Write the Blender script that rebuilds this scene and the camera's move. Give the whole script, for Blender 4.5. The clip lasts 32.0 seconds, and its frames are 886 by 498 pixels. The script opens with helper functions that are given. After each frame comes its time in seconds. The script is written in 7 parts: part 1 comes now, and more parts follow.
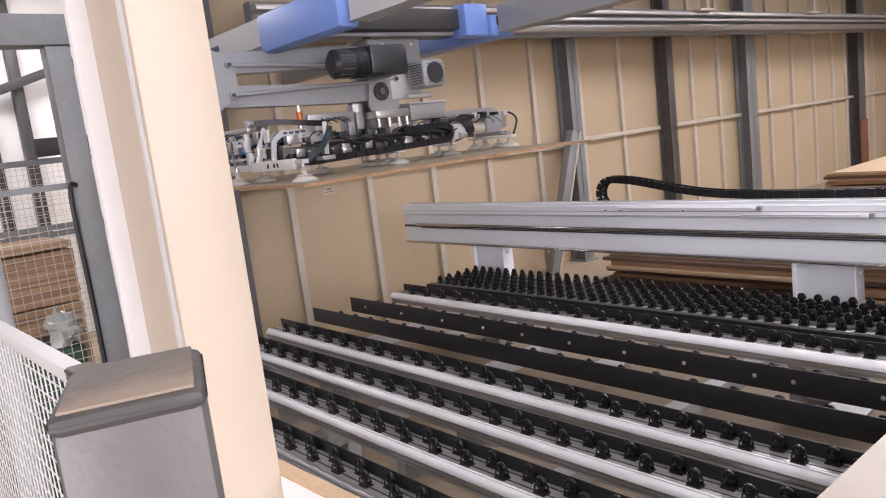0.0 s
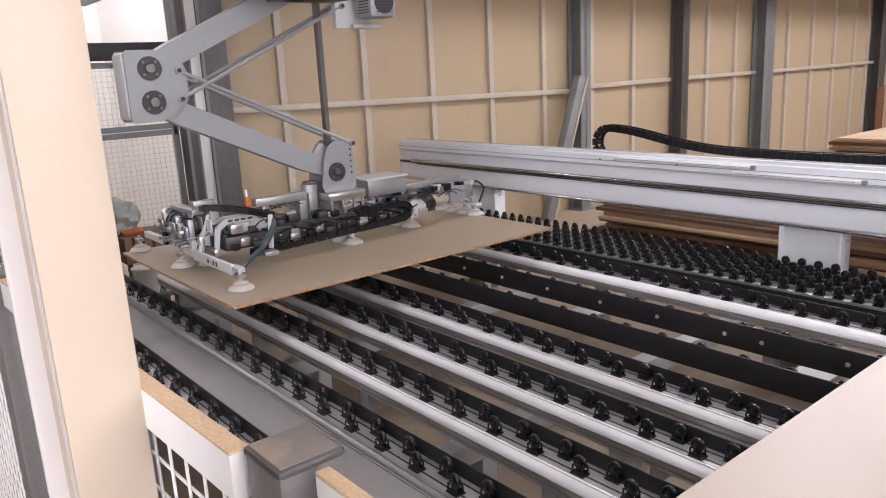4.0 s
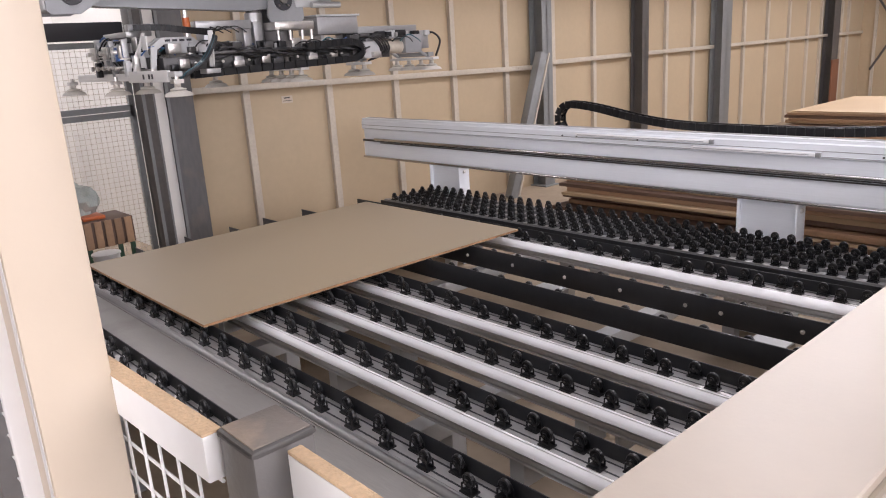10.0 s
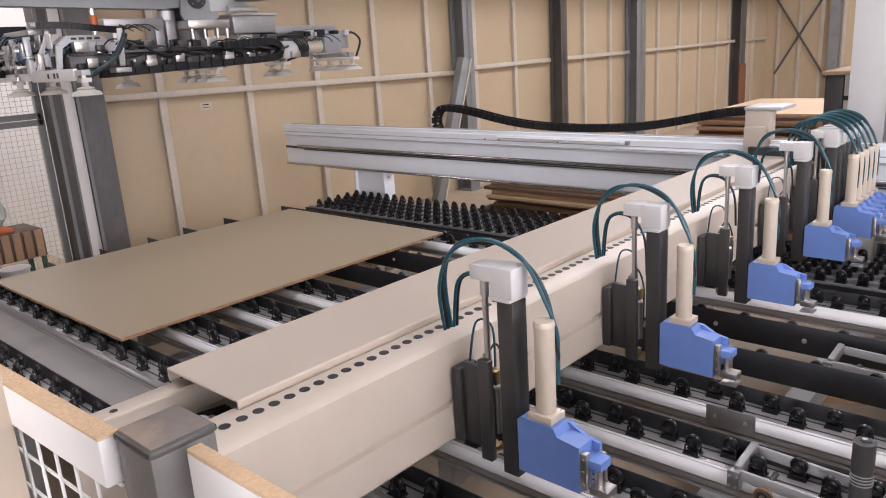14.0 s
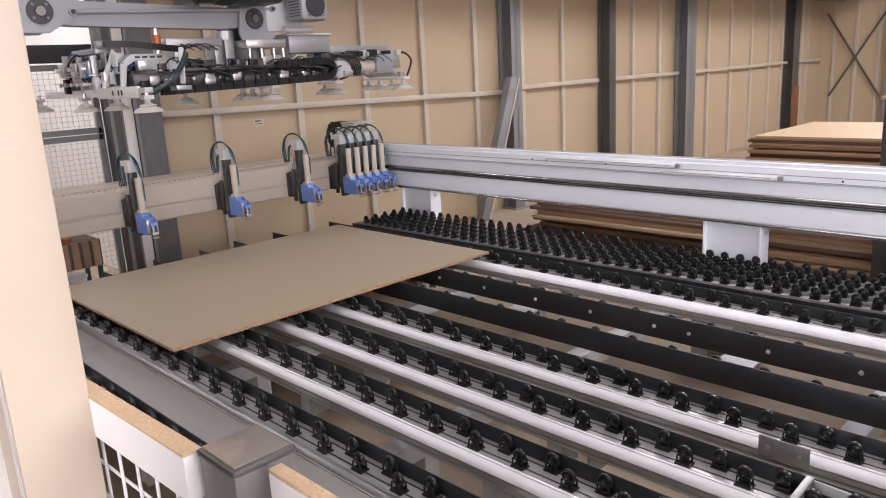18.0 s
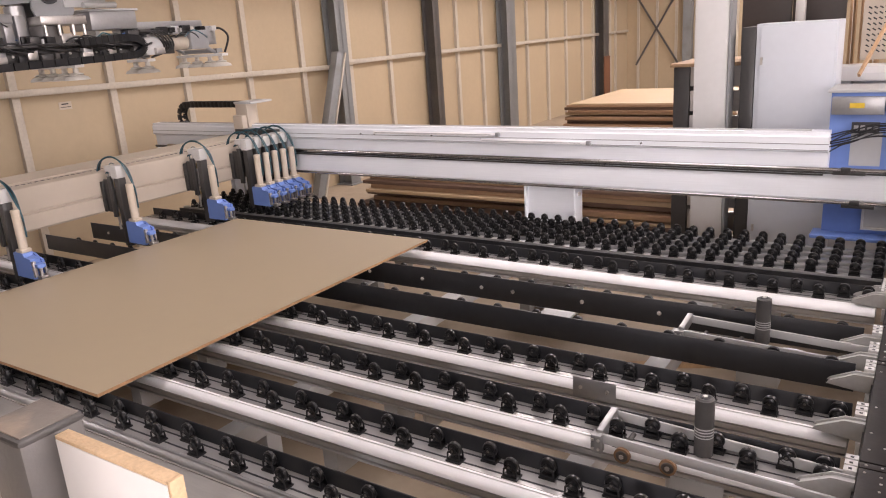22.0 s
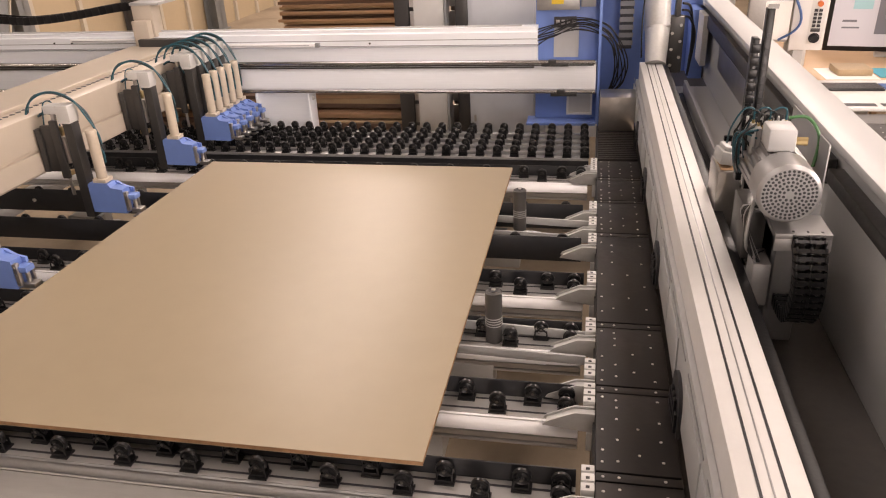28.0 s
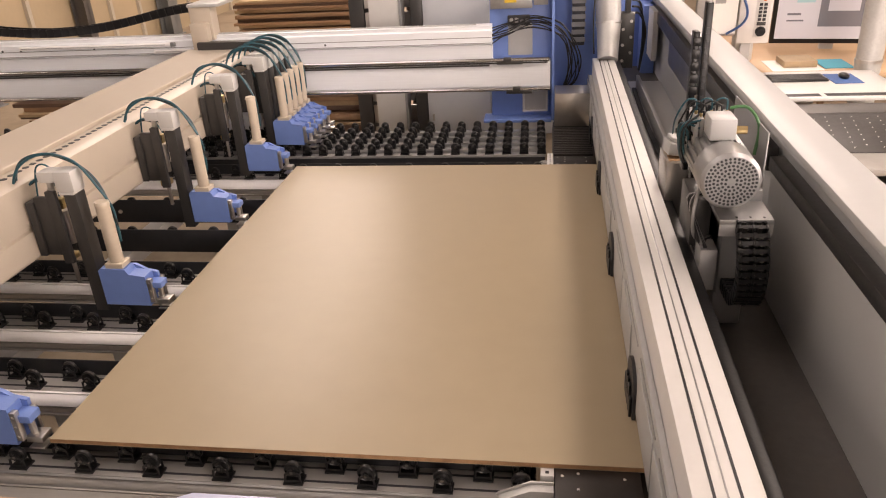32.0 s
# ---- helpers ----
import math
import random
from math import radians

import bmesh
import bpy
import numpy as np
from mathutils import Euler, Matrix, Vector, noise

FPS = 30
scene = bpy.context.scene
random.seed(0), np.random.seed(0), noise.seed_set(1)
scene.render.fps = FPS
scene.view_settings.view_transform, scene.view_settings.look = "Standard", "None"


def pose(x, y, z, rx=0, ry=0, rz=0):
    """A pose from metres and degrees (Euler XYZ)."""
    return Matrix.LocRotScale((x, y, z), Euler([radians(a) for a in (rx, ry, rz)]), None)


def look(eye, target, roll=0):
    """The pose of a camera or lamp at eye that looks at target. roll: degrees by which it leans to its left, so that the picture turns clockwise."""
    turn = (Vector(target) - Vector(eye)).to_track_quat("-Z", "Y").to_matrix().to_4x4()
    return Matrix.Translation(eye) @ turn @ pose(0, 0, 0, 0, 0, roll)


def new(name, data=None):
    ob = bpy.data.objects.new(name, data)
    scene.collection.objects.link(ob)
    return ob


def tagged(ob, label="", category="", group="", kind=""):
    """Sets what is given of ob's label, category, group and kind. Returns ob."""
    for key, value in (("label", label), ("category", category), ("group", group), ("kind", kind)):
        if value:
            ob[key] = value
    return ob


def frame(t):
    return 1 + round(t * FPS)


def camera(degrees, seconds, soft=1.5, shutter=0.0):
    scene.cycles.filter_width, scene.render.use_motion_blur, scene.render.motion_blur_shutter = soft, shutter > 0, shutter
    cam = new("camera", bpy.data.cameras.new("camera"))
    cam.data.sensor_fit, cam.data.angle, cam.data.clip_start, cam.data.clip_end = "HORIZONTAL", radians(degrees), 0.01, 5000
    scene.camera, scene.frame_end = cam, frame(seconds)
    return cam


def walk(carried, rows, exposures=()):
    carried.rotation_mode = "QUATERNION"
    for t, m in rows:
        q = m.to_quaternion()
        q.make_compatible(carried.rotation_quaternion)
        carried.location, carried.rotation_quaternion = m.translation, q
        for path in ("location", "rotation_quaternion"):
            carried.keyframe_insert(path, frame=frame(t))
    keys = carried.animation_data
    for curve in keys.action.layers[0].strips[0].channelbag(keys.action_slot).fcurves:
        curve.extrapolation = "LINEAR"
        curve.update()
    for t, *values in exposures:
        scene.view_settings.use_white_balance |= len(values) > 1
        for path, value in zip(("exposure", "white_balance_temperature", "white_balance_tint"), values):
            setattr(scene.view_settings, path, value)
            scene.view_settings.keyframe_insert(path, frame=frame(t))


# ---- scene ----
cam = camera(61.7, 32.0, 1.1)
PATH = [
    (0, (-0.140, -1.817, 1.553), (-1.661, -0.556, 1.244), -7.00),
    (0.5, (-0.121, -1.781, 1.549), (-1.685, -0.572, 1.246), -6.10),
    (1, (-0.105, -1.761, 1.550), (-1.689, -0.577, 1.253), -4.67),
    (1.5, (-0.102, -1.727, 1.541), (-1.685, -0.543, 1.239), -2.88),
    (2, (-0.064, -1.709, 1.557), (-1.637, -0.516, 1.238), -2.26),
    (2.5, (-0.063, -1.703, 1.557), (-1.622, -0.497, 1.215), -2.03),
    (3, (-0.051, -1.694, 1.533), (-1.595, -0.479, 1.158), -2.48),
    (3.5, (-0.062, -1.682, 1.523), (-1.589, -0.461, 1.102), -2.70),
    (4, (-0.073, -1.673, 1.512), (-1.585, -0.450, 1.046), -3.01),
    (4.5, (-0.073, -1.671, 1.511), (-1.570, -0.445, 1.006), -3.01),
    (6.5, (-0.074, -1.675, 1.512), (-1.558, -0.453, 0.961), -3.01),
    (7, (-0.074, -1.677, 1.513), (-1.553, -0.449, 0.961), -3.00),
    (7.5, (-0.071, -1.679, 1.515), (-1.544, -0.443, 0.964), -3.00),
    (8, (-0.067, -1.680, 1.518), (-1.533, -0.436, 0.969), -3.11),
    (8.5, (-0.066, -1.680, 1.518), (-1.527, -0.427, 0.974), -3.21),
    (9, (-0.061, -1.681, 1.519), (-1.516, -0.419, 0.979), -3.41),
    (9.5, (-0.059, -1.682, 1.518), (-1.509, -0.412, 0.985), -3.50),
    (10, (-0.054, -1.685, 1.522), (-1.497, -0.405, 0.994), -3.61),
    (10.5, (-0.053, -1.684, 1.520), (-1.490, -0.395, 0.996), -3.60),
    (11, (-0.053, -1.686, 1.522), (-1.484, -0.389, 1.001), -3.61),
    (11.5, (-0.053, -1.690, 1.525), (-1.478, -0.386, 1.005), -3.60),
    (12, (-0.048, -1.690, 1.524), (-1.460, -0.373, 1.003), -3.60),
    (12.5, (-0.046, -1.694, 1.527), (-1.435, -0.354, 1.003), -3.59),
    (13, (-0.028, -1.684, 1.521), (-1.383, -0.311, 0.994), -3.61),
    (13.5, (-0.004, -1.679, 1.518), (-1.329, -0.278, 0.990), -3.54),
    (14, (-0.023, -1.672, 1.507), (-1.334, -0.256, 0.983), -3.70),
    (14.5, (-0.015, -1.682, 1.516), (-1.328, -0.266, 0.995), -3.50),
    (16.5, (-0.035, -1.704, 1.526), (-1.417, -0.343, 1.040), -3.39),
    (17, (-0.037, -1.706, 1.529), (-1.430, -0.354, 1.048), -3.28),
    (17.5, (-0.037, -1.707, 1.532), (-1.435, -0.358, 1.054), -3.29),
    (18, (-0.039, -1.707, 1.528), (-1.437, -0.358, 1.055), -3.18),
    (18.5, (-0.034, -1.709, 1.532), (-1.429, -0.355, 1.059), -3.09),
    (19, (-0.044, -1.706, 1.527), (-1.423, -0.339, 1.051), -2.99),
    (19.5, (-0.026, -1.706, 1.529), (-1.380, -0.316, 1.045), -2.99),
    (20, (0.007, -1.711, 1.530), (-1.301, -0.282, 1.034), -2.89),
    (20.5, (0.036, -1.718, 1.534), (-1.218, -0.246, 1.022), -2.89),
    (21, (0.073, -1.719, 1.534), (-1.116, -0.201, 1.001), -3.09),
    (21.5, (0.082, -1.715, 1.532), (-1.048, -0.158, 0.983), -3.47),
    (22, (0.087, -1.724, 1.528), (-0.980, -0.128, 0.967), -3.90),
    (22.5, (0.088, -1.737, 1.524), (-0.899, -0.094, 0.954), -4.12),
    (23, (0.097, -1.732, 1.517), (-0.811, -0.043, 0.949), -4.35),
    (23.5, (0.105, -1.739, 1.517), (-0.717, -0.006, 0.949), -4.23),
    (24, (0.059, -1.734, 1.512), (-0.680, 0.034, 0.939), -3.70),
    (24.5, (-0.006, -1.741, 1.506), (-0.688, 0.046, 0.921), -3.19),
    (25, (-0.039, -1.770, 1.534), (-0.664, 0.027, 0.918), -2.87),
    (25.5, (-0.062, -1.752, 1.546), (-0.623, 0.051, 0.888), -2.80),
    (26, (-0.075, -1.747, 1.586), (-0.559, 0.053, 0.860), -2.80),
    (26.5, (-0.073, -1.758, 1.647), (-0.491, 0.036, 0.867), -2.90),
    (28.5, (-0.058, -1.801, 1.640), (-0.430, -0.042, 0.762), -2.91),
    (29, (-0.052, -1.815, 1.655), (-0.430, -0.060, 0.773), -3.20),
    (29.5, (-0.056, -1.819, 1.660), (-0.441, -0.066, 0.777), -3.33),
    (30, (-0.060, -1.822, 1.659), (-0.450, -0.068, 0.780), -3.56),
    (30.5, (-0.061, -1.813, 1.647), (-0.446, -0.056, 0.772), -3.56),
    (31, (-0.047, -1.821, 1.650), (-0.405, -0.057, 0.779), -3.48),
    (31.5, (-0.038, -1.829, 1.651), (-0.360, -0.057, 0.780), -3.43),
    (32, (-0.022, -1.825, 1.640), (-0.307, -0.046, 0.771), -3.47),
]
EXPOSURES = [(0,-.08,6150,21),(12,-.1,6150,20),(20,-.02,6250,22),(23,.06,7000,24),(26,.01,7450,24),(32,-.09,7750,24)]
walk(cam, [(t, look(eye, target, roll)) for t, eye, target, roll in PATH], EXPOSURES)

# ---------------- light and exposure ----------------
FLOOR = -0.95
ROOF = 4.6
world = bpy.data.worlds.new("sky")
scene.world = world
world.use_nodes = True
wn = world.node_tree.nodes
sky = wn.new("ShaderNodeTexSky")
sky.sky_type, sky.sun_disc = "NISHITA", False
sky.sun_elevation, sky.sun_rotation = radians(48), radians(200)
world.node_tree.links.new(sky.outputs["Color"], wn["Background"].inputs["Color"])
wn["Background"].inputs["Strength"].default_value = 0.1
sun = new("sun", bpy.data.lights.new("sun", "SUN"))
sun.data.energy, sun.data.angle, sun.data.color = 2.5, radians(0.6), (1.0, 0.95, 0.88)
sun.matrix_world = look((6, -14, 20), (0, 0, 0))


def skylight(name, x, y, w, d, watts, z=ROOF - 0.03, tint=(1.0, 0.965, 0.92)):
    lamp = new(name, bpy.data.lights.new(name, "AREA"))
    lamp.data.shape, lamp.data.size, lamp.data.size_y = "RECTANGLE", w, d
    lamp.data.energy, lamp.data.color = watts, tint
    lamp.matrix_world = pose(x, y, z)
    return lamp


# Lamps in unseen roof openings, added and tuned to light the hall.
SKYLIGHTS = [(-2.6, 1.5, 2.4, 7.0, 62), (2.8, 1.0, 1.2, 7.0, 195), (-4.0, 9.5, 1.2, 7.0, 460), (2.5, 10.0, 1.2, 7.0, 420),
             (-4.0, 18.5, 1.2, 7.0, 480), (-10.8, -0.8, 1.2, 5.0, 270)]
for sx, sy, sw, sd, watts in SKYLIGHTS:
    skylight("roof_fill_lamp", sx, sy, sw, sd, watts)
# daylight through the big gate behind the camera
gate = new("gate_lamp", bpy.data.lights.new("gate_lamp", "AREA"))
gate.data.shape, gate.data.size, gate.data.size_y, gate.data.energy, gate.data.color = "RECTANGLE", 5.0, 3.4, 660, (1.0, 0.975, 0.96)
gate.matrix_world = look((3.5, -8.9, 1.4), (0.0, 0.0, 0.6))
# fill from an unseen high opening on the operator side, added to brighten +x faces
side_fill = new("side_fill_lamp", bpy.data.lights.new("side_fill_lamp", "AREA"))
side_fill.data.shape, side_fill.data.size, side_fill.data.size_y, side_fill.data.energy, side_fill.data.color = "RECTANGLE", 7.0, 2.4, 680, (1.0, 0.965, 0.93)
side_fill.matrix_world = look((8.9, 0.5, 3.0), (-1.0, 0.8, 0.5))


# ---------------- materials ----------------
def material(name, color, rough=0.5, metal=0.0, var=0.08, scale=6.0, bump=0.02, bscale=60.0, spec=0.5, stretch=None, rnd=0.0, stain=None, coat=0.0, rvar=0.08):
    m = bpy.data.materials.new(name)
    m.use_nodes = True
    n, l = m.node_tree.nodes, m.node_tree.links
    b = n["Principled BSDF"]
    b.inputs["Roughness"].default_value, b.inputs["Metallic"].default_value = rough, metal
    b.inputs["Specular IOR Level"].default_value = spec
    b.inputs["Coat Weight"].default_value = coat
    tc = n.new("ShaderNodeTexCoord")
    mp = n.new("ShaderNodeMapping")
    mp.inputs["Scale"].default_value = stretch or (1, 1, 1)
    l.new(tc.outputs["Object"], mp.inputs["Vector"])
    big = n.new("ShaderNodeTexNoise")
    big.inputs["Scale"].default_value, big.inputs["Detail"].default_value = scale * 0.35, 4
    fine = n.new("ShaderNodeTexNoise")
    fine.inputs["Scale"].default_value, fine.inputs["Detail"].default_value = scale * 6, 5
    for t in (big, fine):
        l.new(mp.outputs["Vector"], t.inputs["Vector"])
    mix = n.new("ShaderNodeMix")
    mix.data_type = "FLOAT"
    mix.inputs["Factor"].default_value = 0.45
    l.new(big.outputs["Fac"], mix.inputs["A"])
    l.new(fine.outputs["Fac"], mix.inputs["B"])
    ramp = n.new("ShaderNodeMapRange")
    ramp.inputs["From Min"].default_value, ramp.inputs["From Max"].default_value = 0.3, 0.7
    ramp.inputs["To Min"].default_value, ramp.inputs["To Max"].default_value = 1 - var, 1 + var
    l.new(mix.outputs["Result"], ramp.inputs["Value"])
    value = ramp.outputs["Result"]
    if rnd:
        info = n.new("ShaderNodeObjectInfo")
        rr = n.new("ShaderNodeMapRange")
        rr.inputs["To Min"].default_value, rr.inputs["To Max"].default_value = 1 - rnd, 1 + rnd
        l.new(info.outputs["Random"], rr.inputs["Value"])
        mul = n.new("ShaderNodeMath")
        mul.operation = "MULTIPLY"
        l.new(value, mul.inputs[0])
        l.new(rr.outputs["Result"], mul.inputs[1])
        value = mul.outputs[0]
    col = n.new("ShaderNodeVectorMath")
    col.operation = "SCALE"
    col.inputs[0].default_value = color
    l.new(value, col.inputs["Scale"])
    out = col.outputs["Vector"]
    if stain:
        st = n.new("ShaderNodeTexNoise")
        st.inputs["Scale"].default_value, st.inputs["Detail"].default_value = stain[1], 6
        l.new(tc.outputs["Object"], st.inputs["Vector"])
        sr = n.new("ShaderNodeMapRange")
        sr.inputs["From Min"].default_value, sr.inputs["From Max"].default_value = stain[2], stain[2] + 0.18
        sr.inputs["To Max"].default_value = stain[3]
        l.new(st.outputs["Fac"], sr.inputs["Value"])
        sm = n.new("ShaderNodeMix")
        sm.data_type = "RGBA"
        l.new(sr.outputs["Result"], sm.inputs["Factor"])
        l.new(out, sm.inputs[6])
        sm.inputs[7].default_value = (*stain[0], 1)
        out = sm.outputs[2]
    l.new(out, b.inputs["Base Color"])
    rg = n.new("ShaderNodeMapRange")
    rg.inputs["To Min"].default_value, rg.inputs["To Max"].default_value = max(0.02, rough - rvar), min(1, rough + rvar)
    l.new(fine.outputs["Fac"], rg.inputs["Value"])
    l.new(rg.outputs["Result"], b.inputs["Roughness"])
    if bump:
        bt = n.new("ShaderNodeTexNoise")
        bt.inputs["Scale"].default_value, bt.inputs["Detail"].default_value = bscale, 3
        l.new(mp.outputs["Vector"], bt.inputs["Vector"])
        bp = n.new("ShaderNodeBump")
        bp.inputs["Strength"].default_value, bp.inputs["Distance"].default_value = min(1, bump * 10), 0.004
        l.new(bt.outputs["Fac"], bp.inputs["Height"])
        l.new(bp.outputs["Normal"], b.inputs["Normal"])
    return m


M = {
    "wall": material("cream wall sheet", (0.475, 0.375, 0.25), 0.45, 0, 0.05, 2.0, 0.02, 8, rnd=0.04, stain=((0.42, 0.33, 0.225), 1.2, 0.55, 0.35)),
    "whitewall": material("white wall sheet", (0.80, 0.78, 0.74), 0.5, 0, 0.04, 2.0, 0.01),
    "stud": material("galvanised stud", (0.53, 0.475, 0.395), 0.5, 0.1, 0.15, 5, 0.02, 30),
    "steelgrey": material("grey painted steel", (0.215, 0.222, 0.225), 0.5, 0.1, 0.14, 4, 0.02, 40, stain=((0.16, 0.15, 0.14), 3, 0.56, 0.5)),
    "steelstain": material("grey steel with rusty stains", (0.15, 0.148, 0.148), 0.5, 0.15, 0.2, 4, 0.02, 40, stretch=(1, 1, 0.25), stain=((0.24, 0.20, 0.165), 3, 0.56, 0.6)),
    "steeldark": material("dark painted steel", (0.105, 0.098, 0.094), 0.5, 0.2, 0.2, 5, 0.02, 40, stain=((0.16, 0.13, 0.11), 4, 0.58, 0.5)),
    "steelbrown": material("red-brown primer steel", (0.20, 0.085, 0.045), 0.6, 0.0, 0.2, 6),
    "concrete": material("dusty concrete floor", (0.36, 0.285, 0.205), 0.75, 0, 0.2, 1.5, 0.03, 30, stain=((0.22, 0.17, 0.12), 0.9, 0.52, 0.6)),
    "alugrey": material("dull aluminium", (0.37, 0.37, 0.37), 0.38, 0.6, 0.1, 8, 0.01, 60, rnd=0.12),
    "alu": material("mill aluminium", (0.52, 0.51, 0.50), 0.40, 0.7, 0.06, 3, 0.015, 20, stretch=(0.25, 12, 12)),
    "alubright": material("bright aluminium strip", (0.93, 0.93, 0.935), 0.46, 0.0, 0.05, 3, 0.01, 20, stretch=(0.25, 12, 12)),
    "anod": material("pale anodised aluminium", (0.88, 0.91, 0.95), 0.42, 0.05, 0.05, 2, 0.01, 20, stretch=(0.3, 8, 8)),
    "rod": material("ground steel rod", (0.55, 0.54, 0.53), 0.18, 1.0, 0.06, 8, 0),
    "black": material("black coated plate", (0.020, 0.021, 0.024), 0.40, 0.0, 0.3, 3, 0.01, 30, rnd=0.1, stain=((0.05, 0.046, 0.042), 5, 0.55, 0.35)),
    "plastic": material("black nylon", (0.008, 0.008, 0.009), 0.34, 0, 0.15, 10, 0.01, 90, spec=0.35, rnd=0.25),
    "wheel": material("black roller wheel", (0.008, 0.008, 0.009), 0.30, 0, 0.15, 10, 0, spec=0.55, rnd=0.25),
    "hub": material("worn metal hub", (0.16, 0.15, 0.14), 0.35, 0.8, 0.2, 20, 0),
    "tableblack": material("dark phenolic table", (0.017, 0.0135, 0.0125), 0.46, 0.0, 0.22, 6, 0.01, 60, rnd=0.12, stain=((0.045, 0.036, 0.03), 7, 0.55, 0.4)),
    "white": material("white machine paint", (0.62, 0.615, 0.60), 0.38, 0.0, 0.04, 3, 0.01, 50),
    "offwhite": material("off-white machine paint", (0.53, 0.46, 0.38), 0.40, 0.0, 0.04, 2, 0.01, 60, stain=((0.50, 0.44, 0.365), 2.2, 0.6, 0.3)),
    "pale": material("pale grey machine paint", (0.46, 0.465, 0.465), 0.4, 0.0, 0.05, 3, 0.01, 60),
    "midgrey": material("mid grey machine paint", (0.275, 0.28, 0.285), 0.42, 0.1, 0.06, 4, 0.01, 60),
    "blue": material("light blue machine paint", (0.155, 0.26, 0.60), 0.42, 0.0, 0.06, 4, 0.02, 120, rnd=0.03),
    "darkgrey": material("charcoal anodised aluminium", (0.055, 0.053, 0.052), 0.38, 0.3, 0.12, 6, 0.01),
    "steel": material("stainless sheet", (0.52, 0.50, 0.48), 0.32, 0.95, 0.12, 4, 0.02, 40, stretch=(1, 6, 1)),
    "dullsteel": material("dull scuffed steel sheet", (0.33, 0.315, 0.295), 0.5, 0.35, 0.1, 3, 0.02, 40, stretch=(0.5, 3, 3), stain=((0.22, 0.205, 0.19), 3.5, 0.55, 0.5)),
    "rubber": material("dark grey rubber", (0.075, 0.072, 0.07), 0.4, 0, 0.15, 20, 0.02, 90),
    "armgrey": material("light grey robot paint", (0.27, 0.28, 0.288), 0.42, 0.05, 0.05, 4, 0.01, 60),
    "capdark": material("dark grey cap plastic", (0.075, 0.07, 0.066), 0.5, 0, 0.1, 12, 0.02, 120),
    "zinc": material("galvanised duct", (0.50, 0.50, 0.49), 0.48, 0.35, 0.12, 9, 0.02, 30),
    "hose": material("ribbed translucent hose", (0.56, 0.43, 0.25), 0.45, 0, 0.12, 14, 0.03, 60),
    "cable": material("black cable jacket", (0.013, 0.013, 0.014), 0.45, 0, 0.2, 20, 0),
    "teal": material("blue-green air hose", (0.013, 0.085, 0.115), 0.3, 0, 0.12, 20, 0),
    "tubeblue": material("blue air hose", (0.04, 0.10, 0.26), 0.3, 0, 0.12, 20, 0),
    "green": material("green cable", (0.05, 0.16, 0.06), 0.4, 0, 0.12, 20, 0),
    "postgrey": material("grey fence post paint", (0.15, 0.142, 0.135), 0.42, 0.05, 0.07, 8, 0.02, 90),
    "cap": material("dusty grey plastic cap", (0.17, 0.145, 0.125), 0.6, 0, 0.12, 12, 0.03, 120, stain=((0.40, 0.30, 0.215), 14, 0.46, 0.6)),
    "lavender": material("pale lavender enamel", (0.56, 0.60, 0.80), 0.35, 0, 0.03, 4, 0.01),
    "cream": material("cream cylinder barrel", (0.60, 0.52, 0.42), 0.35, 0.1, 0.08, 10, 0.01),
    "beamwhite": material("neutral white machine paint", (0.69, 0.68, 0.665), 0.38, 0.0, 0.05, 3, 0.01, 50, stain=((0.50, 0.48, 0.45), 3, 0.6, 0.3)),
    "cabinetwhite": material("cool white cabinet enamel", (0.58, 0.61, 0.65), 0.4, 0, 0.03, 3, 0.01),
    "fencewhite": material("white fence paint and lit column lips", (0.80, 0.79, 0.77), 0.42, 0, 0.03, 5, 0.01),
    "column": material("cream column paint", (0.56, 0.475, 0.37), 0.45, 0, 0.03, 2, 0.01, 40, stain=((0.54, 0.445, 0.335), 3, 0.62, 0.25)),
    "boardedge": material("raw board edge", (0.62, 0.44, 0.27), 0.75, 0, 0.2, 30, 0.05, 200),
    "melamine": material("grey-beige melamine face", (0.365, 0.294, 0.200), 0.37, 0, 0.04, 1.4, 0, 160, spec=0.42, rvar=0.03),
    "chip": material("chipboard core", (0.40, 0.225, 0.115), 0.85, 0, 0.35, 60, 0.08, 240),
    "boardbrown": material("brown board", (0.33, 0.20, 0.115), 0.6, 0, 0.18, 4, 0.02, 80, rnd=0.22),
    "boarddark": material("dark brown board", (0.13, 0.075, 0.05), 0.6, 0, 0.2, 4, 0.02, 80, rnd=0.25),
    "boardlight": material("light tan board", (0.42, 0.305, 0.185), 0.55, 0, 0.1, 3, 0.02, 80, rnd=0.1),
    "carton": material("brown carton", (0.36, 0.225, 0.125), 0.75, 0, 0.15, 4, 0.02, 60, rnd=0.12),
    "doordark": material("dark brown door sheet", (0.042, 0.032, 0.028), 0.5, 0, 0.15, 3, 0.01, 40),
    "wood": material("raw timber", (0.42, 0.27, 0.15), 0.7, 0, 0.25, 5, 0.03, 60, stretch=(1, 1, 0.12), rnd=0.15),
    "benchwood": material("pale beech worktop", (0.56, 0.38, 0.235), 0.5, 0, 0.1, 4, 0.01, 60, stretch=(0.2, 2, 2)),
    "orange": material("orange enamel", (0.55, 0.13, 0.03), 0.4, 0, 0.1, 8, 0.01),
    "suction": material("grey rubber suction cup", (0.50, 0.47, 0.42), 0.55, 0, 0.12, 20, 0.02, rnd=0.1),
    "brass": material("brass fitting", (0.55, 0.42, 0.22), 0.3, 1.0, 0.1, 20, 0),
    "yellow": material("yellow plastic", (0.62, 0.42, 0.03), 0.45, 0, 0.08, 10, 0.01),
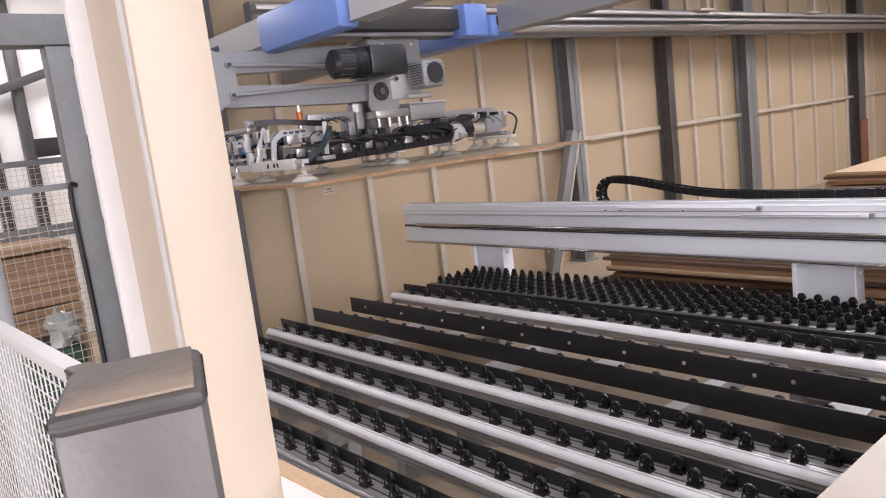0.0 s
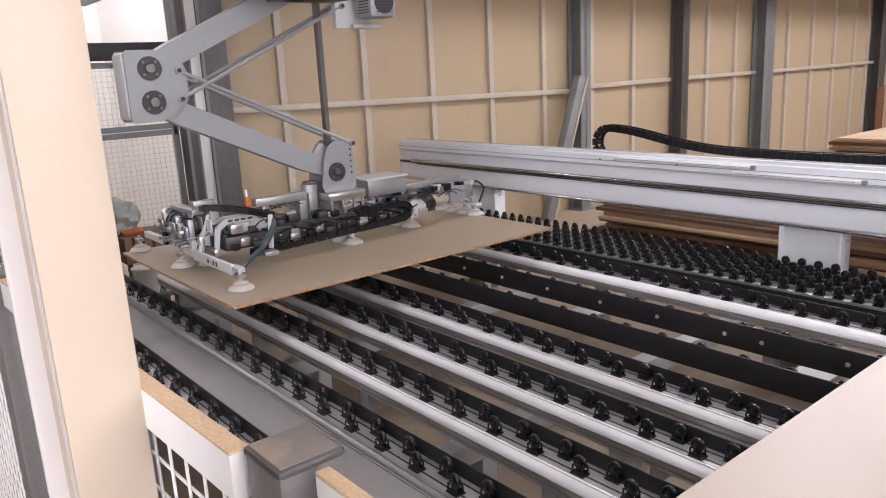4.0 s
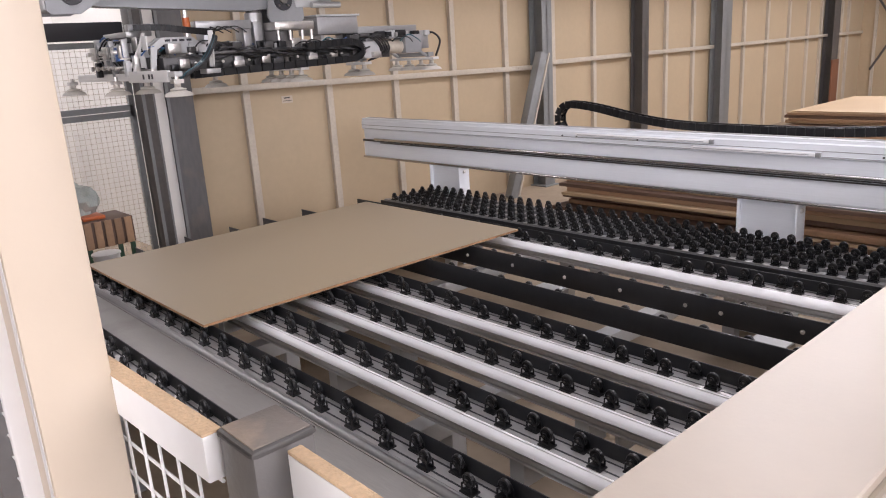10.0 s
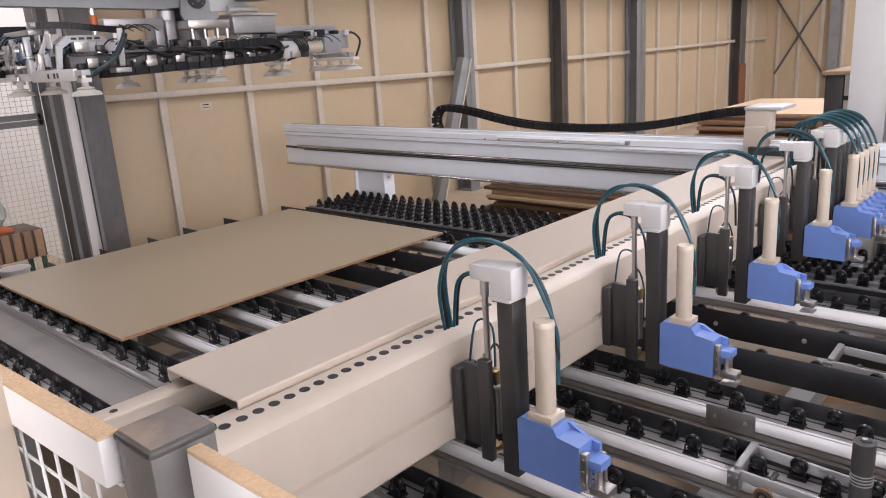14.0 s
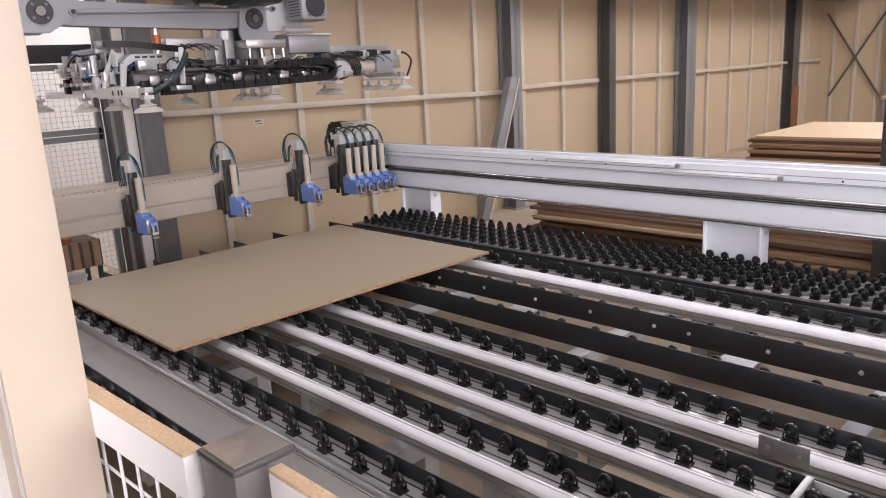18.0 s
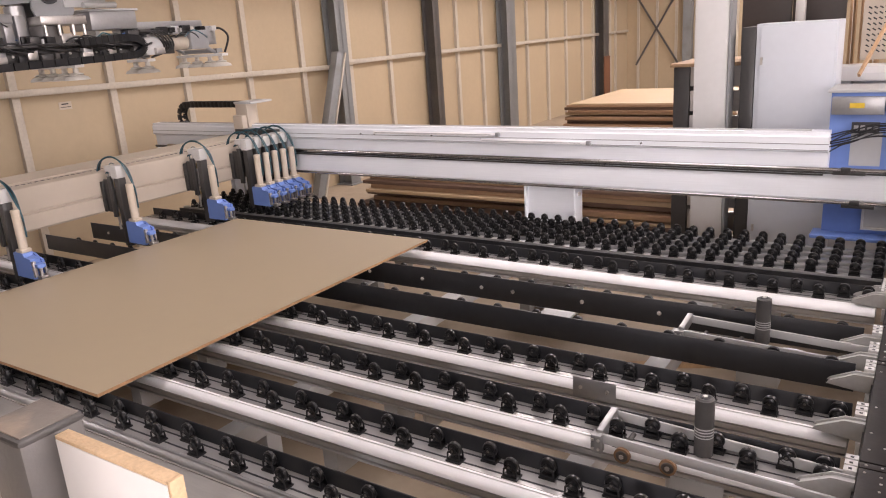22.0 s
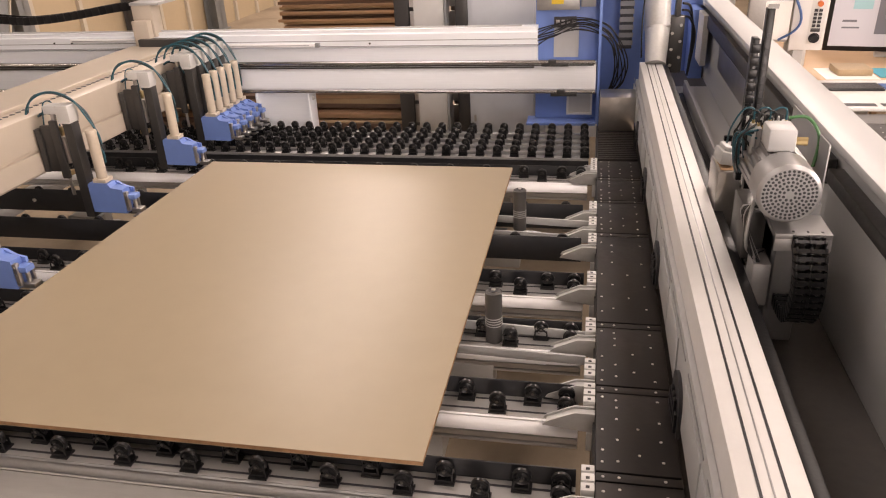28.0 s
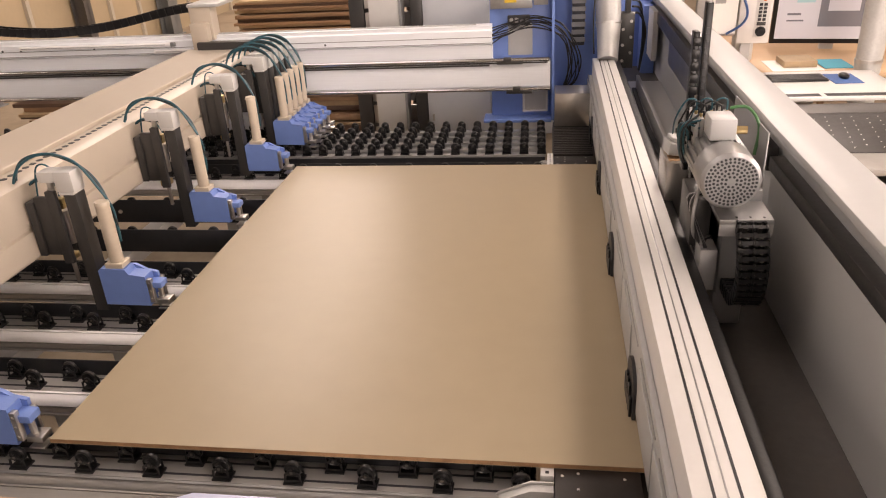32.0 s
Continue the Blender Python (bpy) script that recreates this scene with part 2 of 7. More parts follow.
    "bolt": material("zinc bolt head", (0.72, 0.70, 0.67), 0.3, 0.85, 0.08, 30, 0),
    "roofsheet": material("grey roof sheet", (0.40, 0.39, 0.37), 0.6, 0.1, 0.1, 2, 0.02),
    "ink": material("black print", (0.03, 0.03, 0.035), 0.5, 0, 0.05, 10, 0),
    "navy": material("navy print", (0.02, 0.05, 0.14), 0.5, 0, 0.05, 10, 0),
    "paper": material("white paper", (0.82, 0.81, 0.78), 0.7, 0, 0.03, 10, 0),
    "bluemat": material("blue desk mat", (0.03, 0.10, 0.30), 0.6, 0, 0.08, 10, 0.01),
    "cyanpad": material("cyan note pad", (0.05, 0.36, 0.48), 0.6, 0, 0.05, 10, 0),
    "bin": material("green crate", (0.03, 0.085, 0.05), 0.55, 0, 0.12, 6),
    "film": material("crumpled clear film", (0.42, 0.46, 0.43), 0.2, 0, 0.25, 14, 0.2, 20),
}


def glowing(name, color, strength):
    m = bpy.data.materials.new(name)
    m.use_nodes = True
    b = m.node_tree.nodes["Principled BSDF"]
    b.inputs["Base Color"].default_value = (*color, 1)
    b.inputs["Emission Color"].default_value = (*color, 1)
    b.inputs["Emission Strength"].default_value = strength
    b.inputs["Roughness"].default_value = 0.2
    return m


M["screen"] = glowing("lit screen", (0.42, 0.42, 0.46), 0.42)
M["screendark"] = glowing("screen drawing grey", (0.14, 0.14, 0.16), 0.35)
M["screencyan"] = glowing("screen window tint", (0.25, 0.42, 0.45), 0.4)
M["lightpanel"] = glowing("glowing sun block sheet", (0.9, 0.92, 0.95), 1.5)


# ---------------- mesh helpers ----------------
def BM():
    return bmesh.new()


def bx(bm, x0, x1, y0, y1, z0, z1, bevel=0.0, m=None):
    r = bmesh.ops.create_cube(bm, size=1.0)
    vs = r["verts"]
    for v in vs:
        v.co = Vector(((x0 + x1) / 2 + v.co.x * (x1 - x0), (y0 + y1) / 2 + v.co.y * (y1 - y0), (z0 + z1) / 2 + v.co.z * (z1 - z0)))
    if bevel:
        es = list({e for v in vs for e in v.link_edges})
        r = bmesh.ops.bevel(bm, geom=es, offset=bevel, segments=2, affect="EDGES", profile=0.5)
        vs = list({v for f in r["faces"] for v in f.verts} | {v for v in vs if v.is_valid})
    if m is not None:
        bmesh.ops.transform(bm, matrix=m, verts=vs)
    return vs


def cy(bm, p0, p1, r0, r1=None, seg=16, caps=True):
    p0, p1 = Vector(p0), Vector(p1)
    d = p1 - p0
    q = d.to_track_quat("Z", "Y").to_matrix().to_4x4()
    r = bmesh.ops.create_cone(bm, cap_ends=caps, segments=seg, radius1=r0, radius2=r0 if r1 is None else r1, depth=d.length)
    bmesh.ops.transform(bm, matrix=Matrix.Translation((p0 + p1) / 2) @ q, verts=r["verts"])
    return r["verts"]


def bar(bm, p0, p1, w, h, bevel=0.0):
    """A straight bar of width w (sideways) and height h from p0 to p1."""
    p0, p1 = Vector(p0), Vector(p1)
    d = p1 - p0
    q = d.to_track_quat("Y", "Z").to_matrix().to_4x4()
    return bx(bm, -w / 2, w / 2, -d.length / 2, d.length / 2, -h / 2, h / 2, bevel, Matrix.Translation((p0 + p1) / 2) @ q)


def extrude_profile(bm, pts, axis, a0, a1):
    """A closed profile of (u, v) points drawn along axis x, y or z."""
    def place(u, v, a):
        return {"x": (a, u, v), "y": (u, a, v), "z": (u, v, a)}[axis]
    ring0 = [bm.verts.new(place(u, v, a0)) for u, v in pts]
    ring1 = [bm.verts.new(place(u, v, a1)) for u, v in pts]
    n = len(pts)
    for i in range(n):
        bm.faces.new((ring0[i], ring0[(i + 1) % n], ring1[(i + 1) % n], ring1[i]))
    bm.faces.new(ring0[::-1])
    bm.faces.new(ring1)
    return ring0 + ring1


def extrude_profile_z(bm, pts):
    """An upright prism over a plan outline, from the floor to the roof."""
    lo = [bm.verts.new((x, y, FLOOR)) for x, y in pts]
    hi = [bm.verts.new((x, y, ROOF)) for x, y in pts]
    n = len(pts)
    for k in range(n):
        bm.faces.new((lo[k], lo[(k + 1) % n], hi[(k + 1) % n], hi[k]))
    bm.faces.new(lo[::-1])
    bm.faces.new(hi)
    bmesh.ops.recalc_face_normals(bm, faces=bm.faces)


def smooth_path(pts, steps=6):
    pts = [Vector(p) for p in pts]
    out = []
    for i in range(len(pts) - 1):
        p0, p1, p2, p3 = pts[max(i - 1, 0)], pts[i], pts[i + 1], pts[min(i + 2, len(pts) - 1)]
        for k in range(steps):
            t = k / steps
            out.append(0.5 * ((2 * p1) + (p2 - p0) * t + (2 * p0 - 5 * p1 + 4 * p2 - p3) * t * t + (3 * p1 - p0 - 3 * p2 + p3) * t ** 3))
    out.append(pts[-1])
    return out


def tube(bm, pts, r, seg=8, smooth=True, steps=6):
    path = smooth_path(pts, steps) if smooth else [Vector(p) for p in pts]
    rings, ref = [], None
    for i, p in enumerate(path):
        d = (path[min(i + 1, len(path) - 1)] - path[max(i - 1, 0)]).normalized()
        if ref is None:
            ref = d.orthogonal().normalized()
        ref = (ref - d * ref.dot(d)).normalized()
        side = d.cross(ref)
        rr = r[i % len(r)] if isinstance(r, (list, tuple)) else r
        rings.append([bm.verts.new(p + (ref * math.cos(a) + side * math.sin(a)) * rr) for a in [2 * math.pi * k / seg for k in range(seg)]])
    for a, b in zip(rings, rings[1:]):
        for k in range(seg):
            bm.faces.new((a[k], a[(k + 1) % seg], b[(k + 1) % seg], b[k]))
    bm.faces.new(rings[0][::-1])
    bm.faces.new(rings[-1])


def finish(bm, name, mat, soft=True):
    bmesh.ops.recalc_face_normals(bm, faces=bm.faces)
    me = bpy.data.meshes.new(name)
    bm.to_mesh(me)
    bm.free()
    me.materials.append(mat)
    if soft:
        me.set_sharp_from_angle(angle=radians(35))
        for p in me.polygons:
            p.use_smooth = True
    return me


def thing(name, label, category, at=None, group=""):
    ob = new(name)
    ob.empty_display_size = 0.1
    if at is not None:
        ob.matrix_world = at
    return tagged(ob, label, category, group)


def part(name, bm, mat, parent, label="", at=None):
    ob = new(name, finish(bm, name, mat) if isinstance(bm, bmesh.types.BMesh) else bm)
    ob.parent = parent
    if at is not None:
        ob.matrix_basis = at
    return tagged(ob, label) if label else ob


def solo(name, bm, mat, label, category, kind="", group="", at=None):
    ob = new(name, finish(bm, name, mat) if isinstance(bm, bmesh.types.BMesh) else bm)
    if at is not None:
        ob.matrix_world = at
    return tagged(ob, label, category, group, kind)


def one(fn, *a, **k):
    bm = BM()
    fn(bm, *a, **k)
    return bm


def boxes(*rows, bevel=0.0):
    bm = BM()
    for r in rows:
        bx(bm, *r, bevel=bevel)
    return bm


# ---------------- the hall ----------------
WX = -8.6          # inner face of the long clad wall
YF = 23.2          # inner face of the far end wall
XE, YN = 9.0, -9.0
solo("floor", boxes((-16, XE, YN, YF, FLOOR - 0.2, FLOOR)), M["concrete"], "dusty brown concrete factory floor", "floor", "structure")

# long wall in sheets between studs
wall = solo("wall_west", boxes((WX - 0.25, WX - 0.06, 2.0, YF, FLOOR, ROOF)), M["wall"], "cream clad factory wall behind the machine", "wall", "structure")
stud_y = [2.80, 4.03, 5.18, 6.34, 7.52, 8.72, 9.9, 12.35, 13.42, 15.7, 16.9, 18.1, 19.25, 20.1, 21.5, 22.0]
edges = [2.0] + stud_y + [YF]
for y0, y1 in zip(edges, edges[1:]):
    part("panel", boxes((WX - 0.06, WX - 0.035, y0 + 0.004, y1 - 0.004, FLOOR, ROOF)), M["wall"], wall)
for y in stud_y:
    s = BM()
    for r in ((WX - 0.034, WX + 0.03, y - 0.045, y - 0.041), (WX - 0.034, WX + 0.03, y + 0.041, y + 0.045), (WX + 0.026, WX + 0.03, y - 0.041, y + 0.041)):
        bx(s, *r, FLOOR, ROOF)
    for k in range(14):
        cy(s, (WX + 0.029, y + 0.02, FLOOR + 0.3 + 0.37 * k), (WX + 0.033, y + 0.02, FLOOR + 0.3 + 0.37 * k), 0.008, seg=6)
    part("stud", s, M["stud"], wall)


def girt(y0, z0, y1, z1):
    g = BM()
    bar(g, (WX + 0.055, y0, z0), (WX + 0.055, y1, z1), 0.05, 0.075, 0.006)
    for k in range(int((y1 - y0) / 0.6)):
        t = (k + 0.5) * 0.6 / (y1 - y0)
        z = z0 + (z1 - z0) * t
        cy(g, (WX + 0.08, y0 + (y1 - y0) * t, z), (WX + 0.085, y0 + (y1 - y0) * t, z), 0.01, seg=6)
    part("girt", g, M["stud"], wall)


girt(2.05, 1.185, 8.1, 1.075)
girt(8.35, 1.125, 11.0, 1.135)
girt(11.35, 1.135, 14.2, 1.135)
girt(14.5, 1.135, 20.4, 1.155)
girt(20.8, 1.155, 23.0, 1.16)


def h_column(name, y, w, depth, mat, label, x=WX + 0.0):
    t = thing(name, label, "column")
    part("web", boxes((x, x + depth, y - 0.008, y + 0.008, FLOOR, ROOF)), mat, t)
    for xx in (x, x + depth - 0.014):
        part("flange", boxes((xx, xx + 0.014, y - w / 2, y + w / 2, FLOOR, ROOF), bevel=0.002), mat, t)
    part("base_plate", boxes((x - 0.02, x + depth + 0.05, y - w / 2 - 0.05, y + w / 2 + 0.05, FLOOR, FLOOR + 0.02)), mat, t)
    return t


h_column("steel_column", 8.25, 0.25, 0.28, M["steelgrey"], "grey painted steel H column against the cream wall")
h_column("steel_column", 11.2, 0.22, 0.26, M["steeldark"], "dark stained steel H column against the cream wall")
h_column("steel_column", 14.35, 0.42, 0.28, M["steelgrey"], "grey painted steel H column against the cream wall")
c4 = h_column("steel_column", 20.5, 0.42, 0.26, M["steeldark"], "dark steel column with a red-brown primed foot")
part("primed_foot", boxes((WX + 0.261, WX + 0.30, 20.28, 20.72, FLOOR, 0.5)), M["steelbrown"], c4, "red-brown primed foot")
# diagonal brace beside the grey column
br = thing("diagonal_brace", "grey steel channel brace leaning against the column", "brace")
part("channel", one(bar, (WX + 0.42, 7.95, 1.30), (WX + 0.42, 7.1, FLOOR), 0.14, 0.20, 0.006), M["steelgrey"], br)
part("lip", one(bar, (WX + 0.50, 8.03, 1.30), (WX + 0.50, 7.18, FLOOR), 0.02, 0.03), M["stud"], br)

# end of the clad wall: dark portal posts
for y0, y1, d, mat in ((1.45, 1.56, 0.25, "steeldark"), (1.575, 1.715, 0.20, "whitewall"), (1.73, 2.03, 0.22, "steelstain")):
    t = thing("portal_post", "dark steel portal post at the end of the cream wall" if mat != "whitewall" else "white flashing strip between portal posts", "post")
    part("shaft", boxes((WX, WX + d, y0, y1, FLOOR, ROOF), bevel=0.004), M[mat], t)
    if d > 0.1:
        part("lip", boxes((WX + d, WX + d + 0.012, y0 - 0.015, y0 + 0.02, FLOOR, ROOF)), M["steelgrey"], t)

# white annexe beyond the gate
solo("wall_annexe", boxes((-13.2, -13.0, YN, 2.0, FLOOR, ROOF)), M["whitewall"], "bright white wall of the side bay", "wall", "structure")
solo("wall_return", boxes((-13.0, WX - 0.25, 2.0, 2.2, FLOOR, ROOF)), M["whitewall"], "white return wall of the side bay", "wall", "structure")
for y in (0.86, 0.38, -0.6, -1.6, -2.6):
    t = thing("bay_post", "dark steel post before the white wall", "post", group="bay posts")
    part("shaft", boxes((-12.98, -12.80, y - 0.075, y + 0.075, FLOOR, ROOF), bevel=0.004), M["darkgrey"], t)
    part("foot", boxes((-13.0, -12.66, y - 0.16, y + 0.16, FLOOR, FLOOR + 0.03)), M["steeldark"], t)
bb = thing("bay_rail", "dark sloping steel rail across the side bay", "rail")
part("rail", one(bar, (-12.74, -3.0, 1.72), (-12.74, 1.9, 3.38), 0.12, 0.13, 0.004), M["darkgrey"], bb)

# the other walls close the hall
far = solo("wall_north", boxes((WX - 0.3, XE, YF, YF + 0.2, FLOOR, ROOF)), M["wall"], "cream clad end wall of the hall", "wall", "structure")
for k in range(28):
    x = WX + 0.35 + k * 0.62
    part("stud", boxes((x - 0.04, x + 0.04, YF - 0.05, YF - 0.002, FLOOR, ROOF)), M["stud"], far)
for k, (a, b) in enumerate((((-8.3, 0.05), (-6.75, 2.65)), ((-6.8, -0.09), (-8.45, 2.5)))):
    part("cross_brace", one(bar, (a[0], YF - 0.09 - 0.05 * k, a[1]), (b[0], YF - 0.09 - 0.05 * k, b[1]), 0.03, 0.06), M["steeldark"], far)
for x, w in ((-6.6, 0.27), (-2.6, 0.35), (1.0, 0.35)):
    part("column", boxes((x - w / 2, x + w / 2, YF - 0.3, YF - 0.06, FLOOR, ROOF)), M["steelgrey"], far)
solo("wall_east", boxes((XE, XE + 0.2, YN, -3.0, FLOOR, ROOF), (XE, XE + 0.2, 4.0, YF + 0.2, FLOOR, ROOF), (XE, XE + 0.2, -3.0, 4.0, FLOOR, 1.8), (XE, XE + 0.2, -3.0, 4.0, 4.2, ROOF)), M["whitewall"], "unseen white wall with a high opening added for the side fill", "wall", "structure")
solo("wall_south", boxes((-16, 1.0, YN - 0.2, YN, FLOOR, ROOF), (6.0, XE + 0.2, YN - 0.2, YN, FLOOR, ROOF), (1.0, 6.0, YN - 0.2, YN, 3.2, ROOF)), M["whitewall"],
     "white wall with a wide open gate", "wall", "structure")
# roof with openings for the added roof lamps
roof = BM()
xs = sorted({-16.0, XE} | {v for s in SKYLIGHTS for v in (s[0] - s[2] / 2, s[0] + s[2] / 2)})
for x0, x1 in zip(xs, xs[1:]):
    cuts = sorted([(s[1] - s[3] / 2, s[1] + s[3] / 2) for s in SKYLIGHTS if s[0] - s[2] / 2 <= x0 + 1e-6 and s[0] + s[2] / 2 >= x1 - 1e-6])
    y = YN
    for c0, c1 in cuts + [(YF, YF)]:
        bx(roof, x0, x1, y, c0, ROOF, ROOF + 0.1)
        y = c1
# Unseen opaque sheets over the openings, added to block sun and sky.
for s in SKYLIGHTS:
    solo("roof_light", boxes((s[0] - s[2] / 2 - 0.05, s[0] + s[2] / 2 + 0.05, s[1] - s[3] / 2 - 0.05, s[1] + s[3] / 2 + 0.05, ROOF + 0.101, ROOF + 0.12)), M["lightpanel"], "opaque glowing sheet added to shut out sun and sky", "roof light", "structure")
solo("ceiling", roof, M["roofsheet"], "grey sheet roof with long openings for added lamps", "ceiling", "structure")
for y in (3.9, 8.25, 14.35, 20.6, -4.0):
    t = thing("roof_beam", "grey steel roof beam spanning the hall", "beam", group="roof beams")
    part("web", boxes((WX, XE, y - 0.006, y + 0.006, ROOF - 0.45, ROOF - 0.02)), M["steelgrey"], t)
    for z in (ROOF - 0.46, ROOF - 0.03):
        part("flange", boxes((WX, XE, y - 0.1, y + 0.1, z, z + 0.014)), M["steelgrey"], t)


# ---------------- roller table ----------------
RX0, RX1 = -6.62, -0.06


def roller_mesh():
    """A nylon bracket with two forked cheeks and a crowned wheel between them; its top is at z = 0."""
    bm = BM()
    for y0, y1 in ((-0.0185, -0.0135), (0.0135, 0.0185)):
        # base web, two upright legs and two struts that meet at the axle boss
        extrude_profile(bm, [(-0.030, -0.082), (0.030, -0.082), (0.028, -0.064), (-0.028, -0.064)], "y", y0, y1)
        for sg in (-1, 1):
            extrude_profile(bm, [(sg * 0.029, -0.064), (sg * 0.023, -0.064), (sg * 0.021, -0.046), (sg * 0.003, -0.036), (sg * 0.004, -0.026), (sg * 0.027, -0.041)], "y", y0, y1)
        extrude_profile(bm, [(0.0115 * math.cos(a * 0.785), -0.031 + 0.0115 * math.sin(a * 0.785)) for a in range(8)], "y", y0 - 0.002, y1 + 0.002)
    bx(bm, -0.033, 0.033, -0.024, 0.024, -0.082, -0.075)
    cy(bm, (0, -0.0055, -0.031), (0, 0.0055, -0.031), 0.031, seg=20, caps=False)
    for sg in (-1, 1):
        cy(bm, (0, sg * 0.0055, -0.031), (0, sg * 0.0095, -0.031), 0.031, 0.027, seg=20, caps=False)
        cy(bm, (0, sg * 0.0095, -0.031), (0, sg * 0.0065, -0.031), 0.027, 0.022, seg=20, caps=False)
        cy(bm, (0, sg * 0.0065, -0.031), (0, sg * 0.0115, -0.031), 0.022, 0.008, seg=12, caps=False)
    n0 = len(bm.faces)
    cy(bm, (0, -0.0225, -0.031), (0, 0.0225, -0.031), 0.0055, seg=8)
    bm.faces.ensure_lookup_table()
    for f in bm.faces[n0:]:
        f.material_index = 1
    return bm


roller_me = finish(roller_mesh(), "roller", M["wheel"])
roller_me.materials.append(M["hub"])

def roller_rail(y, strip=0.038, top="alubright", label="aluminium roller rail with staggered black nylon rollers"):
    t = thing("roller_rail", label, "conveyor rail", pose(0, y, -0.018), "roller rails of the table")
    f = -0.060 - strip
    # box extrusion: ledge with two slots, rounded nose, grooved face, foot flange
    prof = [(0.060, -0.082), (-0.057, -0.082), (-0.057, -0.090), (f + 0.016, -0.113), (f + 0.006, -0.128), (f + 0.010, -0.130), (f + 0.010, -0.135), (f + 0.003, -0.138), (f + 0.003, -0.158), (f + 0.012, -0.160), (f + 0.012, -0.165), (f, -0.168), (f, -0.176), (0.060, -0.176)]
    b = BM()
    extrude_profile(b, prof, "x", RX0, RX1)
    part("extrusion", b, M["alu"], t)
    # The near-white nose colour carries the light that the rounded edge catches.
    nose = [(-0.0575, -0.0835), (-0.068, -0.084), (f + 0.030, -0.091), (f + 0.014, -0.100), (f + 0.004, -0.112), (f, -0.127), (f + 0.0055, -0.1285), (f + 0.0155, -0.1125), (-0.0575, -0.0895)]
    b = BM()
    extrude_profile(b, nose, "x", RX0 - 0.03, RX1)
    part("slide_strip", b, M[top], t, "rounded nose strip with its sheen in the colour" if top == "alubright" else "")
    for y0 in (-0.034, 0.028):
        part("slot", boxes((RX0, RX1, y0, y0 + 0.009, -0.0815, -0.0805)), M["ink"], t)
    part("back_plate", boxes((RX0, RX1, 0.062, 0.067, -0.176, -0.012), bevel=0.001), M["black"], t, "black back plate")
    n = int((RX1 - RX0 - 0.1) / 0.125)
    for k in range(n):
        x = RX1 - 0.045 - k * 0.125
        part("roller", roller_me, None, t, at=pose(x, -0.030 if k % 2 == 0 else 0.032, 0))
    part("roller", roller_me, None, t, at=pose(RX1 - 0.045, 0.032, 0))
    for k in range(5):
        part("bracket", boxes((-0.04, 0.04, -0.085, 0.05, -0.30, -0.177)), M["pale"], t, at=pose(RX0 + 0.5 + k * 1.38, 0, 0))
    return t


# Near rails get a duller nose colour, without the painted sheen.
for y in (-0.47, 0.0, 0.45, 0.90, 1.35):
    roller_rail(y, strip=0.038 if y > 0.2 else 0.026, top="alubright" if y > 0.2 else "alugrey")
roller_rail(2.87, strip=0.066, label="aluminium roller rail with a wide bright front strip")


sp = solo("splice_plate", boxes((-1.20, -0.99, 1.22, 1.2235, -0.155, -0.058), bevel=0.001), M["alugrey"], "dull steel splice plate bolted on a rail", "plate")
for x in (-1.16, -1.03):
    part("bolt", one(cy, (x, 1.2195, -0.105), (x, 1.213, -0.105), 0.009, seg=8), M["bolt"], sp)


def plate_rail(y, z0, bolts, label):
    t = thing("roller_rail", label, "conveyor rail", pose(0, y, -0.018), "roller rails of the table")
    part("side_plate", boxes((RX0, RX1 - 0.02, -0.004, 0.004, z0, 0.004), bevel=0.0015), M["black"], t, "tall black side plate")
    part("support_bar", boxes((RX0, RX1, 0.012, 0.085, z0, -0.083)), M["alu"], t)
    n = int((RX1 - RX0 - 0.1) / 0.25)
    for k in range(n):
        part("roller", roller_me, None, t, at=pose(RX1 - 0.12 - k * 0.25, 0.048, 0.004))
    for x in bolts:
        bm = BM()
        cy(bm, (x, -0.004, -0.075), (x, -0.010, -0.075), 0.013, seg=12)
        cy(bm, (x, -0.010, -0.075), (x, -0.016, -0.075), 0.009, 0.006, seg=10)
        part("bolt", bm, M["bolt"], t)
    return t


plate_rail(1.78, -0.135, (), "black plated rail hiding a row of rollers")
plate_rail(2.23, -0.15, (-6.35, -5.75, -5.15, -4.62, -4.17, -3.69, -3.20, -2.74, -2.27, -2.04, -1.57, -1.10), "black plated rail with bright round bolt heads")

# dense roller bed along the fence
bed = thing("roller_bed", "dense bed of black rollers on steel bars beside the guide beam", "conveyor", pose(0, 0, -0.018))
part("base_frame", boxes((RX0, RX1, 3.265, 3.95, -0.20, -0.111)), M["midgrey"], bed)
part("front_plate", boxes((RX0, RX1, 3.252, 3.260, -0.235, -0.086), bevel=0.0015), M["black"], bed, "black front plate")
rows_y = [3.33 + 0.14 * k for k in range(5)]
for y in rows_y:
    part("bar", boxes((RX0, RX1, y - 0.028, y + 0.028, -0.11, -0.083), bevel=0.002), M["alugrey"], bed)
near_bed, far_bed = [], []
for i, y in enumerate(rows_y):
    for k in range(52):
        x = RX1 - 0.027 - k * 0.125 - 0.003 * i
        if x > RX0:
            (near_bed if x > -4.1 else far_bed).append((x, y))
for x, y in near_bed[:300]:
    part("roller", roller_me, None, bed, at=pose(x, y, 0))
base = BM()
base.from_mesh(roller_me)
verts = np.array([v.co[:] for v in base.verts])
faces = [[v.index for v in f.verts] for f in base.faces]
base.free()
rest = near_bed[300:] + far_bed
vv, ff = [], []
for x, y in rest:
    o = len(vv)
    vv += [tuple(p) for p in verts + np.array((x, y, 0.0))]
    ff += [[i + o for i in f] for f in faces]
me = bpy.data.meshes.new("rollers")
me.from_pydata(vv, [], ff)
me.materials.append(M["wheel"])
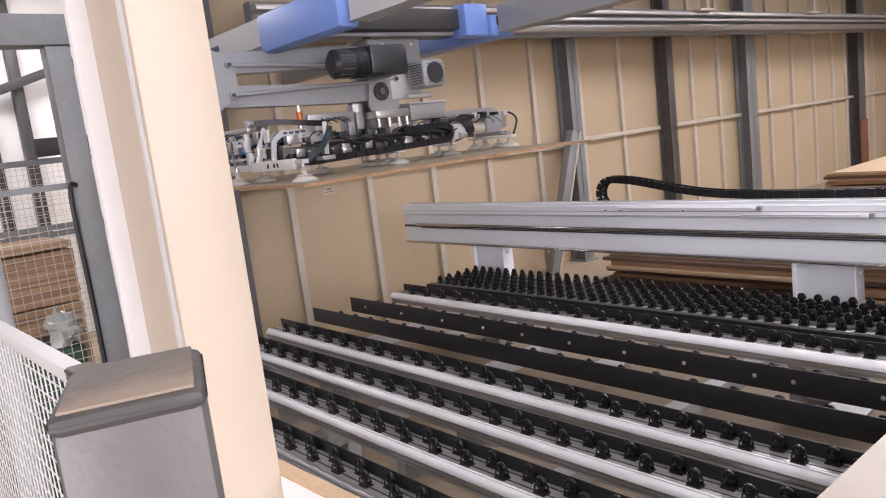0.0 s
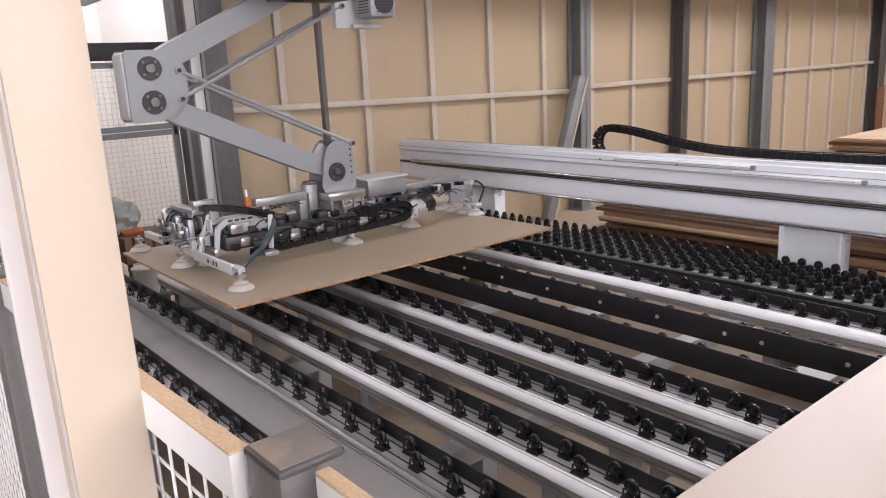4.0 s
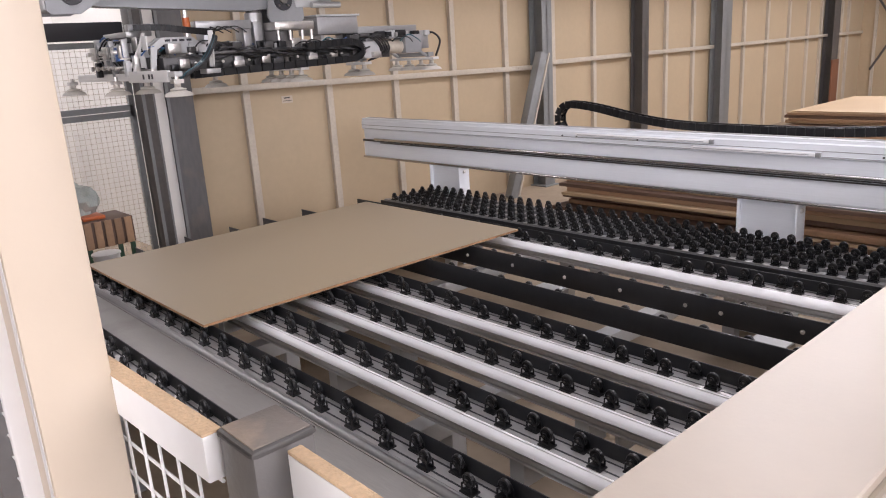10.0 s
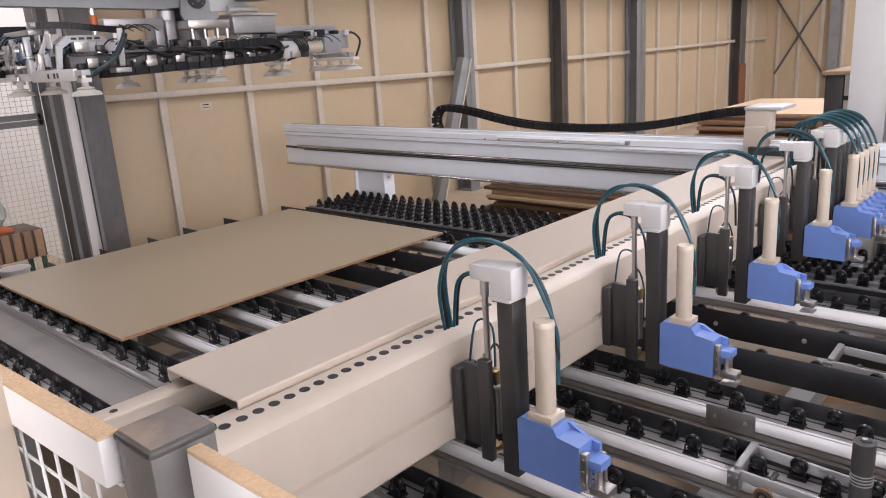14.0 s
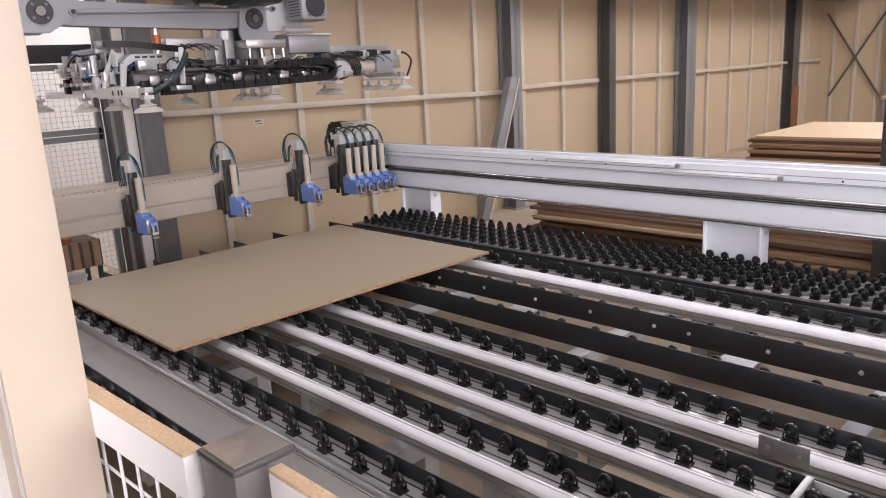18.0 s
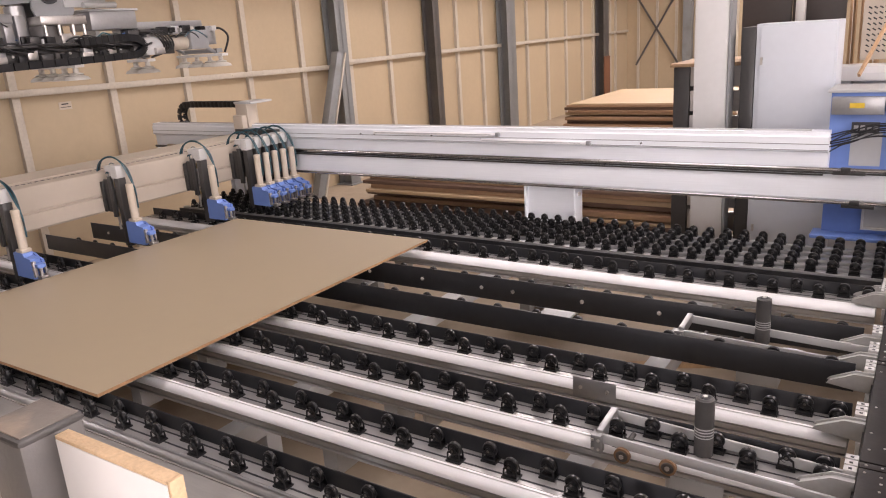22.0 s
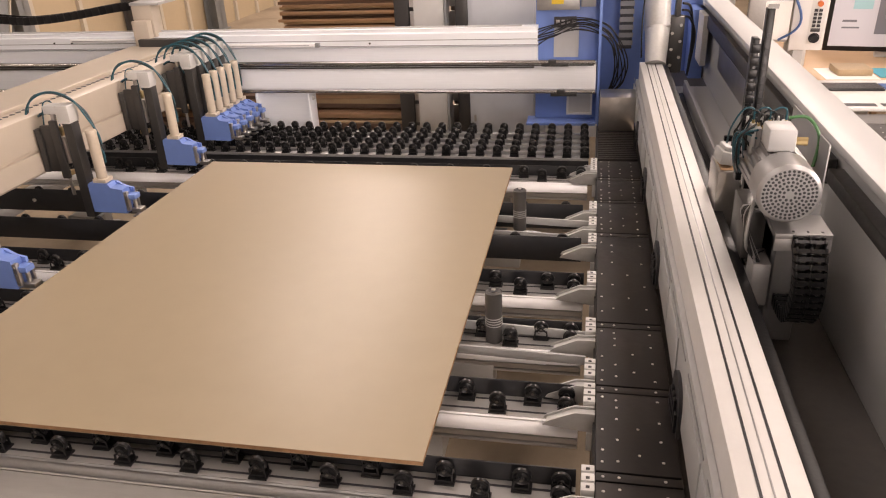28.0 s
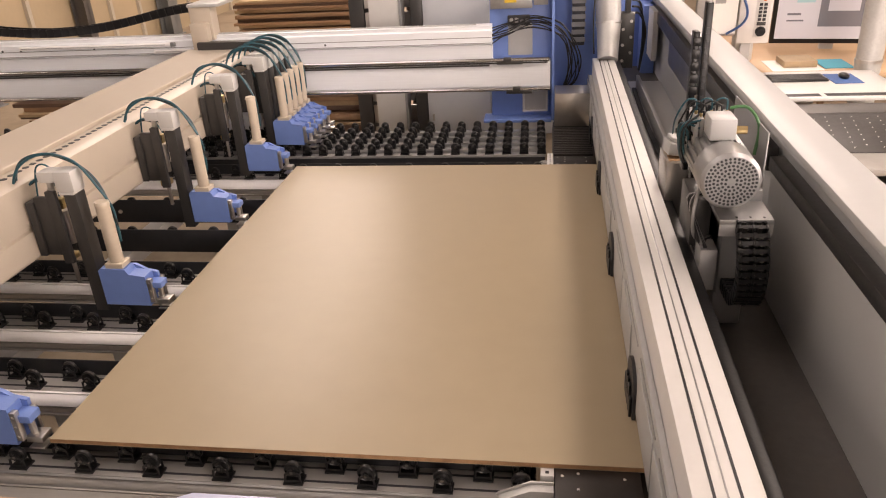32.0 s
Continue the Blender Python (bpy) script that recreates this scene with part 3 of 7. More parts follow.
tagged(part("rollers", me, None, bed, "far rollers of the bed"), kind="stuff")

# tables, plates and legs under the rails
solo("side_plate", boxes((RX0, RX1, -0.395, -0.105, -0.15, -0.128), (RX0, RX1, -0.104, -0.095, -0.16, -0.124), bevel=0.002), M["dullsteel"], "wide dull steel plate between the near rails", "plate")
for x in (-6.0, -4.35, -2.7, -1.05):
    t = thing("cross_beam", "pale grey cross beam under the roller rails", "beam", group="cross beams of the table")
    part("beam", boxes((x - 0.06, x + 0.06, -0.65, 4.0, -0.42, -0.31), bevel=0.006), M["pale"], t)
    for y in (-0.55, 0.65, 2.0, 3.7):
        part("leg", boxes((x - 0.05, x + 0.05, y - 0.05, y + 0.05, FLOOR, -0.421), bevel=0.006), M["pale"], t)
        part("foot", boxes((x - 0.09, x + 0.09, y - 0.09, y + 0.09, FLOOR, FLOOR + 0.015)), M["pale"], t)
for x in (-5.1, -3.4, -1.75):
    for y in (0.2, 1.1, 2.45):
        solo("gusset_bracket", boxes((x - 0.16, x + 0.05, y - 0.12, y + 0.12, -0.27, -0.255), (x - 0.16, x - 0.145, y - 0.12, y + 0.12, -0.42, -0.271)), M["pale"],
             "pale folded sheet bracket on the cross beam", "bracket", group="folded brackets")

# ---------------- guide beam on the far side ----------------
gb = thing("guide_beam", "long pale aluminium guide beam with chrome rods on legs", "machine beam")
part("upper_profile", one(extrude_profile, [(4.0, 0.56), (4.0, 0.655), (4.012, 0.665), (4.012, 0.69), (4.14, 0.69), (4.14, 0.42), (4.03, 0.42), (4.03, 0.545)], "x", -7.88, -0.48), M["anod"], gb)
part("lower_profile", one(extrude_profile, [(4.0, 0.225), (4.0, 0.375), (4.02, 0.41), (4.14, 0.41), (4.14, 0.20), (4.02, 0.20)], "x", -7.86, -0.03), M["anod"], gb)
part("groove", boxes((-7.88, -0.48, 3.9985, 4.002, 0.604, 0.609), (-7.88, -0.48, 3.9985, 4.002, 0.562, 0.567)), M["midgrey"], gb)
part("rod", one(cy, (-7.6, 3.975, 0.435), (-0.04, 3.975, 0.435), 0.017, seg=14), M["rod"], gb, "chrome guide rod")
part("rod", one(cy, (-7.86, 3.985, 0.205), (-0.03, 3.985, 0.205), 0.014, seg=14), M["rod"], gb, "chrome guide rod")
for z, x0 in ((0.435, -0.44), (0.205, -0.37)):
    part("rod_stop", boxes((x0, x0 + 0.20, 3.958, 3.974, z - 0.03, z - 0.006), (x0 + 0.05, x0 + 0.11, 3.955, 3.985, z - 0.012, z + 0.02), bevel=0.002), M["darkgrey"], gb)
part("rod_support", boxes((-7.86, -0.05, 3.985, 4.0, 0.405, 0.43)), M["darkgrey"], gb)
part("rack", boxes((-7.5, -0.5, 3.982, 3.999, 0.39, 0.40)), M["darkgrey"], gb)
for x0, x1, z in ((-4.45, -3.09, 0.622), (-3.25, -2.25, 0.567)):
    sl_ = part("slat", boxes((x0, x1, 3.975, 3.998, z, z + 0.026), bevel=0.003), M["alubright"], gb)
    part("slat_groove", boxes((x0 + 0.02, x1 - 0.05, 3.9735, 3.9755, z + 0.010, z + 0.014)), M["midgrey"], sl_)
    part("slat_end", boxes((x1 + 0.001, x1 + 0.035, 3.965, 3.998, z - 0.004, z + 0.030), bevel=0.002), M["midgrey"], sl_)
for x in (-4.62, -4.45, -3.78, -3.25, -2.9, -1.8):
    part("groove_nut", one(cy, (x, 3.999, 0.586 + 0.03 * (x < -3.5)), (x, 3.993, 0.586 + 0.03 * (x < -3.5)), 0.008, seg=8), M["ink"], gb)
part("top_cable", one(tube, [(-7.8, 4.06, 0.697), (-5, 4.06, 0.697), (-0.6, 4.06, 0.697)], 0.006, 6), M["pale"], gb)
for x0, x1 in ((-6.60, -6.10), (-2.84, -2.36)):
    leg = BM()
    bx(leg, x0 + 0.02, x1 - 0.02, 4.03, 4.045, FLOOR, 0.199)
    bx(leg, x0, x0 + 0.018, 3.99, 4.15, FLOOR, 0.199, 0.004)
    bx(leg, x1 - 0.018, x1, 3.99, 4.15, FLOOR, 0.199, 0.004)
    lg = part("leg", leg, M["anod"], gb)
    for bxx in (x0 - 0.003, x1 + 0.003):
        part("bolt", one(cy, (bxx, 4.05, 0.13), (bxx, 4.075, 0.13), 0.018, seg=10), M["bolt"], lg)


# ---------------- saw: table edge, pressure beam, housing ----------------
saw_table = thing("saw_table", "dark saw table of jointed plates dotted with small air jets", "machine table")
strips_y = [-0.88, -0.42, 0.033, 0.488, 0.935, 1.842, 2.302, 2.68, 3.045]
for y0, y1 in zip(strips_y[:-1], strips_y[1:]):
    part("plate", boxes((0.0, 0.262, y0 + 0.025, y1 - 0.025, -0.05, -0.018), bevel=0.003), M["tableblack"], saw_table)
for y in strips_y[:-1]:
    part("strip", boxes((0.0, 0.262, y - 0.0175, y + 0.0175, -0.05, -0.019), bevel=0.002), M["tableblack"], saw_table)
for k in range(22):
    y = 3.06 + k * 0.04
    part("slat", boxes((0.0, 0.262, y, y + 0.027, -0.045, -0.018), bevel=0.002), M["tableblack"], saw_table)
part("under_frame", boxes((-0.01, 0.289, -1.0, 3.95, -0.35, -0.055)), M["darkgrey"], saw_table)
jets = BM()


def jet(x, y):
    cy(jets, (x, y, -0.0185), (x, y, -0.0172), 0.0052, seg=10)
    cy(jets, (x, y, -0.0172), (x, y, -0.0155), 0.0044, 0.0022, seg=10)


rng = random.Random(12)
for y0, y1 in zip(strips_y[:-1], strips_y[1:]):
    for x, spots in ((0.022, (0.13, 0.27, 0.50, 0.88)), (0.071, (0.16, 0.38, 0.64, 0.76, 0.86)), (0.139, (0.25, 0.50)), (0.211, (0.16, 0.38, 0.63, 0.85))):
        for f in spots:
            jet(x + rng.uniform(-0.002, 0.002), y0 + (y1 - y0) * f + rng.uniform(-0.012, 0.012))
    for x in (0.022, 0.071, 0.211):
        jet(x, y0)
tagged(part("air_jets", jets, M["bolt"], saw_table, "small bright air jets"), kind="stuff")
stops_y = [-0.44, 0.02, 0.46, 0.62, 0.93, 1.36, 1.80, 2.02, 2.25, 2.90, 3.02]
for y in stops_y:
    t = thing("end_bracket", "white toothed bracket with an angled aluminium finger at a rail end", "bracket", pose(0, y, -0.018), "end brackets along the saw table")
    part("tooth_block", boxes((-0.045, -0.003, -0.055, -0.02, -0.06, 0.0), (-0.045, -0.003, -0.012, 0.022, -0.06, 0.0), (-0.045, -0.003, 0.03, 0.06, -0.06, 0.0), bevel=0.003), M["white"], t)
    for k in range(3):
        part("notch", boxes((-0.03, -0.018, -0.045 + 0.04 * k, -0.034 + 0.04 * k, -0.001, 0.001)), M["ink"], t)
    prof = [(-0.004, -0.004), (-0.075, -0.004), (-0.175, -0.052), (-0.185, -0.066), (-0.11, -0.075), (-0.004, -0.085)]
    for y0, y1 in ((-0.122, -0.117), (-0.082, -0.077)):
        part("finger_rib", one(extrude_profile, prof, "y", y0, y1), M["zinc"], t)
    part("finger", one(extrude_profile, [(-0.004, -0.014), (-0.075, -0.014), (-0.172, -0.060), (-0.172, -0.066), (-0.075, -0.020), (-0.004, -0.020)], "y", -0.116, -0.083), M["zinc"], t)
    part("mount", boxes((-0.03, -0.005, -0.13, -0.056, -0.16, -0.086), bevel=0.002), M["white"], t)

pb = thing("pressure_beam", "white pressure beam with dark slots along the saw line", "machine beam")
part("body", boxes((0.29, 0.452, -1.3, 4.05, 0.06, 0.418), bevel=0.006), M["beamwhite"], pb)
for x, w, mat in ((0.335, 0.007, "ink"), (0.366, 0.004, "alugrey"), (0.394, 0.007, "ink")):
    part("slot", boxes((x, x + w, -1.3, 4.02, 0.4165, 0.4195)), M[mat], pb)
part("lower_lip", boxes((0.268, 0.289, -1.3, 4.0, 0.03, 0.30), bevel=0.003), M["pale"], pb)
guards_y = [-0.66, 0.33, 1.36, 2.36, 3.30]
for y in guards_y:
    part("cover", boxes((0.262, 0.2675, y + 0.13, y + 0.48, 0.055, 0.235), bevel=0.002), M["pale"], pb)
    part("cover", boxes((0.262, 0.2675, y + 0.50, y + 0.86, 0.055, 0.235), bevel=0.002), M["pale"], pb)
    part("seam_strip", boxes((0.2655, 0.2675, y - 0.05, y + 0.40, 0.262, 0.272)), M["midgrey"], pb)
    part("seam_strip", boxes((0.2655, 0.2675, y + 0.48, y + 0.86, 0.262, 0.272)), M["midgrey"], pb)
    # arched guard with toothed pressure pads inside
    pts = [(y - 0.10, -0.012), (y + 0.10, -0.012)] + [(y + 0.10 * math.cos(a * math.pi / 10), 0.09 + 0.08 * math.sin(a * math.pi / 10)) for a in range(11)]
    g = part("roller_guard", one(extrude_profile, pts, "x", 0.256, 0.2675), M["ink"], pb, "black arched roller guard")
    for k in range(5):
        part("pad", boxes((0.246, 0.2555, y - 0.085 + 0.036 * k, y - 0.060 + 0.036 * k, 0.0, 0.075 + 0.03 * (k in (1, 2, 3))), bevel=0.003), M["plastic"], g)
part("chute", boxes((0.005, 0.262, 3.70, 3.96, -0.017, 0.235), bevel=0.004), M["steel"], pb, "stainless chute box")

# channel with the saw carriage
ch = thing("saw_housing", "open saw housing with a dark channel and white outer rim", "machine housing")
part("channel_floor", boxes((0.46, 0.885, -2.5, 5.25, 0.04, 0.085)), M["steeldark"], ch)
part("inner_rail", boxes((0.465, 0.515, -2.5, 4.3, 0.086, 0.26), bevel=0.004), M["darkgrey"], ch)
part("guide_rail", boxes((0.556, 0.580, -2.5, 4.3, 0.13, 0.185), bevel=0.003), M["alubright"], ch)
part("rail_bed", boxes((0.520, 0.610, -2.5, 4.3, 0.086, 0.129), bevel=0.003), M["darkgrey"], ch)
part("brush_strip", boxes((0.455, 0.500, -2.5, 4.3, 0.30, 0.385), bevel=0.002), M["plastic"], ch)
part("guide_rail", one(cy, (0.508, -2.5, 0.288), (0.508, 4.3, 0.288), 0.007, seg=12), M["pale"], ch)
part("outer_wall", boxes((0.885, 0.91, -2.5, 5.25, -0.5, 0.70)), M["pale"], ch)
part("rim", boxes((0.835, 1.005, -2.5, 5.28, 0.715, 0.75), bevel=0.006), M["pale"], ch)
part("rim_skirt", boxes((0.98, 1.005, -2.5, 5.28, -0.3, 0.714)), M["offwhite"], ch)
part("cover_rail", boxes((0.825, 0.882, -2.5, 1.08, 0.585, 0.64), bevel=0.006), M["darkgrey"], ch)
part("cover_rail", boxes((0.83, 0.872, 1.12, 5.2, 0.56, 0.66), bevel=0.006), M["darkgrey"], ch)
part("lower_panel", boxes((0.84, 0.882, -2.5, 1.08, 0.086, 0.584), bevel=0.006), M["pale"], ch)

part("channel_tray", boxes((0.62, 0.883, 1.25, 4.6, 0.0855, 0.10), bevel=0.002), M["pale"], ch, "pale sheet tray")
part("channel_rail", boxes((0.665, 0.69, 1.25, 4.4, 0.1005, 0.20), bevel=0.003), M["pale"], ch)
for k in range(4):
    part("channel_cable", one(tube, [(0.63 + 0.008 * k, 1.3, 0.112), (0.635 + 0.008 * k, 2.4, 0.114), (0.62 + 0.008 * k, 3.4, 0.112), (0.63 + 0.008 * k, 4.3, 0.115)], 0.006, 6), M["cable"], ch)
for y in (1.75, 2.35, 3.1):
    part("cable_clip", boxes((0.80, 0.884, y, y + 0.035, 0.1005, 0.135), bevel=0.006), M["plastic"], ch)
part("window_strip", boxes((0.878, 0.8845, 1.6, 4.2, 0.33, 0.50), bevel=0.002), M["steel"], ch)

mt = thing("saw_motor", "grey finned electric motor with a perforated round fan cover", "motor")
mo = BM()
cy(mo, (0.548, 0.50, 0.756), (0.548, 0.62, 0.756), 0.095, seg=40)
cy(mo, (0.548, 0.488, 0.756), (0.548, 0.50, 0.756), 0.084, 0.095, seg=40)
part("fan_cover", mo, M["alugrey"], mt)
body = BM()
cy(body, (0.548, 0.621, 0.756), (0.548, 0.86, 0.756), 0.082, seg=28)
for k in range(18):
    an = 2 * math.pi * k / 18
    sx = Vector((1, 0, 0))
    off = sx * (0.088 * math.cos(an)) + Vector((0, 0, 0.088 * math.sin(an)))
    part("cooling_fin", one(bar, Vector((0.548, 0.625, 0.756)) + off, Vector((0.548, 0.855, 0.756)) + off, 0.008, 0.016), M["alugrey"], mt)
part("finned_body", body, M["alugrey"], mt)
holes = BM()
ax = Vector((0, 1, 0))
sx = Vector((1, 0, 0))
for ring, n in ((0.018, 8), (0.030, 14), (0.042, 20), (0.054, 26), (0.066, 32), (0.077, 36)):
    for k in range(n):
        an = 2 * math.pi * k / n + ring * 20
        p = Vector((0.548, 0.488, 0.756)) + sx * ring * math.cos(an) + Vector((0, 0, ring * math.sin(an)))
        cy(holes, p - ax * 0.0012, p + ax * 0.001, 0.0046, seg=6)
tagged(part("grille_holes", holes, M["ink"], mt, "dark fan grille holes"), kind="stuff")
part("terminal_box", boxes((0.497, 0.582, 0.63, 0.74, 0.845, 0.92), bevel=0.008), M["pale"], mt)
part("gland", one(cy, (0.583, 0.66, 0.875), (0.62, 0.655, 0.875), 0.014, seg=10), M["brass"], mt)

sc = thing("saw_carriage", "saw carriage with valve bank, white covers and black energy chain", "machine carriage")
part("plate", boxes((0.58, 0.70, 0.66, 1.05, 0.25, 0.66), bevel=0.006), M["midgrey"], sc)
part("steel_cover", boxes((0.462, 0.555, 1.24, 1.46, 0.26, 0.56), bevel=0.012), M["steel"], sc)
part("white_cover", boxes((-0.032, 0.032, -0.05, 0.05, 0.0, 0.055), (-0.024, 0.024, -0.04, 0.04, 0.0555, 0.075), bevel=0.006), M["pale"], sc, at=pose(0.492, 1.32, 0.575, 0, 10, 8))
part("carriage_arm", boxes((0.56, 0.60, 0.90, 1.5, 0.35, 0.50), bevel=0.004), M["darkgrey"], sc)
part("front_block", boxes((0.48, 0.55, 0.72, 0.95, 0.42, 0.60), bevel=0.006), M["darkgrey"], sc)
part("front_clamp", boxes((0.50, 0.56, 0.60, 0.70, 0.30, 0.46), bevel=0.006), M["alugrey"], sc)
part("grey_cover", boxes((0.58, 0.69, 0.70, 0.90, 0.10, 0.58), bevel=0.01), M["alugrey"], sc)
part("cover_top", boxes((0.474, 0.545, 1.252, 1.448, 0.5605, 0.5625)), M["carton"], sc, "dusty tan top")
part("bracket", boxes((0.53, 0.70, 0.50, 0.70, 0.602, 0.620), (0.53, 0.70, 0.50, 0.503, 0.56, 0.602), bevel=0.0012), M["alugrey"], sc)
part("side_plate", boxes((0.70, 0.706, 0.70, 1.2, 0.20, 0.85), bevel=0.002), M["alugrey"], sc)
part("mast", boxes((0.524, 0.550, 1.03, 1.07, 0.5, 1.23), bevel=0.003), M["plastic"], sc, "dark slotted mast")
part("mast_chain", boxes((0.490, 0.512, 1.03, 1.08, 0.60, 1.13), bevel=0.004), M["plastic"], sc)
for k in range(11):
    part("chain_rib", boxes((0.486, 0.516, 1.020, 1.0295, 0.63 + k * 0.045, 0.662 + k * 0.045), bevel=0.002), M["plastic"], sc)
    part("mast_slot", boxes((0.531, 0.543, 1.0275, 1.0295, 0.62 + k * 0.05, 0.645 + k * 0.05)), M["ink"], sc)
for k in range(7):
    vx, vz = 0.47 + k * 0.017, 0.895 - 0.010 * (k % 3)
    v = part("valve", boxes((vx, vx + 0.0145, 0.76, 0.88, 0.79, vz), bevel=0.002), M["alugrey"] if k % 2 else M["pale"], sc)
    part("port", one(cy, (vx + 0.007, 0.79, vz), (vx + 0.007, 0.79, vz + 0.012), 0.0055, seg=8), M["brass"], v)
    part("port", one(cy, (vx + 0.007, 0.84, vz), (vx + 0.007, 0.84, vz + 0.016), 0.0050, seg=8), M["ink"], v)
    part("air_line", one(tube, [(vx + 0.007, 0.79, vz + 0.010), (vx + 0.002, 0.785, vz + 0.05), (vx - 0.03, 0.79, vz + 0.045), (vx - 0.055, 0.83, vz - 0.03), (vx - 0.04, 0.95, vz - 0.12)], 0.0032, 6), M["teal"] if k % 3 == 0 else M["cable"], sc)
rng = random.Random(4)
for k in range(10):
    x = 0.47 + rng.random() * 0.05
    part("air_line", one(tube, [(x, 0.76, 0.90 - 0.01 * k), (x - 0.05, 0.74 + 0.01 * k, 0.86), (x - 0.04, 0.82, 0.76), (x, 0.96, 0.66)], 0.004, 6), M["teal"] if k % 3 else M["cable"], sc)
for k in range(7):
    part("cable", one(tube, [(0.50 + 0.008 * k, 0.66, 0.74 - 0.02 * k), (0.46, 0.58 + 0.02 * k, 0.62), (0.48 + 0.01 * k, 0.62, 0.50 - 0.012 * k), (0.56, 0.74, 0.45)], 0.006, 6), M["cable"] if k % 3 else M["alugrey"], sc)
part("green_cable", one(tube, [(0.60, 0.84, 0.90), (0.66, 0.84, 0.90), (0.70, 0.82, 0.84), (0.69, 0.80, 0.74)], 0.006, 6), M["green"], sc)
# energy chain hanging from the motor bracket, curling back under it
loop = smooth_path([(0.63, 0.53, 0.60), (0.63, 0.475, 0.585), (0.635, 0.455, 0.52), (0.64, 0.452, 0.44), (0.64, 0.465, 0.37), (0.64, 0.51, 0.315), (0.64, 0.58, 0.30), (0.64, 0.66, 0.30)], 3)
for a, b in zip(loop, loop[1:]):
    d = (b - a).normalized()
    up = Vector((1, 0, 0)).cross(d)
    m = Matrix.Translation((a + b) / 2) @ Matrix(((1, d.x, up.x, 0), (0, d.y, up.y, 0), (0, d.z, up.z, 0), (0, 0, 0, 1)))
    h = (b - a).length / 2
    lk = BM()
    for x0, x1 in ((-0.048, -0.039), (0.039, 0.048), (-0.004, 0.004)):
        bx(lk, x0, x1, -h * 0.92, h * 0.92, -0.022, 0.022, 0.002, m=m)
    for z0, z1 in ((-0.020, -0.015), (0.015, 0.020)):
        bx(lk, -0.039, 0.039, -h * 0.62, h * 0.62, z0, z1, m=m)
    link = part("chain_link", lk, M["plastic"], sc)
    for x in (-0.026, 0.022):
        part("separator", one(bx, x - 0.007, x + 0.007, h * 0.66, h * 0.9, -0.02, 0.02, m=m), M["darkgrey"], link)


# ---------------- blue end frame, duct, cabinets ----------------
bf = thing("saw_end_frame", "light blue saw end frame with cables and control boxes", "machine frame")
part("front_plate", boxes((-0.50, -0.02, 4.145, 4.17, -0.06, 0.945), bevel=0.004), M["blue"], bf)
part("foot_plate", boxes((-0.56, -0.02, 4.0, 4.2, -0.07, -0.045), bevel=0.004), M["blue"], bf)
part("divider", boxes((-0.02, 0.0, 4.02, 4.56, -0.06, 0.945)), M["blue"], bf)
part("back_plate", boxes((0.0, 0.87, 5.29, 5.32, -0.3, 0.835), bevel=0.004), M["blue"], bf)
part("inner_plate", boxes((0.0, 0.36, 4.53, 4.56, -0.3, 0.93), bevel=0.004), M["blue"], bf)
part("side_block", boxes((0.76, 0.87, 4.95, 5.28, -0.3, 0.66), bevel=0.004), M["blue"], bf)
part("top_rail", boxes((-0.52, 0.56, 4.12, 4.56, 0.946, 0.966), bevel=0.003), M["pale"], bf)
part("window", boxes((-0.24, -0.06, 4.135, 4.144, 0.0, 0.19)), M["pale"], bf)
for r in ((-0.25, -0.235, 4.11, 4.144, -0.01, 0.205), (-0.065, -0.05, 4.11, 4.144, -0.01, 0.205), (-0.235, -0.065, 4.11, 4.144, 0.19, 0.205), (-0.235, -0.065, 4.11, 4.144, -0.01, 0.005)):
    part("window_frame", boxes(r), M["white"], bf)
part("junction_box", boxes((-0.49, -0.17, 4.09, 4.144, 0.80, 0.92), bevel=0.004), M["alugrey"], bf)
part("junction_box", boxes((-0.16, -0.05, 4.09, 4.144, 0.82, 0.92), bevel=0.004), M["midgrey"], bf)
part("warning_label", boxes((-0.38, -0.29, 4.087, 4.0895, 0.845, 0.88)), M["yellow"], bf, "yellow warning label")
part("cover_plate", boxes((-0.36, -0.17, 4.138, 4.144, 0.44, 0.68), bevel=0.002), M["pale"], bf)
part("connector_block", boxes((-0.36, -0.19, 4.12, 4.144, 0.67, 0.745), bevel=0.003), M["ink"], bf)
rng = random.Random(21)
for k in range(9):
    j = [rng.uniform(-0.022, 0.022) for _ in range(6)]
    part("cable", one(tube, [(-0.5, 4.05 + 0.006 * k, 0.55 + 0.012 * k + j[0]), (-0.36, 4.06, 0.61 + 0.010 * k + j[1]), (-0.16, 4.05 + 0.006 * k, 0.655 + 0.009 * k + j[2]), (0.05 + j[5], 4.06, 0.59 + 0.011 * k + j[3]),
              (0.12 + 0.008 * k + j[4], 4.12, 0.42), (0.09 + 0.01 * k + j[1], 4.2, 0.22), (0.05, 4.3, 0.1)], 0.0048, 6), M["cable"], bf)
for k in range(4):
    part("connector", boxes((-0.345 + 0.04 * k, -0.318 + 0.04 * k, 4.105, 4.119, 0.69, 0.725), bevel=0.002), M["alugrey"], bf)
part("terminal_strip", boxes((0.14, 0.24, 4.40, 4.495, 0.45, 0.85), bevel=0.004), M["ink"], bf)
for k in range(6):
    part("terminal", boxes((0.135, 0.245, 4.385, 4.399, 0.48 + k * 0.06, 0.515 + k * 0.06)), M["midgrey"], bf)
part("slide_mast", boxes((0.54, 0.58, 4.24, 4.32, 0.72, 0.945), bevel=0.003), M["darkgrey"], bf)
part("slide_block", boxes((0.50, 0.61, 4.2, 4.32, 0.30, 0.719), bevel=0.006), M["darkgrey"], bf)
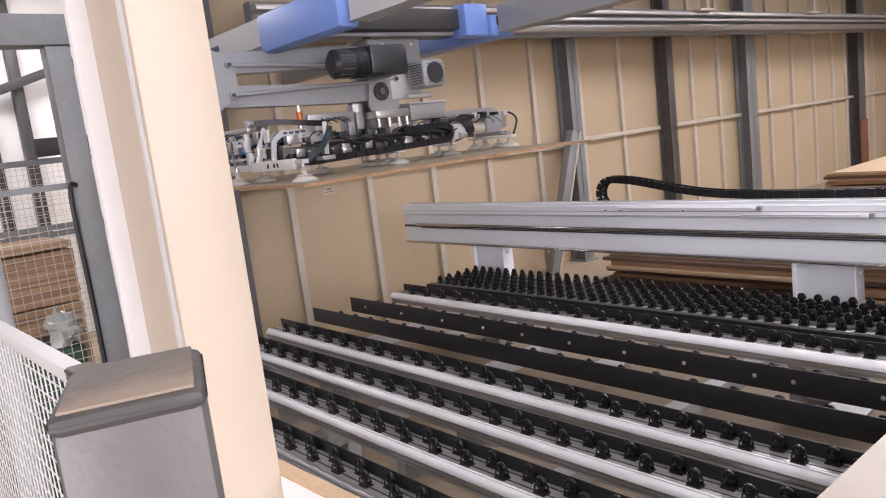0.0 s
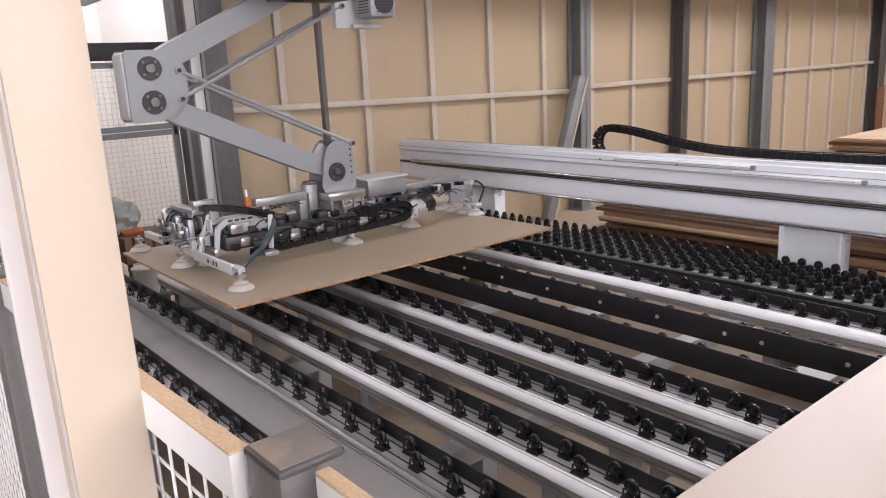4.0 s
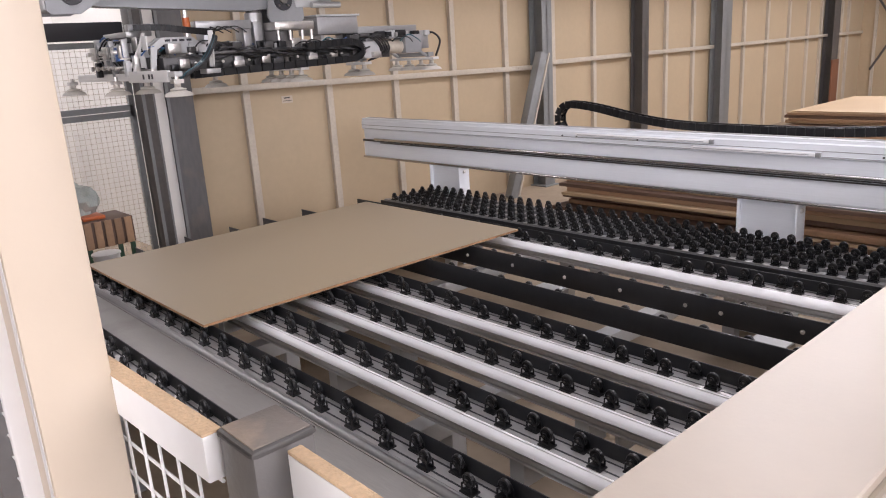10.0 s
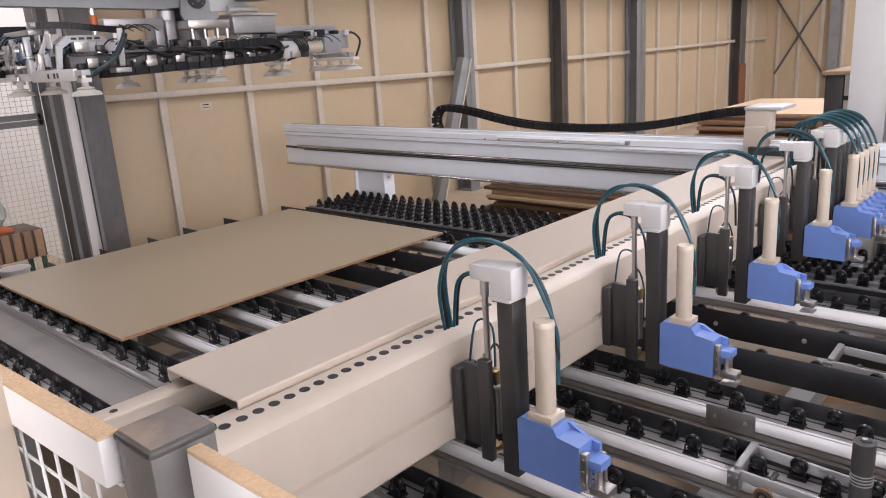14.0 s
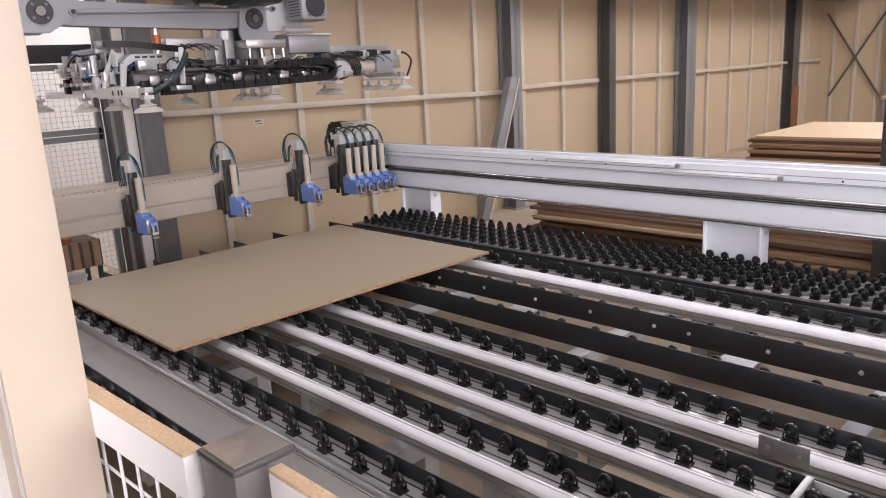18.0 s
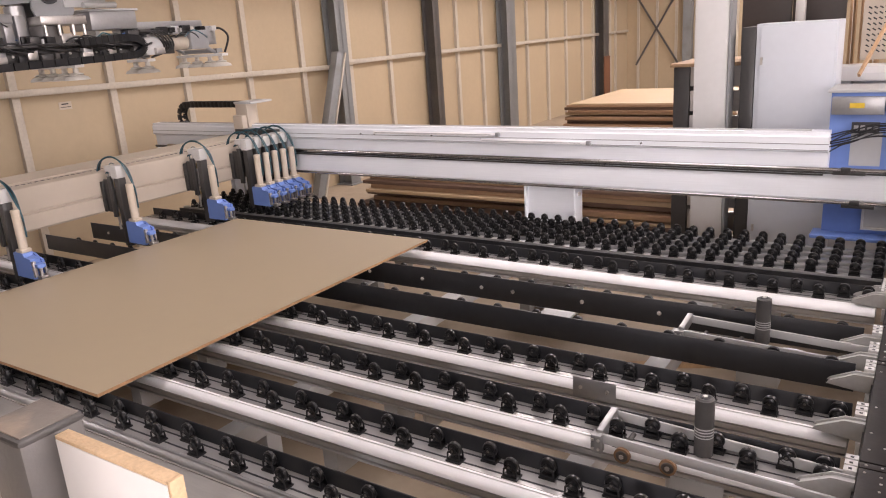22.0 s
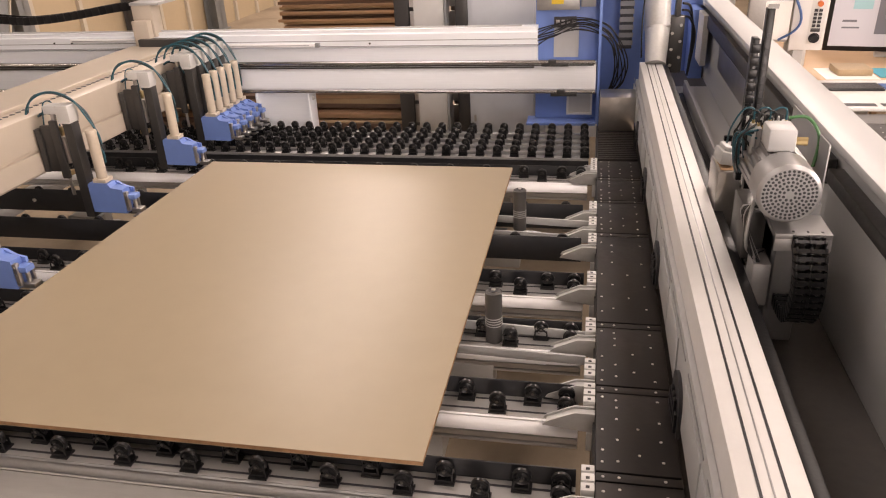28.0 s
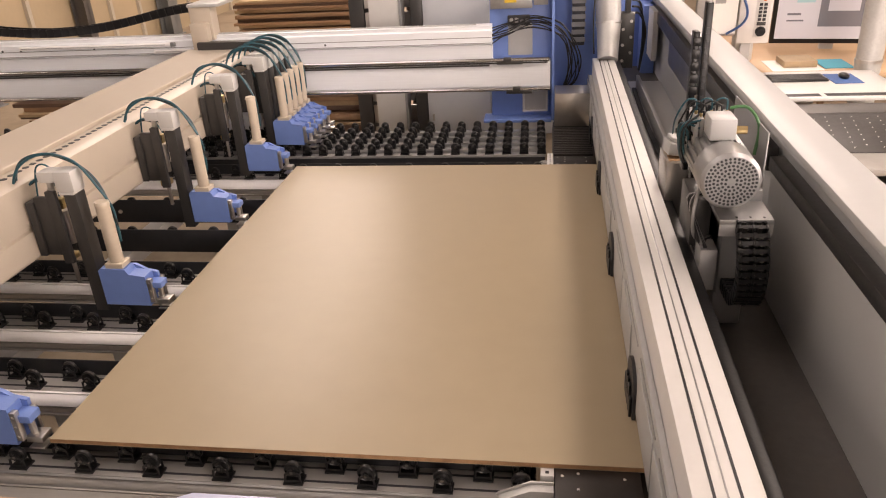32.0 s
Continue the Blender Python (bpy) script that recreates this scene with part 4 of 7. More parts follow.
for k in range(6):
    part("bolt", one(cy, (0.525 + 0.06 * (k % 2), 4.199, 0.36 + 0.06 * k), (0.525 + 0.06 * (k % 2), 4.19, 0.36 + 0.06 * k), 0.012, seg=8), M["bolt"], bf)
part("bracket", boxes((0.80, 0.845, 4.62, 4.94, 0.26, 0.66), bevel=0.006), M["white"], bf)
for k in range(3):
    part("cable", one(tube, [(0.60, 4.33, 0.80 - 0.05 * k), (0.68, 4.5, 0.74 - 0.04 * k), (0.72 + 0.01 * k, 4.6, 0.50), (0.70, 4.55, 0.2)], 0.009, 6), M["cable"], bf)

du = thing("dust_duct", "galvanised extraction duct with a ribbed tan hose above it", "duct")
part("boot", one(cy, (0.40, 3.98, 0.41), (0.41, 4.16, 0.64), 0.075, 0.092, seg=24), M["zinc"], du)
part("pipe", one(cy, (0.41, 4.17, 0.63), (0.395, 4.22, 1.02), 0.095, seg=28), M["zinc"], du)
part("band", one(cy, (0.41, 4.172, 0.655), (0.41, 4.173, 0.67), 0.099, seg=28), M["steel"], du)
part("band", one(cy, (0.397, 4.22, 1.0), (0.396, 4.222, 1.02), 0.1, seg=28), M["steeldark"], du)
hs = BM()
path = [(0.396, 4.22, 1.02 + 0.012 * k) for k in range(170)]
tube(hs, [(x - 0.0004 * i, y + 0.0002 * i, z) for i, (x, y, z) in enumerate(path)], [0.098, 0.106, 0.098, 0.092], 20, smooth=False)
part("ribbed_hose", hs, M["hose"], du)
part("wire", one(tube, [(0.30, 4.05, 0.45), (0.29, 4.05, 0.7), (0.30, 4.08, 1.0), (0.29, 4.1, 1.6), (0.28, 4.1, 2.6)], 0.006, 6), M["cable"], du)

cab = thing("control_cabinet", "tall pale grey switch cabinet with a dark grey side", "cabinet")
part("body", boxes((-1.16, -0.56, 4.93, 5.35, FLOOR + 0.06, 1.42), bevel=0.006), M["cabinetwhite"], cab)
part("plinth", boxes((-1.14, -0.58, 4.95, 5.33, FLOOR, FLOOR + 0.058)), M["darkgrey"], cab)
part("side_panel", boxes((-1.27, -1.162, 4.92, 5.36, FLOOR, 1.40), bevel=0.004), M["darkgrey"], cab)
part("door", boxes((-1.12, -0.575, 4.905, 4.928, FLOOR + 0.1, 1.40), bevel=0.004), M["cabinetwhite"], cab)
part("hinge", boxes((-1.118, -1.10, 4.89, 4.904, 1.1, 1.16)), M["steel"], cab)
part("hinge", boxes((-1.118, -1.10, 4.89, 4.904, -0.3, -0.24)), M["steel"], cab)
cc = thing("white_column", "white boxed steel column standing behind the guide beam", "column")
part("shaft", boxes((-1.63, -1.36, 4.85, 5.1, FLOOR, ROOF), bevel=0.006), M["white"], cc)
part("edge_strip", boxes((-1.355, -1.335, 4.84, 5.0, FLOOR, ROOF)), M["midgrey"], cc)
pl = thing("power_shelf", "grey steel rack with a wooden top beside the white column", "rack")
part("side", boxes((-1.90, -1.76, 5.2, 5.9, FLOOR, 1.08), bevel=0.004), M["darkgrey"], pl)
part("top", boxes((-1.92, -1.2, 5.15, 6.0, 1.085, 1.115), bevel=0.003), M["wood"], pl)
for k in range(9):
    part("slat", boxes((-1.755, -1.30, 5.22, 5.25, FLOOR + 0.1 + k * 0.22, FLOOR + 0.28 + k * 0.22)), M["steel"], pl)
po = thing("tall_panel_door", "tall dark brown panel door with a white pipe before it", "door")
part("leaf", boxes((-1.62, -1.16, 6.6, 6.66, FLOOR, ROOF - 0.5), bevel=0.006), M["doordark"], po)
part("leaf", boxes((-1.15, -0.68, 6.6, 6.66, FLOOR, ROOF - 0.5), bevel=0.006), M["doordark"], po)
part("white_pipe", boxes((-1.105, -1.02, 6.45, 6.56, FLOOR, ROOF), bevel=0.02), M["white"], po)

ac = thing("air_handling_box", "cream ventilated machine box with rows of slits", "machine box")
part("body", boxes((-0.49, 0.22, 6.0, 6.5, 1.045, 1.62), bevel=0.012), M["offwhite"], ac)
sl = BM()
for r in range(9):
    for k in range(9):
        x0, z0 = -0.45 + k * 0.042, 1.11 + r * 0.046
        bar(sl, (x0, 5.9985, z0 + 0.018), (x0 + 0.026, 5.9985, z0), 0.003, 0.011)
tagged(part("slits", sl, M["ink"], ac, "dark ventilation slits"), kind="stuff")
wb = thing("white_bench", "long white machine bench behind the blue frame", "bench")
part("top_beam", boxes((-0.63, 1.857, 5.45, 5.75, 0.907, 1.032), bevel=0.008), M["beamwhite"], wb)
part("lower_panel", boxes((-0.60, 1.35, 5.76, 6.6, 0.80, 0.93), bevel=0.006), M["white"], wb)
part("skirt", boxes((-0.60, 1.35, 6.55, 6.6, FLOOR, 0.79)), M["pale"], wb)
part("leg", boxes((-0.58, -0.50, 5.5, 5.7, FLOOR, 0.906)), M["pale"], wb)
part("leg", boxes((1.665, 1.835, 5.5, 5.67, 0.041, 0.906), bevel=0.03), M["white"], wb, "thick white end post")
part("slot_panel", boxes((-0.42, 0.12, 5.442, 5.449, 0.92, 0.975)), M["white"], wb)
tm = thing("timber_bundle", "bundle of leaning raw timber strips", "timber")
rng = random.Random(9)
for k in range(14):
    x = -0.68 + 0.022 * k + rng.random() * 0.02
    part("strip", one(bar, (x + 0.02, 6.75 + 0.02 * (k % 3), FLOOR), (x - 0.05 + rng.random() * 0.14, 7.0, 2.6 + rng.random() * 0.8), 0.018, 0.03), M["wood"], tm)
solo("leaning_strip", one(bar, (-0.42, 5.15, 0.98), (0.02, 6.9, 2.2), 0.02, 0.03), M["wood"], "thin timber strip leaning over the machine", "timber")
for x, w, z0, z1, mat in ((0.34, 0.16, 0.8, 2.4, "orange"), (0.9, 0.5, 1.1, 1.36, "carton"), (1.75, 0.42, 1.1, 1.40, "carton"), (2.4, 0.3, 1.1, 1.36, "carton")):
    t = thing("storage_carton" if mat == "carton" else "orange_door_leaf", "brown carton on the bench" if mat == "carton" else "orange painted door leaf far behind", "box" if mat == "carton" else "door")
    part("body", boxes((x - w / 2, x + w / 2, 7.0, 7.3, z0 if mat == "carton" else FLOOR, z1), bevel=0.006), M[mat], t)
    if mat == "carton":
        part("strap", boxes((x - 0.02, x + 0.02, 6.985, 7.0, z0, z1 + 0.08)), M["yellow"], t, "yellow strap")
sh = thing("carton_shelf", "wooden shelf board carrying cartons", "shelf")
part("board", boxes((0.4, 3.2, 6.9, 7.6, 1.06, 1.098)), M["wood"], sh)
for x in (0.45, 1.8, 3.1):
    part("leg", boxes((x, x + 0.06, 7.3, 7.36, FLOOR, 1.059)), M["wood"], sh)
solo("orange_bay_wall", boxes((2.6, 4.6, 12.0, 12.15, FLOOR, 2.6)), M["steelbrown"], "red-brown timber partition far behind", "partition")

# operator side table and console
ot = thing("air_cushion_table", "steel air cushion table with a dark top dotted with jets", "machine table")
part("top", boxes((1.55, 3.6, 2.86, 3.72, 0.0, 0.045), bevel=0.004), M["tableblack"], ot)
part("front_rail", boxes((1.5, 3.6, 2.55, 2.855, 0.0, 0.04), bevel=0.004), M["dullsteel"], ot)
part("back_rail", boxes((1.5, 3.6, 3.725, 3.97, -0.05, 0.05), bevel=0.004), M["steeldark"], ot)
part("frame", boxes((1.5, 3.6, 2.55, 3.97, -0.2, -0.055)), M["steel"], ot)
for x in (1.6, 3.4):
    part("leg", boxes((x, x + 0.1, 3.3, 3.4, FLOOR, -0.21)), M["pale"], ot)
js = BM()
for k in range(150):
    cy(js, (1.7 + 0.087 * (k % 22) + 0.02 * (k // 22), 2.95 + 0.105 * (k // 22) + 0.05 * (k % 2), 0.045), (1.7 + 0.087 * (k % 22) + 0.02 * (k // 22), 2.95 + 0.105 * (k // 22) + 0.05 * (k % 2), 0.0475), 0.0042, seg=6)
tagged(part("air_jets", js, M["paper"], ot, "white air jets"), kind="stuff")
tr = thing("console_tray", "white plastic console tray with slotted front", "tray")
part("tray", boxes((1.55, 2.64, 3.99, 4.86, 0.06, 0.09), bevel=0.01), M["white"], tr)
part("slot", boxes((1.70, 2.0, 4.03, 4.11, 0.0895, 0.0915)), M["ink"], tr)
part("slot", boxes((2.04, 2.56, 4.03, 4.11, 0.0895, 0.0915)), M["ink"], tr)
part("arm", boxes((1.9, 2.1, 4.5, 4.8, FLOOR, 0.059)), M["pale"], tr)
kb = thing("keyboard", "black computer keyboard on the console tray", "keyboard")
part("case", boxes((1.74, 2.19, 4.48, 4.70, 0.091, 0.105), bevel=0.004), M["plastic"], kb)
keys = BM()
for r in range(5):
    for k in range(15):
        bx(keys, 1.755 + k * 0.0285, 1.778 + k * 0.0285, 4.495 + r * 0.038, 4.525 + r * 0.038, 0.105, 0.112)
tagged(part("keys", keys, M["darkgrey"], kb), kind="stuff")
solo("desk_mat", boxes((2.21, 2.43, 4.40, 4.72, 0.091, 0.095)), M["bluemat"], "dark blue mouse mat", "mouse mat")
ms = BM()
bmesh.ops.create_uvsphere(ms, u_segments=14, v_segments=8, radius=0.04, matrix=Matrix.Translation((2.33, 4.58, 0.113)) @ Matrix.Diagonal((1, 1.6, 0.6, 1)))
solo("computer_mouse", ms, M["plastic"], "black computer mouse on the mat", "mouse")
bn = thing("work_bench", "beech topped bench behind the console", "bench")
part("top", boxes((1.6, 4.8, 4.95, 8.2, 0.0, 0.04), bevel=0.004), M["benchwood"], bn)
for x in (1.7, 4.6):
    for y in (5.05, 8.0):
        part("leg", boxes((x, x + 0.08, y, y + 0.08, FLOOR, -0.001)), M["steelgrey"], bn)
solo("wooden_box", boxes((2.04, 2.32, 5.20, 5.48, 0.045, 0.10), bevel=0.004), M["boardlight"], "small pale wooden box on papers", "box")
solo("paper_stack", boxes((1.92, 2.35, 5.08, 5.52, 0.041, 0.0445)), M["paper"], "white papers on the bench", "paper")
solo("note_pad", boxes((2.37, 2.62, 5.15, 5.50, 0.041, 0.047)), M["cyanpad"], "cyan note pad on the bench", "note pad")
mn = thing("console_monitor", "black framed flat screen showing a grey drawing", "monitor")
mm = pose(2.62, 5.9, 0.40, 8, 0, -10)
part("case", boxes((-0.53, 0.44, -0.005, 0.05, -0.30, 0.33), bevel=0.01), M["plastic"], mn, at=mm)
part("screen", boxes((-0.49, 0.40, -0.011, -0.006, -0.25, 0.29)), M["screen"], mn, "lit screen", at=mm)
for r, mt_ in (((-0.33, -0.17, 0.10, 0.25), "screencyan"), ((-0.12, 0.27, -0.13, 0.22), "screendark"), ((-0.05, 0.22, 0.02, 0.12), "screen"), ((0.0, 0.03, 0.02, 0.12), "screendark"), ((0.08, 0.11, 0.02, 0.12), "screendark"),
               ((0.16, 0.19, 0.02, 0.12), "screendark"), ((-0.02, 0.21, 0.15, 0.19), "screen"), ((-0.40, -0.28, -0.02, 0.0), "screendark"), ((-0.40, -0.25, -0.08, -0.065), "screendark")):
    part("picture_block", boxes((r[0], r[1], -0.0135 - 0.001 * (mt_ == "screen"), -0.0115, r[2], r[3])), M[mt_], mn, at=mm)
part("stand", boxes((-0.06, 0.06, 0.06, 0.16, -0.85, 0.1)), M["pale"], mn, at=mm)
cp = thing("operator_terminal", "white operator terminal with black keys, a knob and a red button", "terminal")
cm = pose(1.82, 5.30, 0.49, 6, 0, -6)
part("case", boxes((-0.19, 0.085, 0.0, 0.11, -0.25, 0.24), bevel=0.012), M["beamwhite"], cp, at=cm)
part("keypad", boxes((-0.055, 0.065, -0.003, -0.001, -0.19, 0.20), bevel=0.001), M["white"], cp, "paler keypad panel", at=cm)
for r in range(5):
    for k in range(2):
        part("key", boxes((-0.030 + k * 0.038, -0.002 + k * 0.038, -0.010, -0.0031, -0.045 + r * 0.033, -0.020 + r * 0.033), bevel=0.002), M["ink"], cp, at=cm)
part("key", boxes((-0.034, 0.040, -0.009, -0.0031, -0.085, -0.054), bevel=0.002), M["darkgrey"], cp, at=cm)
kn = BM()
cy(kn, (0.004, -0.0031, -0.138), (0.004, -0.010, -0.138), 0.044, seg=24)
cy(kn, (0.004, -0.010, -0.138), (0.004, -0.034, -0.138), 0.036, 0.033, seg=24)
part("knob", kn, M["plastic"], cp, at=cm)
part("stop_button", one(cy, (0.008, -0.0031, 0.158), (0.008, -0.036, 0.158), 0.023, seg=16), M["orange"], cp, "red stop button", at=cm)
part("side_panel", boxes((-0.56, -0.195, 0.02, 0.09, -0.19, 0.235), bevel=0.03), M["alugrey"], cp, "rounded grey side panel", at=cm)
part("paper", boxes((-0.42, -0.205, 0.013, 0.018, -0.16, 0.17)), M["paper"], cp, "note in a clear sleeve", at=cm)
part("label", boxes((-0.40, -0.31, 0.010, 0.0125, 0.11, 0.15)), M["alugrey"], cp, at=cm)
part("hose", one(tube, [(-0.27, 0.0, 0.72), (-0.36, -0.02, 0.55), (-0.33, -0.03, 0.40), (-0.20, -0.04, 0.22), (-0.13, -0.05, 0.05), (-0.16, -0.04, -0.06), (-0.28, 0.005, -0.16)], 0.011, 8), M["tubeblue"], cp, "blue hanging cable", at=cm)
part("neck", boxes((-0.14, -0.06, 0.03, 0.09, -0.448, -0.241)), M["pale"], cp, at=cm)
ep = thing("steel_pipe", "galvanised extraction pipe at the console", "duct")
part("pipe", one(cy, (2.67, 5.02, FLOOR), (2.67, 5.02, 3.0), 0.105, seg=24), M["zinc"], ep)
part("band", one(cy, (2.67, 5.02, 0.12), (2.67, 5.02, 0.15), 0.112, seg=24), M["steel"], ep)

# ---------------- stacks of boards ----------------
def board_stack(x0, x1, y0, y1, z0, n, t, mats, seed, label, jitter=0.05):
    s = thing("board_stack", label, "boards")
    r = random.Random(seed)
    z = z0
    for k in range(n):
        dx, dy = (r.random() - 0.5) * jitter * 2, (r.random() - 0.5) * jitter * 2
        tt = t * (0.7 + 0.7 * r.random())
        part("board", boxes((x0 + dx, x1 + dx * 0.6, y0 + dy, y1 + dy * 0.6, z, z + tt - 0.003), bevel=0.001), M[mats[k % len(mats)]], s)
        z += tt + (0.02 if r.random() > 0.7 else 0)
    s["top"] = z
    return s


def pallet(x0, x1, y0, y1):
    p = thing("pallet", "low wooden pallet under the boards", "pallet")
    for k in range(5):
        x = x0 + (x1 - x0 - 0.1) * k / 4
        part("slat", boxes((x, x + 0.1, y0, y1, FLOOR + 0.1, FLOOR + 0.12)), M["wood"], p)
    for y in (y0, (y0 + y1) / 2, y1 - 0.1):
        part("runner", boxes((x0, x1, y, y + 0.1, FLOOR, FLOOR + 0.1)), M["wood"], p)


pallet(-5.6, -3.2, 5.4, 7.0)
board_stack(-5.75, -3.1, 5.35, 7.2, FLOOR + 0.12, 15, 0.045, ["boardbrown", "boarddark", "boardbrown", "boarddark", "boardlight"], 3, "uneven stack of brown boards on a pallet", 0.12)
pallet(-3.0, -2.0, 5.5, 7.0)
board_stack(-3.05, -1.95, 5.5, 7.2, FLOOR + 0.12, 14, 0.045, ["boardlight", "boardbrown", "boarddark"], 5, "stack of tan and brown boards on a pallet", 0.06)
pallet(-4.6, -2.7, 9.0, 11.0)
tall = board_stack(-4.63, -2.6, 9.02, 11.3, FLOOR + 0.12, 23, 0.045, ["boardbrown", "boarddark", "boardbrown", "boardlight"], 8, "tall stack of brown boards with a pale board on top", 0.06)
solo("pale_board", boxes((-4.56, -2.5, 9.0, 11.3, tall["top"] - 0.002, tall["top"] + 0.02)), M["boardlight"], "pale tan board on top of the stack", "board")

# ---------------- side bay beyond the fence ----------------
def mesh_panel(name, p0, p1, z0, z1, step, wire, frame_w, mat, label, wmat=None, parent_thing=None):
    t = parent_thing or thing(name, label, "fence")
    p0, p1 = Vector((*p0, 0)), Vector((*p1, 0))
    d = (p1 - p0)
    L = d.length
    u = d.normalized()
    w = BM()
    n = int(L / step[0])
    for k in range(1, n):
        q = p0 + u * (L * k / n)
        bar(w, (q.x, q.y, z0 + 0.001), (q.x, q.y, z1 - 0.001), wire, wire)
    m = int((z1 - z0) / step[1])
    for k in range(1, m):
        z = z0 + (z1 - z0) * k / m
        bar(w, (p0.x + u.y * wire, p0.y - u.x * wire, z), (p1.x + u.y * wire, p1.y - u.x * wire, z), wire, wire)
    tagged(part("wire_mesh", w, wmat or mat, t), kind="stuff")
    for z in (z0, z1):
        part("rail", one(bar, (p0.x, p0.y, z), (p1.x, p1.y, z), frame_w, frame_w), mat, t)
    return t


g = mesh_panel("mesh_gate", (WX - 0.02, 0.35), (WX - 0.02, 1.42), FLOOR + 0.1, 1.0, (0.055, 0.055), 0.004, 0.06, M["steelgrey"], "grey framed mesh gate before the bright side bay", M["stud"])
mesh_panel("mesh_gate", (WX - 0.02, -1.2), (WX - 0.02, 0.28), FLOOR + 0.1, 1.0, (0.055, 0.055), 0.004, 0.06, M["steelgrey"], "", M["stud"], g)
mesh_panel("mesh_gate", (WX - 0.02, -1.2), (WX - 0.02, 1.42), 1.07, 1.75, (0.055, 0.055), 0.004, 0.06, M["steelgrey"], "", M["stud"], g)
for y in (0.32, 1.41, -1.2):
    part("stile", boxes((WX - 0.05, WX + 0.01, y - 0.03, y + 0.03, FLOOR, 1.78)), M["steelgrey"], g)
part("header_box", boxes((WX - 0.1, WX + 0.08, 0.0, 1.42, 1.80, 1.98), bevel=0.004), M["ink"], g, "black header cover")
ra = thing("parts_rack", "brown slatted crate on a green steel frame", "rack")
part("crate", boxes((-8.35, -7.85, 0.45, 0.95, -0.25, 0.02), bevel=0.004), M["boarddark"], ra)
for k in range(5):
    part("slat", boxes((-7.849, -7.835, 0.46 + k * 0.1, 0.53 + k * 0.1, -0.25, 0.02)), M["boardbrown"], ra)
for y in (0.47, 0.9):
    for x in (-8.3, -7.9):
        part("leg", boxes((x, x + 0.04, y, y + 0.04, FLOOR, -0.251)), M["bin"], ra)
solo("orange_tool_tray", boxes((-8.2, -7.95, 0.5, 0.72, 0.022, 0.06), bevel=0.01), M["orange"], "orange tray on the crate", "tray")
bk = BM()
cy(bk, (-7.15, 0.42, -0.40), (-7.15, 0.42, -0.16), 0.10, 0.12, 20)
cy(bk, (-7.15, 0.42, -0.16), (-7.15, 0.42, -0.145), 0.13, seg=20)
solo("white_bucket", bk, M["white"], "white plastic bucket on a low stand", "bucket")
solo("bucket_stand", boxes((-7.3, -7.0, 0.27, 0.57, FLOOR, -0.401), bevel=0.006), M["steeldark"], "dark low steel stand under the bucket", "stand")
fl = BM()
bmesh.ops.create_icosphere(fl, subdivisions=3, radius=0.22, matrix=Matrix.Translation((-8.3, 0.55, 0.14)))
for v in fl.verts:
    v.co += (v.co - Vector((-8.3, 0.55, 0.14))) * (noise.noise(v.co * 9) * 0.55)
    v.co.z = max(v.co.z, 0.022)
solo("film_bundle", fl, M["film"], "crumpled bundle of clear plastic film", "plastic film")
pallet(-8.2, -7.2, -2.3, -0.2)
board_stack(-8.2, -7.2, -2.4, -0.16, FLOOR + 0.12, 30, 0.058, ["carton", "boardbrown", "carton"], 11, "stack of brown boards beyond the mesh fence", 0.01)
pallet(-11.4, -10.2, -2.6, -0.8)
board_stack(-11.4, -10.2, -2.6, -0.8, FLOOR + 0.12, 26, 0.06, ["carton", "boarddark", "carton"], 12, "tall stack of brown cartons in the side bay", 0.03)
lp = thing("bay_column", "blue-grey steel column with a black cable in the side bay", "column")
part("shaft", boxes((-6.08, -5.92, -0.375, -0.215, FLOOR, 2.475), bevel=0.004), M["steelgrey"], lp)
part("cable", one(tube, [(-5.91, -0.35, 1.5), (-5.88, -0.41, 1.42), (-5.90, -0.40, 0.6), (-5.90, -0.40, FLOOR + 0.02)], 0.018, 6), M["cable"], lp)
rb = thing("runway_end_beam", "blue-grey steel beam on the bay column", "beam")
part("beam", boxes((-6.1, -5.9, -6.0, -0.17, 2.48, 2.69), bevel=0.004), M["steelgrey"], rb)
mesh_panel("mesh_fence", (-6.0, -2.6), (-6.0, -0.39), FLOOR + 0.1, 1.5, (0.06, 0.06), 0.004, 0.045, M["steelgrey"], "grey wire mesh fence before the board stacks", M["stud"])
rl = BM()
cy(rl, (-5.6, -1.05, FLOOR), (-5.6, -1.05, 1.12), 0.09, seg=20)
solo("scrap_crate", boxes((-7.0, -6.25, -0.95, -0.42, FLOOR, 0.28), bevel=0.02), M["bin"], "dark green scrap crate behind the mesh", "crate")
f2 = BM()
bmesh.ops.create_icosphere(f2, subdivisions=3, radius=0.13, matrix=Matrix.Translation((-6.45, -0.50, 0.40)))
for v in f2.verts:
    v.co += (v.co - Vector((-6.45, -0.50, 0.40))) * (noise.noise(v.co * 14) * 0.8)
    v.co.z = max(v.co.z, 0.281)
solo("film_bundle", f2, M["film"], "crumpled clear plastic film on the crate", "plastic film")
solo("film_roll", rl, M["pale"], "pale roll of film standing on the floor", "roll")

